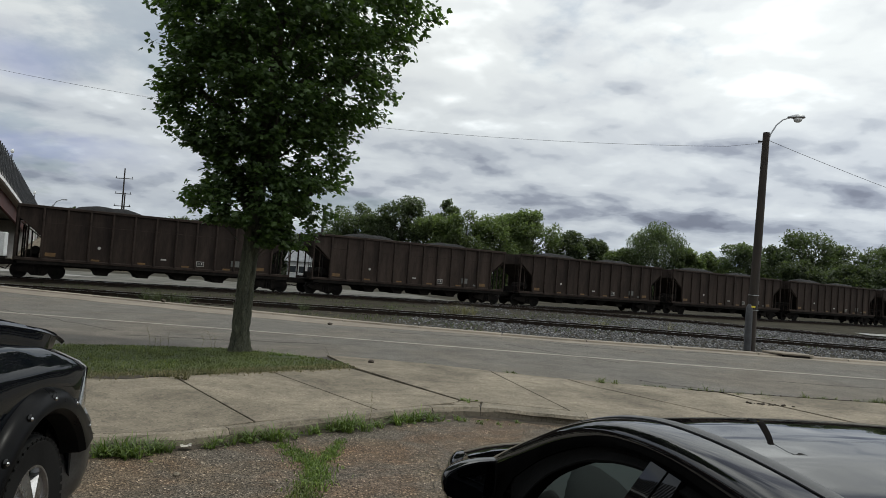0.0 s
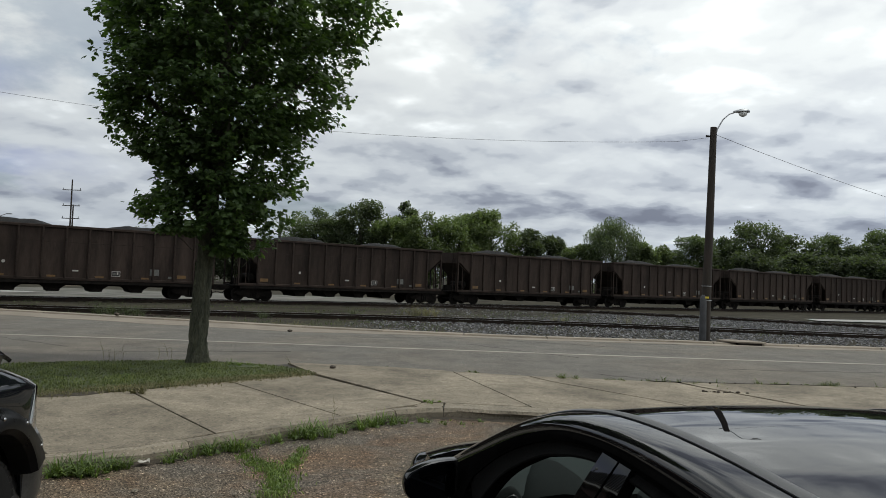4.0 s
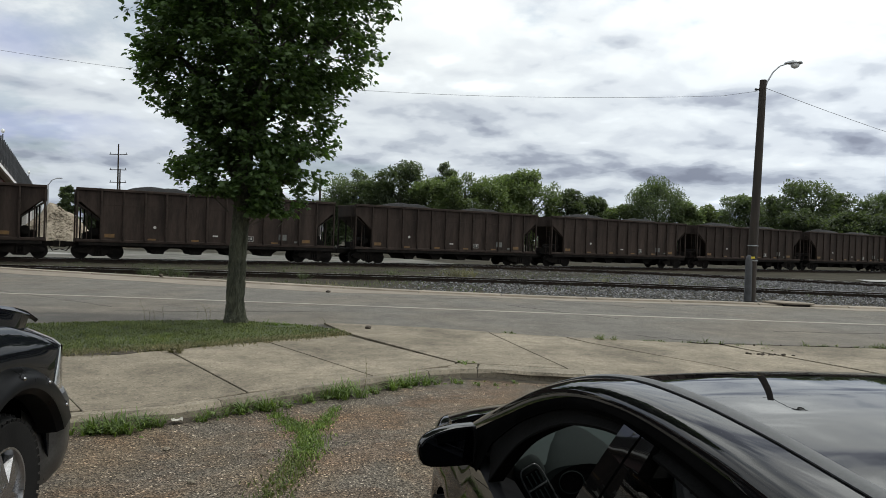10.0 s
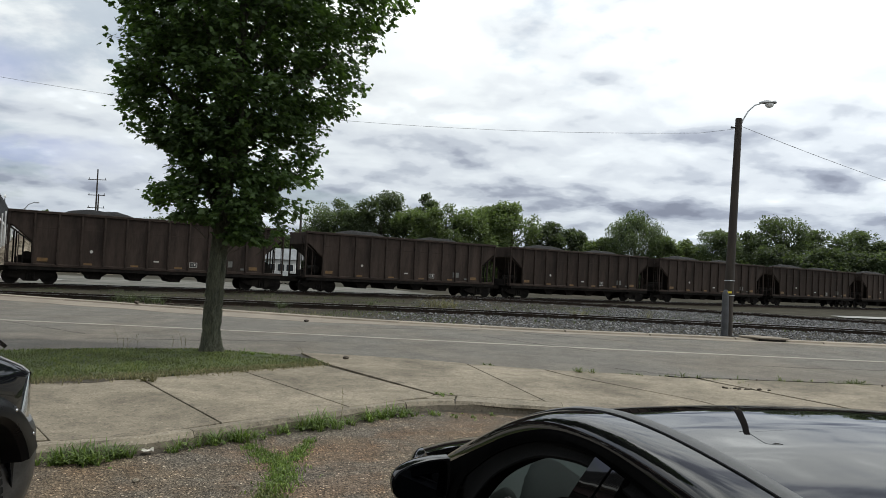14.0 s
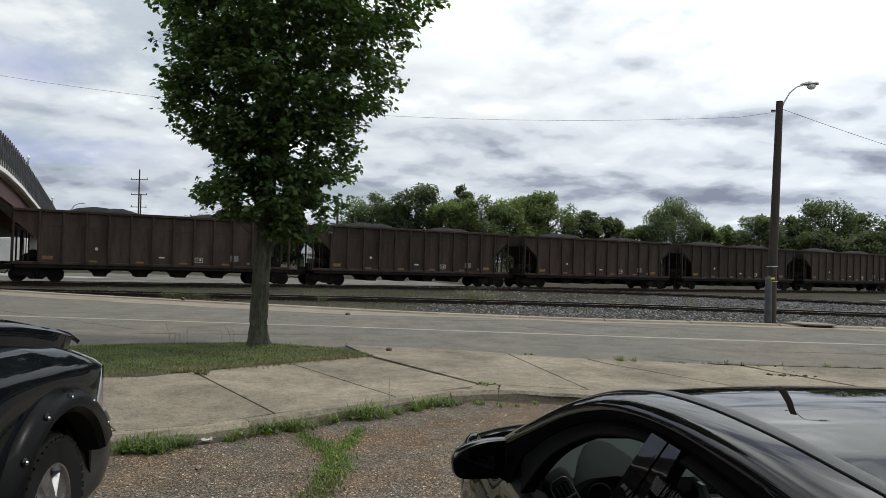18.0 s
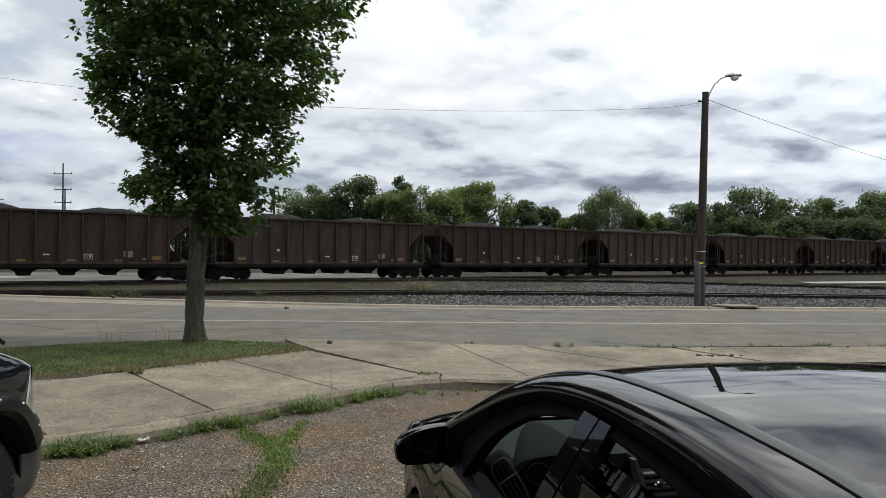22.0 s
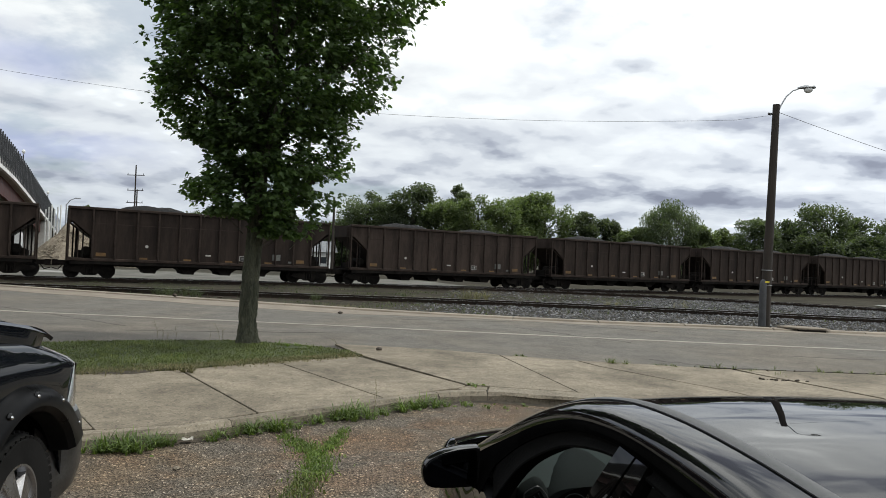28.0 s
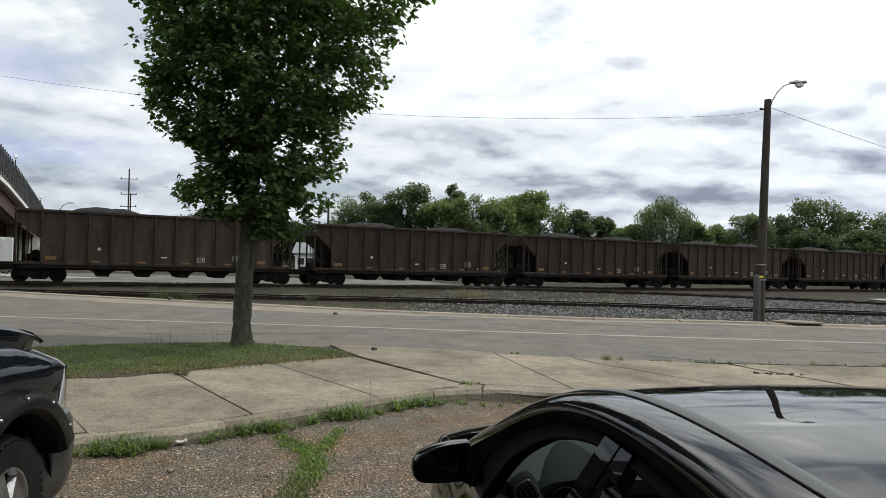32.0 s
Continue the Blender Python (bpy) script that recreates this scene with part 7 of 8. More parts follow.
def build_truck():
    truck = thing("black_pickup_truck", TRUCK, "glossy black pickup truck with bolted wheel-arch flares", "pickup truck")
    for s in (-1, 1):
        # front wing with its arch left open
        bm = bmesh.new()
        grid = []
        for y in np.linspace(-1.05, 0.745, 46):
            crease = float(np.interp(y, [-1.05, -0.36, 0.09, 0.5, 0.745], [1.165, 1.147, 1.123, 1.075, 1.030]))
            crown = float(np.interp(y, [-1.05, 0.02, 0.4, 0.62, 0.745], [1.300, 1.249, 1.205, 1.155, 1.090]))
            low = 0.42
            if abs(y) < 0.55:
                low = max(low, 0.40 + math.sqrt(0.55 ** 2 - y * y))
            xo = 0.952 - 0.034 * max(0.0, (y - 0.2) / 0.54) ** 2
            rise = crown - crease
            col = [(0.660, crown + 0.006), (0.775, crown + 0.002), (0.838, crease + 0.80 * rise), (0.895, crease + 0.46 * rise), (xo - 0.014, crease + 0.020), (xo, crease - 0.016), (xo + 0.004, min(crease - 0.03, 0.5 * (crease + low) - 0.02)), (xo, min(low, crease - 0.05))]
            rake = 0.11 * max(0.0, (y - 0.45) / 0.295) ** 2
            grid.append([bm.verts.new((s * a, y - rake * min(1.0, max(0.0, (1.02 - b) / 0.22)), b)) for a, b in col])
        for a, b in zip(grid, grid[1:]):
            for k in range(7):
                bm.faces.new((a[k], a[k + 1], b[k + 1], b[k]))
        thicken(bm, -0.012, (s, 0, 0.3))
        part("front_wing", bm, M_TRUCKPAINT, truck, smooth=True)
        # wheel-arch flare, with round bolts in dimples
        bm = bmesh.new()
        rings = []
        for a in np.linspace(radians(20), radians(194), 44):
            lobe = 1.0 + 0.20 * max(0.0, math.cos(a)) ** 3
            cy, cz = math.cos(a), math.sin(a)
            ring = []
            for r, x in ((0.505, 0.90), (0.520, 1.000), (0.550, 1.030), (0.598, 1.026), (0.635, 0.998), (0.662, 0.960), (0.662, 0.93), (0.520, 0.91)):
                rr = r * (lobe if r > 0.57 else 1.0 + 0.05 * max(0.0, math.cos(a)) ** 3)
                ring.append((s * x, rr * cy, 0.40 + rr * cz * (0.97 if cz > 0 else 1)))
            rings.append(ring)
        loft(bm, rings)
        flare = part("wheel_arch_flare", bm, M_FLARE, truck, "black bolted wheel-arch flare", smooth=True)
        for deg in (30, 57, 87, 114, 140, 165):
            a = radians(deg)
            r = 0.606 * (1.0 + 0.16 * max(0.0, math.cos(a)) ** 3)
            bm = bmesh.new()
            bmesh.ops.create_uvsphere(bm, u_segments=16, v_segments=8, radius=0.027)
            bmesh.ops.transform(bm, matrix=Matrix.Translation((s * 1.014, r * math.cos(a), 0.40 + 0.97 * r * math.sin(a))) @ Matrix.Diagonal((0.45, 1, 1, 1)), verts=bm.verts[:])
            part("bolt_pocket", bm, M_GLOSSBLACK, flare, smooth="all")
            bm = bmesh.new()
            bmesh.ops.create_uvsphere(bm, u_segments=12, v_segments=8, radius=0.012)
            bmesh.ops.transform(bm, matrix=Matrix.Translation((s * 1.021, r * math.cos(a), 0.40 + 0.97 * r * math.sin(a))), verts=bm.verts[:])
            part("flare_bolt", bm, M_CHROME, flare, smooth="all")
        # inner arch
        bm = bmesh.new()
        rings = [[(s * x, 0.555 * math.cos(a), 0.40 + 0.555 * math.sin(a)) for a in np.linspace(-0.2, math.pi + 0.2, 20)] for x in (0.92, 0.45)]
        loft(bm, rings, closed=False, cap=False)
        part("arch_liner", bm, M_RUBBER, truck, smooth=True)
        wheel(truck, s * 0.815, 0, 0.398, 0.398, 0.238, 0.27, s, 5, 0.62)
        wheel(truck, s * 0.815, -3.55, 0.398, 0.398, 0.238, 0.27, s, 5, 0.2)
        # headlight
        bm = bmesh.new()
        rim_of = ((0.918, 0.742, 1.026, 0.926, 0.640, 0.800), (0.885, 0.842, 1.030, 0.905, 0.790, 0.775), (0.80, 0.925, 1.060, 0.81, 0.900, 0.780), (0.60, 1.000, 1.120, 0.60, 0.985, 0.820))
        loft(bm, [[(s * x0, y0, z0), (s * x1, y1, z1)] for x0, y0, z0, x1, y1, z1 in rim_of], closed=False, cap=False)
        lamp = part("headlight", bm, M_REFLECTOR, truck, "clear wrap-around headlight", smooth=True)
        bm = bmesh.new()
        loft(bm, [[(s * (x0 + 0.008), y0 + 0.008, z0 + 0.002), (s * (x1 + 0.008), y1 + 0.010, z1 - 0.002)] for x0, y0, z0, x1, y1, z1 in rim_of], closed=False, cap=False)
        part("lens", bm, M_LENS, lamp, smooth=True)
        # rear body, doors and bed side
        bm = bmesh.new()
        grid = []
        for y in np.linspace(-1.06, -4.75, 60):
            low = 0.48
            if abs(y + 3.55) < 0.52:
                low = max(low, 0.40 + math.sqrt(0.52 ** 2 - (y + 3.55) ** 2))
            grid.append([bm.verts.new((s * a, y, b)) for a, b in ((0.90, 1.18), (0.94, 1.10), (0.955, 0.9), (0.955, 0.5 * (0.85 + low)), (0.93, low))])
        for a, b in zip(grid, grid[1:]):
            for k in range(4):
                bm.faces.new((a[k], a[k + 1], b[k + 1], b[k]))
        thicken(bm, -0.03, (s, 0, 0))
        part("body_side", bm, M_TRUCKPAINT, truck, smooth=True)
        # cab side: pillars round a window
        bm = bmesh.new()
        for a, b, c, d in (((-1.0, 1.18), (-1.1, 1.18), (-1.62, 1.80), (-1.50, 1.84)), ((-2.0, 1.18), (-2.12, 1.18), (-2.12, 1.84), (-2.0, 1.84)), ((-2.85, 1.18), (-3.0, 1.18), (-2.95, 1.80), (-2.75, 1.84))):
            loft(bm, [[(s * (0.90 if z < 1.3 else 0.74), y, z) for y, z in (a, b, c, d)], [(s * (0.85 if z < 1.3 else 0.69), y, z) for y, z in (a, b, c, d)]])
        part("cab_pillar", bm, M_TRUCKPAINT, truck)
        bm = bmesh.new()
        loft(bm, [[(s * 0.88, -1.1, 1.18), (s * 0.88, -2.9, 1.18)], [(s * 0.73, -1.6, 1.82), (s * 0.73, -2.8, 1.82)]], closed=False, cap=False)
        part("side_window", bm, M_GLASS, truck)
    # bonnet with a raised middle and a rolled front lip
    bm = bmesh.new()
    rows = []
    for y in np.linspace(-1.08, 1.13, 34):
        t = (y + 1.08) / 2.21
        z = float(np.interp(y, [-1.08, 0.0, 0.27, 0.59, 0.89, 1.05, 1.11, 1.13], [1.485, 1.428, 1.401, 1.351, 1.296, 1.256, 1.236, 1.222]))
        row = []
        for u in np.linspace(-1, 1, 27):
            au = abs(u)
            fall = min(1, max(0, (au - 0.62) / 0.22))
            front = max(0.0, (t - 0.8) / 0.2)
            row.append(bm.verts.new(((0.665 - 0.02 * t) * u, y - 0.03 * u * u * front, z - (0.030 - 0.016 * front) * fall * fall * (3 - 2 * fall) - 0.035 * max(0, (au - 0.90) / 0.10) ** 2 - 0.012 * u * u)))
        rows.append(row)
    for a, b in zip(rows, rows[1:]):
        for k in range(26):
            bm.faces.new((a[k], a[k + 1], b[k + 1], b[k]))
    thicken(bm, -0.025, (0, 0, 1))
    bonnet = part("bonnet", bm, M_TRUCKPAINT, truck, smooth=True)
    for s in (-1, 1):
        # turned-down bonnet edge, and the panel between wing, bonnet and lamp
        bm = bmesh.new()
        top, low = [], []
        for y in np.linspace(-1.05, 0.985, 32):
            t = (y + 1.08) / 2.21
            z = float(np.interp(y, [-1.08, 0.0, 0.27, 0.59, 0.89, 1.05, 1.11, 1.13], [1.485, 1.428, 1.401, 1.351, 1.296, 1.256, 1.236, 1.222]))
            crown = float(np.interp(y, [-1.05, 0.02, 0.4, 0.62, 0.745, 1.0, 1.1], [1.300, 1.249, 1.205, 1.155, 1.094, 1.118, 1.10]))
            top.append(Vector((s * (0.662 - 0.02 * t), y - 0.03 * max(0.0, (t - 0.8) / 0.2), z - 0.066)))
            low.append(Vector((s * float(np.interp(y, [-1, 0.745, 1.0, 1.1], [0.655, 0.655, 0.602, 0.595])), y, min(crown - 0.012, z - 0.10))))
        strip(bm, top, low, 0.004, 3, (s, 0, 0))
        part("bonnet_flange", bm, M_TRUCKPAINT, bonnet, smooth=True)
        bm = bmesh.new()
        wing_end = [Vector((s * x, 0.742, z)) for x, z in ((0.660, 1.096), (0.775, 1.088), (0.838, 1.076), (0.895, 1.055), (0.906, 1.030))]
        lamp_top = [Vector((s * x, y, z)) for x, y, z in ((0.60, 0.998, 1.118), (0.70, 0.962, 1.088), (0.80, 0.923, 1.060), (0.885, 0.842, 1.031), (0.914, 0.750, 1.026))]
        strip(bm, wing_end, lamp_top, 0.006, 4, (0, 0, 1))
        part("lamp_panel", bm, M_TRUCKPAINT, truck, smooth=True)
    bm = bmesh.new()
    quad_box(bm, 0, 1.00, 0.93, 1.18, 0.10, 0.34)
    grille = part("grille", bm, M_RUBBER, truck)
    for z in (0.80, 0.93, 1.06):
        part("grille_bar", soft_box(1.2, 0.05, 0.05, 0.012, 1, at=(0, 1.065, z)), M_CHROME, grille)
    part("grille_bar", soft_box(0.07, 0.05, 0.30, 0.012, 1, at=(0, 1.065, 0.93)), M_CHROME, grille)
    bm = bmesh.new()
    rings = []
    for x, y in ((-0.945, 0.59), (-0.962, 0.67), (-0.952, 0.77), (-0.88, 0.93), (-0.70, 1.06), (0, 1.13), (0.70, 1.06), (0.88, 0.93), (0.952, 0.77), (0.962, 0.67), (0.945, 0.59)):
        d = Vector((x * 0.16, 0.16)).normalized() * 0.05
        rings.append([(x * 0.99, y, 0.76), (x + d.x * 0.3, y + d.y * 0.4, 0.71), (x + d.x * 0.5, y + d.y * 0.6, 0.58), (x + d.x * 0.3, y + d.y * 0.4, 0.42), (x * 0.985, y - 0.02, 0.31), (x * 0.95, y - 0.09, 0.26), (x * 0.88, y - 0.16, 0.26), (x * 0.88, y - 0.14, 0.76)])
    loft(bm, rings)
    part("front_bumper", bm, M_BUMPER, truck, "dusty grey steel bumper", smooth=True)
    part("cab_roof", soft_box(1.50, 1.40, 0.08, 0.03, 2, at=(0, -2.2, 1.86)), M_TRUCKPAINT, truck, smooth=True)
    bm = bmesh.new()
    loft(bm, [[(-0.78, -1.02, 1.24), (0.78, -1.02, 1.24)], [(-0.70, -1.56, 1.84), (0.70, -1.56, 1.84)]], closed=False, cap=False)
    part("windscreen", bm, M_GLASS, truck)
    part("cab_floor", soft_box(1.7, 2.0, 0.06, 0.02, 1, at=(0, -2.0, 0.55)), M_TRIM, truck)
    part("cab_seat", soft_box(1.5, 0.7, 0.9, 0.08, 2, at=(0, -2.3, 0.95)), M_SEAT, truck)
    part("cargo_bed", soft_box(1.7, 1.75, 0.06, 0.02, 1, at=(0, -3.9, 0.72)), M_TRIM, truck)
    part("bed_front", soft_box(1.8, 0.06, 0.56, 0.02, 1, at=(0, -3.02, 0.92)), M_TRUCKPAINT, truck)
    part("tailgate", soft_box(1.8, 0.06, 0.56, 0.02, 1, at=(0, -4.76, 0.90)), M_TRUCKPAINT, truck)
    part("chassis", soft_box(1.0, 5.4, 0.2, 0.03, 1, at=(0, -1.9, 0.5)), M_IRON, truck)


build_truck()


# ---- lamp pole and wires ----
M_LAMPGLASS = plain("lamp_bowl", (0.62, 0.63, 0.62), 0.25)
M_YTAG = plain("yellow_tag", (0.62, 0.50, 0.04), 0.6)


def build_street_lamp():
    lamp = thing("street_lamp", pose(8.50, 22.95, 0.06), "leaning wooden street lamp pole with a curved metal arm", "street lamp")
    bm = bmesh.new()
    tube(bm, [(0, 0, -0.3), (0.02, 0, 1.2), (0.08, 0, 3.4), (0.165, 0, 6.98)], [0.165, 0.150, 0.130, 0.105], 14)
    part("pole", bm, M_POLE, lamp, "dark weathered wooden pole", smooth=True)
    bm = bmesh.new()
    tube(bm, [(0.22, 0, 6.72), (0.30, 0, 6.95), (0.46, 0, 7.24), (0.66, 0, 7.43), (0.86, 0, 7.50)], [0.024, 0.024, 0.022, 0.020, 0.020], 8)
    part("arm", bm, M_GALV, lamp, "thin curved galvanised arm", smooth=True)
    bm = bmesh.new()
    rings = []
    for x, w, h, z in ((0.80, 0.035, 0.035, 7.51), (0.90, 0.08, 0.06, 7.52), (1.02, 0.13, 0.09, 7.525), (1.16, 0.15, 0.10, 7.53), (1.28, 0.11, 0.08, 7.53), (1.34, 0.04, 0.04, 7.53)):
        rings.append([(x, w * math.cos(a), z + h * (1.0 if math.sin(a) > 0 else 0.45) * math.sin(a)) for a in (2 * math.pi * k / 14 for k in range(14))])
    loft(bm, rings)
    head = part("lamp_head", bm, M_GALV, lamp, "grey cobra-head luminaire", smooth=True)
    bm = bmesh.new()
    bmesh.ops.create_uvsphere(bm, u_segments=14, v_segments=8, radius=0.13)
    bmesh.ops.transform(bm, matrix=Matrix.Translation((1.12, 0, 7.47)) @ Matrix.Diagonal((1.05, 0.9, 0.85, 1)), verts=bm.verts[:])
    part("bowl", bm, M_LAMPGLASS, head, smooth="all")
    # cable guard along the pole's foot, with a yellow tag and strapping
    bm = bmesh.new()
    rings = []
    for z, w in ((0.0, 0.125), (0.5, 0.12), (1.1, 0.115), (1.32, 0.11), (1.42, 0.08), (1.46, 0.03)):
        rings.append([(-0.11 + w * math.cos(a) * 0.9, -0.10 + w * math.sin(a), z) for a in (2 * math.pi * k / 12 for k in range(12))])
    loft(bm, rings)
    part("cable_guard", bm, M_GUARD, lamp, "grey metal cable guard with a domed top", smooth=True)
    bm = bmesh.new()
    quad_box(bm, -0.02, -0.19, 1.38, 0.12, 0.012, 0.06)
    part("tag", bm, M_YTAG, lamp, "small yellow tag")
    bm = bmesh.new()
    tube(bm, [(0.03 + 0.158 * math.cos(a), 0.150 * math.sin(a), 1.75) for a in np.linspace(0, 6.283, 15)], 0.010, 5, cap=False)
    part("strap", bm, M_GALV, lamp)
    bm = bmesh.new()
    tube(bm, [(0.03 + 0.160 * math.cos(a), 0.160 * math.sin(a), 1.28) for a in np.linspace(0, 6.283, 15)], 0.009, 5, cap=False)
    part("strap", bm, M_GALV, lamp)
    bm = bmesh.new()
    tube(bm, [(0.05, 0, 6.68), (-0.08, -0.02, 6.68)], [0.025, 0.04], 8)
    part("insulator", bm, M_WIRE, lamp)


def wire(name, pts, r, label):
    bm = bmesh.new()
    tube(bm, pts, r, 5)
    solid(name, bm, M_WIRE, label, "cable")


build_street_lamp()
wire("overhead_wire", [(x, 22.9 - 0.01 * (8.5 - x), 6.36 + 0.0040 * (x - 1.2) ** 2 + (0.11 if x == 8.5 else 0)) for x in np.linspace(8.5, -34, 40)], 0.0048, "thin sagging overhead wire")
wire("service_wire", [(8.68 + 41.4 * k, 22.9 + 32.1 * k, 6.80 - 4 * 0.95 * k * (1 - k)) for k in np.linspace(0, 1, 30)], 0.0075, "thin black wire running off along the tracks")
far_pole = thing("utility_pole", pose(50.1, 55.0, -0.6), "plain wooden utility pole beyond the tracks", "utility pole")
bm = bmesh.new()
tube(bm, [(0, 0, -0.2), (0, 0, 7.6)], [0.15, 0.10], 10)
part("pole", bm, M_POLE, far_pole)


# storm inlet slab by the lamp's foot
def build_inlet():
    inlet = thing("storm_inlet", pose(9.1, 21.46, 0.0), "flat concrete storm inlet slab with its mouth's shade painted as a dark block", "storm drain")
    bm = bmesh.new()
    slab(bm, [(-0.66, 0.34), (-0.24, -0.17), (0.52, -0.20), (0.68, -0.10), (0.50, 0.48), (-0.15, 0.72)], 0.124, 0.166, 0.008)
    part("cover_slab", bm, M_FARKERB, inlet)
    # no opening here: a solid dark block paints the shade inside the mouth
    bm = bmesh.new()
    slab(bm, [(-0.22, -0.185), (0.50, -0.215), (0.52, 0.1), (-0.20, 0.2)], 0.045, 0.122)
    part("mouth", bm, M_IRON, inlet)


build_inlet()


# small litter on the paving
def pebble(name, x, y, z, r, material, label, category, seed):
    rnd = random.Random(seed)
    bm = bmesh.new()
    bmesh.ops.create_icosphere(bm, subdivisions=2, radius=r)
    for v in bm.verts:
        v.co *= 1 + rnd.uniform(-0.22, 0.22)
        v.co.z *= 0.6
    solid(name, bm, material, label, category, at=pose(x, y, z + 0.4 * r), smooth=True)


M_PAPER = surface("dirty_paper", (0.36, 0.34, 0.30), (0.52, 0.49, 0.44), 9.0, 60.0, 0.9)
M_CLOD = surface("dark_clod", (0.030, 0.024, 0.018), (0.07, 0.055, 0.04), 20.0, 90.0, 0.95)
bm = bmesh.new()
bmesh.ops.create_grid(bm, x_segments=6, y_segments=5, size=0.5)
for v in bm.verts:
    v.co = Vector((v.co.x * 0.10, v.co.y * 0.06, 0.02 + 0.03 * noise.noise((v.co.x * 3, v.co.y * 3, 1))))
bmesh.ops.solidify(bm, geom=bm.faces[:], thickness=0.003)
solid("crumpled_paper", bm, M_PAPER, "crumpled white scrap of paper in the gutter", "litter", at=pose(-2.66, 6.36, 0.02, 0, 0, 20))
pebble("dark_clod", -1.93, 12.40, 0.13, 0.055, M_CLOD, "small dark clod lying on the concrete", "clod", 1)
pebble("dark_clod", -11.2, 24.0, 0.14, 0.085, M_CLOD, "dark clump of debris at the far kerb", "clod", 2)
pebble("dark_clod", -4.5, 20.6, 0.06, 0.07, M_CLOD, "small dark clod lying on the road", "clod", 3)
rc = random.Random(71)
for k in range(16):
    pebble("asphalt_crumb", 4.38 + rc.gauss(0, 0.17), 11.14 + rc.gauss(0, 0.035), 0.128, rc.uniform(0.010, 0.034), M_CLOD, "crumb of broken asphalt on the sidewalk", "debris", 10 + k)
for k, (x, y) in enumerate(((0.28, 8.72), (-2.25, 7.10), (-3.2, 6.02), (-1.6, 5.6), (-1.9, 4.9), (0.1, 7.2), (-0.4, 6.3), (-2.4, 5.6))):
    pebble("loose_stone", x, y, 0.0, 0.022 + 0.004 * (k % 3), M_KERB, "small loose stone on the asphalt", "stone", 30 + k)


# ---- the road bridge over the yard ----
M_BRIDGECONC = surface("bridge_concrete", (0.36, 0.34, 0.31), (0.52, 0.50, 0.47), 0.6, 8.0, 0.9, bump=0.2, dist=0.01)
M_GIRDER = surface("dark_red_girder_paint", (0.07, 0.020, 0.014), (0.13, 0.036, 0.024), 0.8, 10.0, 0.6)
M_FENCE = surface("dark_fence_steel", (0.022, 0.023, 0.026), (0.05, 0.052, 0.056), 2.0, 30.0, 0.6)
M_MESH = clear_glass("fence_mesh", (0.42, 0.42, 0.44))
M_WHITE = surface("white_paint", (0.62, 0.62, 0.60), (0.78, 0.78, 0.76), 1.5, 20.0, 0.6)
M_HOUSE = surface("pale_siding", (0.46, 0.47, 0.47), (0.60, 0.61, 0.61), 0.8, 12.0, 0.8)
M_BRICK = surface("tan_brick", (0.26, 0.17, 0.12), (0.36, 0.26, 0.19), 2.0, 14.0, 0.9)
M_ROOF = surface("brown_shingle", (0.10, 0.065, 0.05), (0.17, 0.12, 0.095), 1.5, 14.0, 0.9)
M_GREYROOF = surface("grey_shingle", (0.13, 0.14, 0.15), (0.22, 0.23, 0.24), 1.5, 14.0, 0.9)
M_PILE = surface("broken_tan_stone", (0.15, 0.125, 0.092), (0.33, 0.285, 0.22), 3.0, 14.0, 0.95, bump=0.8, dist=0.05)
M_DARKGLASS = plain("dark_window", (0.03, 0.035, 0.04), 0.15)

BR_O, BR_D = Vector((-36.0, 45.0)), Vector((-28.0, 50.0)).normalized()
BR_N = Vector((-BR_D.y, BR_D.x))


def deck(s):
    """Height of the deck's lower edge along the bridge."""
    return float(np.interp(s, [-45, -30, -15, 0, 6, 13, 22.5, 35, 54, 75, 95], [6.2, 7.3, 7.95, 8.15, 8.22, 8.2, 7.8, 6.85, 5.3, 3.3, 1.4]))


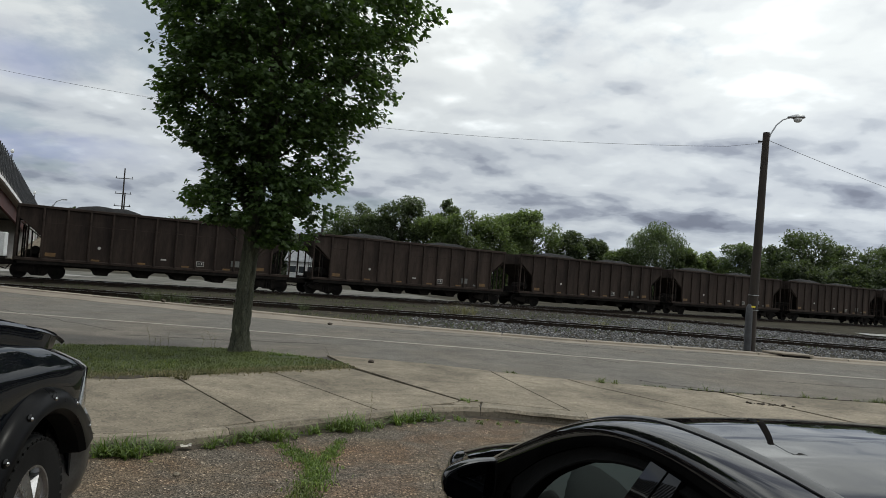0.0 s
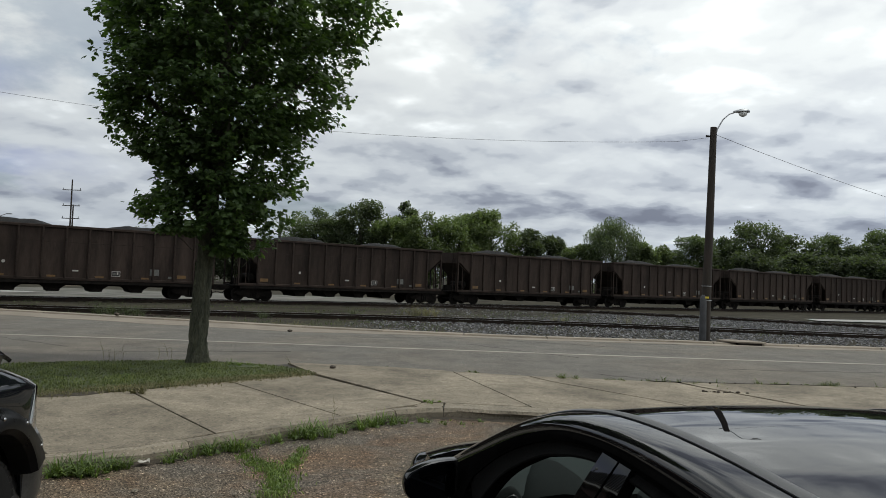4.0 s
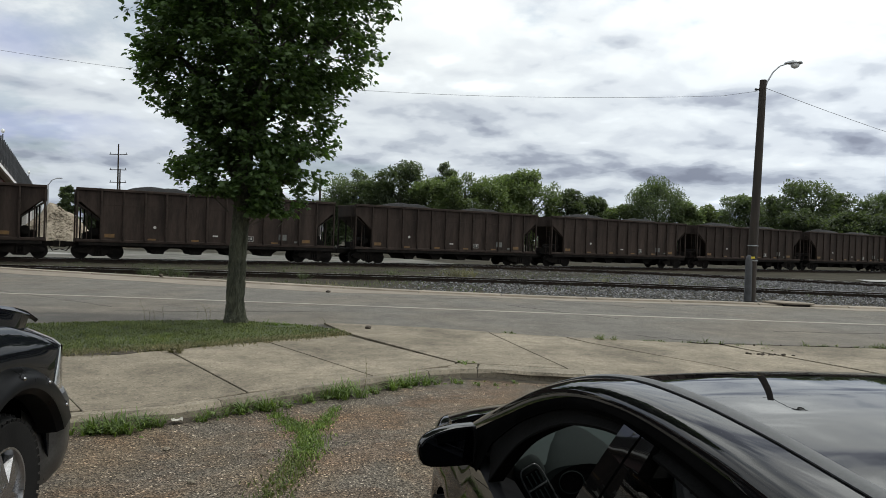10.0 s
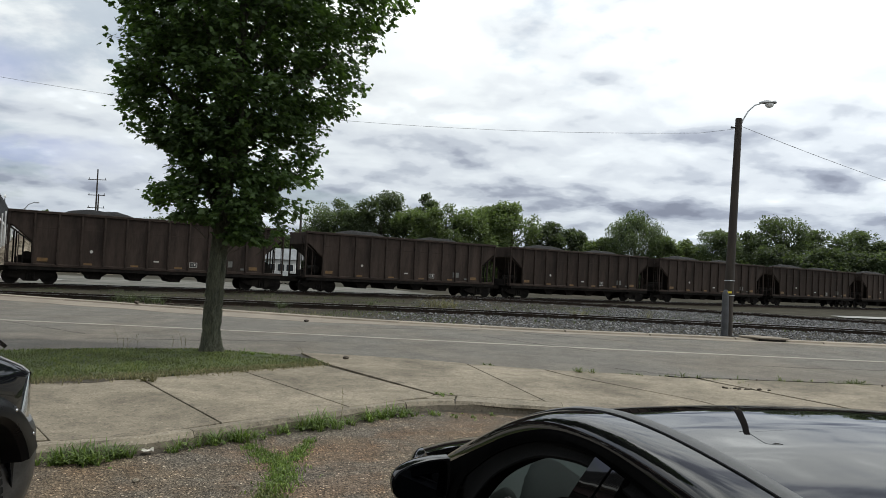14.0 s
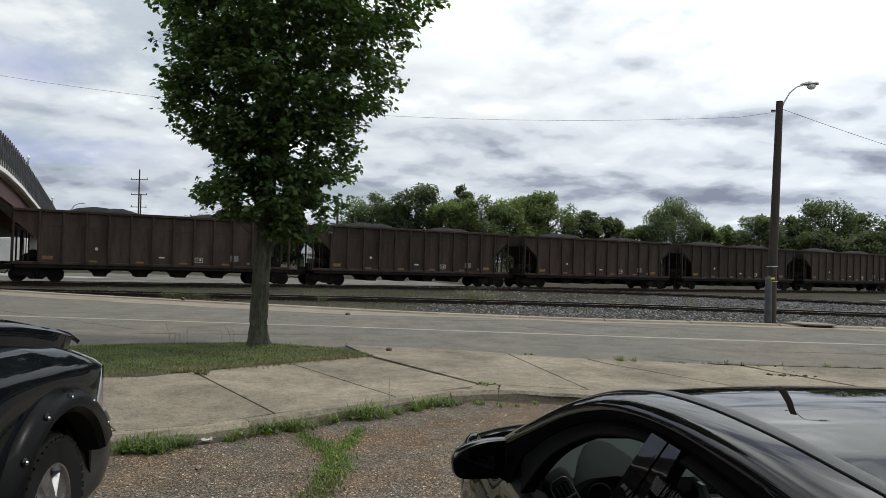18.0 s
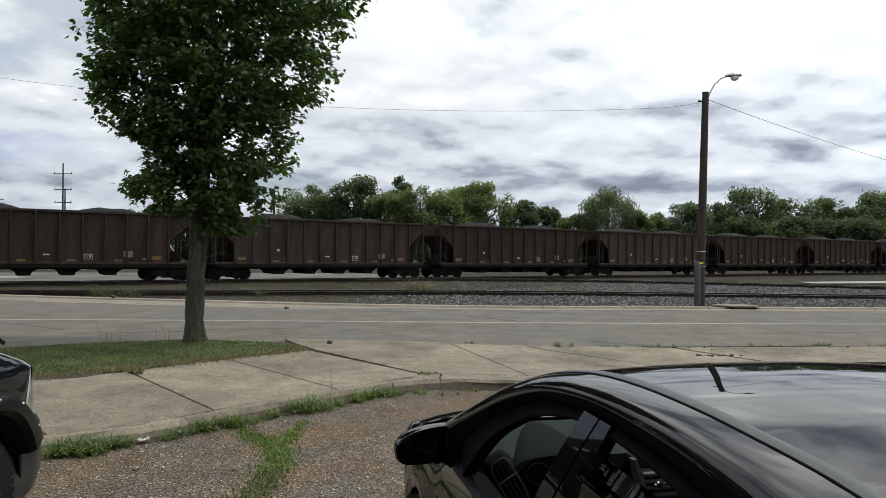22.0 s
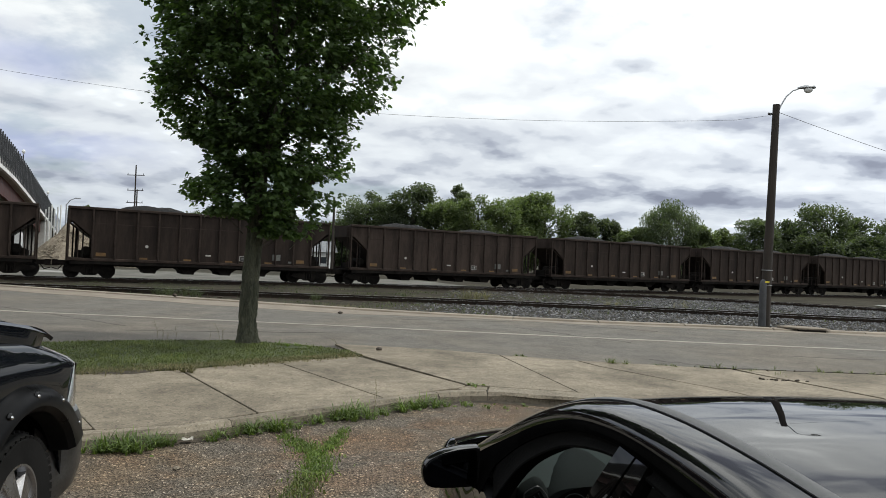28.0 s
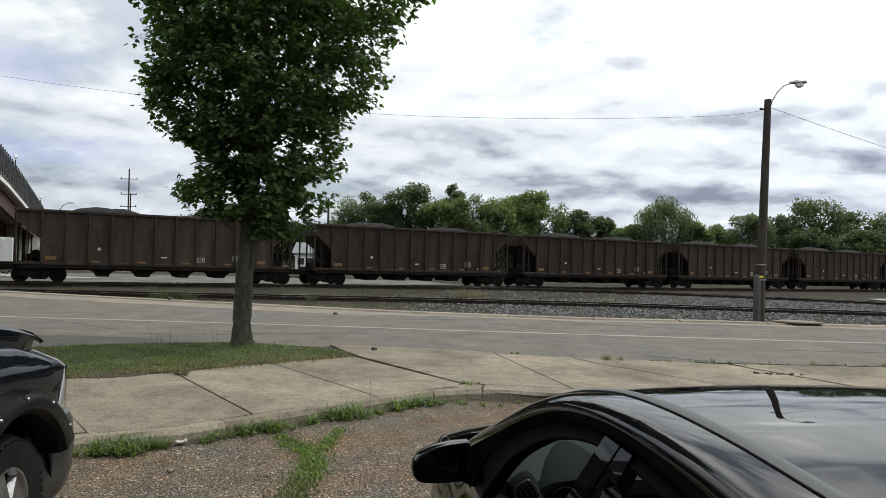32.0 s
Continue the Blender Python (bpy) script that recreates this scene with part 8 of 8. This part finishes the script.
def build_bridge():
    bridge = thing("road_bridge", None, "road bridge on dark red girders with a fenced concrete parapet", "bridge")
    ss = np.linspace(-44, 80, 63)

    def beam(name, o0, o1, h0, h1, material, label=""):
        bm = bmesh.new()
        rings = []
        for s in ss:
            p, z = BR_O + BR_D * s, deck(s)
            rings.append([(p.x + BR_N.x * o, p.y + BR_N.y * o, z + h) for o, h in ((o0, h0), (o1, h0), (o1, h1), (o0, h1))])
        loft(bm, rings)
        return part(name, bm, material, bridge, label)

    beam("deck", 0.1, 11.0, 0.02, 0.32, M_BRIDGECONC)
    beam("deck_edge", -0.15, 0.12, -0.05, 0.28, M_WHITE, "pale concrete deck edge")
    for o in (0.7, 4.0, 7.2, 10.2):
        beam("girder", o, o + 0.35, -1.65, 0.0, M_GIRDER, "dark red steel girder")
    beam("handrail", 0.0, 0.10, 3.00, 3.08, M_FENCE)
    beam("bottom_rail", 0.0, 0.08, 0.92, 0.98, M_FENCE)
    # concrete parapet in short posts, and the tall fence above it
    post_bm = bmesh.new()
    quad_box(post_bm, 0, 0, 0.58, 0.40, 0.16, 0.62)
    post = finish(post_bm, "parapet_block")
    post.materials.append(M_BRIDGECONC)
    stake_bm = bmesh.new()
    quad_box(stake_bm, 0, 0, 1.72, 0.11, 0.11, 2.75)
    stake = finish(stake_bm, "fence_post")
    stake.materials.append(M_FENCE)
    ang = math.degrees(math.atan2(BR_D.y, BR_D.x))
    s = -20.0
    while s < 66:
        p = BR_O + BR_D * s
        part("parapet_block", post, M_BRIDGECONC, bridge, at=pose(p.x, p.y, deck(s), 0, 0, ang))
        q = BR_O + BR_D * (s + 0.6) - BR_N * 0.12
        part("fence_post", stake, M_FENCE, bridge, at=pose(q.x, q.y, deck(s + 0.6), 0, 0, ang))
        s += 1.25
    bm = bmesh.new()
    rings = []
    for s in ss:
        p, z = BR_O + BR_D * s, deck(s)
        rings.append([(p.x, p.y, z + 0.9), (p.x, p.y, z + 3.05)])
    loft(bm, rings, closed=False, cap=False)
    part("fence_mesh", bm, M_MESH, bridge, "fine dark wire mesh")
    for s, h in ((28.0, 4.0), (56.0, 4.0), (2.0, 4.0)):
        p = BR_O + BR_D * s
        bm = bmesh.new()
        tube(bm, [(p.x, p.y, deck(s)), (p.x, p.y, deck(s) + h - 0.3)], [0.09, 0.06], 8)
        lp = part("lamp_post", bm, M_FENCE, bridge)
        bm = bmesh.new()
        bmesh.ops.create_uvsphere(bm, u_segments=10, v_segments=8, radius=0.18)
        bmesh.ops.transform(bm, matrix=Matrix.Translation((p.x, p.y, deck(s) + h)) @ Matrix.Diagonal((1, 1, 1.3, 1)), verts=bm.verts[:])
        part("globe", bm, M_LAMPGLASS, lp)
    for s, o in ((3.0, 2.0), (3.0, 9.0), (-26.0, 2.0), (-26.0, 9.0), (40, 5.5)):
        p = BR_O + BR_D * s + BR_N * o
        bm = bmesh.new()
        quad_box(bm, p.x, p.y, 0.5 * (deck(s) - 1.65) - 0.2, 1.1, 1.1, deck(s) - 1.25)
        part("pier", bm, M_BRIDGECONC, bridge)
    # abutment of pale blocks where the girders end
    p = BR_O + BR_D * 57 + BR_N * 5.2
    bm = bmesh.new()
    quad_box(bm, 0, 0, 2.2, 3.0, 11.0, 5.6, Matrix.Translation((p.x, p.y, 0)) @ Matrix.Rotation(radians(ang), 4, "Z"))
    part("abutment", bm, M_BRIDGECONC, bridge)


build_bridge()


# ---- things far behind the train ----
def far_utility_pole(x, y, h, arms, label):
    p = thing("utility_pole", pose(x, y, -0.3), label, "utility pole")
    bm = bmesh.new()
    tube(bm, [(0, 0, 0), (0, 0, h)], [0.19, 0.11], 8)
    part("pole", bm, M_POLE, p)
    for z, w in arms:
        bm = bmesh.new()
        quad_box(bm, 0, 0, z, w, 0.12, 0.12)
        arm = part("crossarm", bm, M_POLE, p)
        for k in (-0.45, 0.45):
            bm = bmesh.new()
            tube(bm, [(k * w, 0, z + 0.05), (k * w, 0, z + 0.35)], [0.06, 0.05], 6)
            part("insulator", bm, M_FENCE, arm)


far_utility_pole(-64.8, 120, 16.8, ((15.0, 3.2), (12.3, 3.0), (10.1, 3.0)), "tall wooden transmission pole with three crossarms")
far_utility_pole(-63.9, 119, 12.4, (), "short wooden pole beside the tall one")
far_utility_pole(-19.15, 80, 8.8, (), "thin pale pole in the yard")
cobra = thing("far_street_lamp", pose(-71.0, 110, -0.3), "slim grey street lamp with a long arm", "street lamp")
bm = bmesh.new()
tube(bm, [(0, 0, 0), (0, 0, 8.9)], [0.16, 0.1], 8)
part("pole", bm, M_GALV, cobra)
bm = bmesh.new()
tube(bm, [(0, 0, 8.7), (0.6, 0, 9.5), (1.5, 0, 9.85)], 0.07, 6)
part("arm", bm, M_GALV, cobra)
bm = bmesh.new()
quad_box(bm, 1.9, 0, 9.85, 0.8, 0.3, 0.16)
part("lamp_head", bm, M_GALV, cobra)


def build_pile(x, y, w, d, h, seed):
    rnd = np.random.RandomState(seed)
    pile = thing("stone_pile", pose(x, y, -0.3), "heap of broken tan stone and rubble", "rubble")
    n = 24
    verts, faces = [], []
    for j in range(n + 1):
        for i in range(n + 1):
            u, v = 2 * i / n - 1, 2 * j / n - 1
            r = math.hypot(u, v)
            z = h * max(0.0, 1 - r) ** 0.85 * (1 + 0.3 * noise.noise((u * 3, v * 3, seed)))
            verts.append((u * w, v * d, z))
    for j in range(n):
        for i in range(n):
            a = j * (n + 1) + i
            faces.append((a, a + 1, a + n + 2, a + n + 1))
    part("mound", raw_mesh("mound", verts, faces, M_PILE), M_PILE, pile)
    vs, fs = [], []
    base = np.array([(1, 0, 0), (-1, 0, 0), (0, 1, 0), (0, -1, 0), (0, 0, 1), (0, 0, -1)], float)
    tri = [(0, 2, 4), (2, 1, 4), (1, 3, 4), (3, 0, 4), (2, 0, 5), (1, 2, 5), (3, 1, 5), (0, 3, 5)]
    for k in range(3200):
        u, v = rnd.uniform(-1, 1, 2)
        if math.hypot(u, v) > 1:
            continue
        z = h * (1 - math.hypot(u, v)) ** 0.85
        s = rnd.uniform(0.05, 0.17) * rnd.uniform(0.5, 1.2, (6, 3))
        m = len(vs)
        vs += (base * s + (u * w, v * d, z)).tolist()
        fs += [tuple(m + i for i in t) for t in tri]
    part("rubble", raw_mesh("rubble", vs, fs, M_PILE), M_PILE, pile, kind="stuff")


build_pile(-44.6, 70.5, 4.6, 4.0, 4.4, 2)
build_pile(-39.2, 71.0, 3.4, 3.0, 2.7, 3)


def house(x, y, rz, w, d, h, roof_h, wall, roofing, label):
    ho = thing("house", pose(x, y, -0.4, 0, 0, rz), label, "house")
    part("wall", soft_box(w, d, h, 0.02, 1, at=(0, 0, h / 2)), wall, ho)
    bm = bmesh.new()
    loft(bm, [[(e * (w / 2 + 0.4), -d / 2 - 0.5, h - 0.05), (e * (w / 2 + 0.4), d / 2 + 0.5, h - 0.05), (e * (w / 2 + 0.4), 0, h + roof_h)] for e in (-1, 1)])
    part("roof", bm, roofing, ho)
    for fx in (-0.3, 0.02, 0.32):
        bm = bmesh.new()
        quad_box(bm, fx * w, -d / 2 - 0.02, h * 0.55, 1.1, 0.06, 1.1)
        win = part("window", bm, M_WHITE, ho)
        bm = bmesh.new()
        quad_box(bm, fx * w, -d / 2 - 0.05, h * 0.55, 0.9, 0.04, 0.9)
        part("pane", bm, M_DARKGLASS, win)


house(-50.2, 96, 8, 4.4, 5.0, 2.4, 1.2, M_BRICK, M_ROOF, "low tan brick house with a brown shingle roof")
house(-47.3, 97, 78, 4.0, 2.4, 2.7, 1.2, M_HOUSE, M_GREYROOF, "small pale grey shed with a pitched roof")
house(-25.6, 98, 4, 4.0, 4.5, 2.6, 1.5, M_HOUSE, M_GREYROOF, "white house with a grey roof beyond the yard")

# a white trailer parked under the bridge
tr = thing("white_trailer", pose(-41.1, 53.0, 0.0, 0, 0, 30), "white box trailer parked under the bridge", "trailer")
part("body", soft_box(5.5, 2.2, 1.9, 0.05, 1, at=(0, 0, 1.75)), M_HOUSE, tr)
part("chassis", soft_box(5.7, 1.6, 0.15, 0.02, 1, at=(0, 0, 0.72)), M_IRON, tr)
for wx in (-0.5, 0.5):
    for wy in (-1.0, 1.0):
        bm = bmesh.new()
        disc_ring(bm, wx, wy, 0.30, [(0.16, -0.10), (0.36, -0.10), (0.36, 0.10), (0.16, 0.10)], 16)
        part("wheel", bm, M_TYRE, tr)

# a row of tall grey pipes standing by the rubble
for k in range(6):
    bm = bmesh.new()
    tube(bm, [(0, 0, -0.1), (0, 0, 5.6 + 0.25 * (k % 3))], [0.075, 0.07], 8)
    solid("steel_pipe", bm, M_WHITE, "pale grey steel pipe standing upright in the yard", "pipe", group="pipes by the rubble", smooth=True, at=pose(-48.7 + 0.34 * k, 72.0, 0.0))


# ---- what moves ----
def motions():
    """The train rolls by; its wheels turn with it."""
    for i, c in HOPPERS:
        walk(c, [(t, car_place(i, t)) for t in (0.0, 8.0, 16.0, 24.0, 32.0)])
        for bogie in c.children:
            for axle in bogie.children:
                if axle.name.startswith("wheelset"):
                    place = axle.location.copy()
                    walk(axle, [(k / 10, pose(*place, 0, -math.degrees(4.56 * k / 10 / 0.42), 0)) for k in range(0, 321)])


motions()
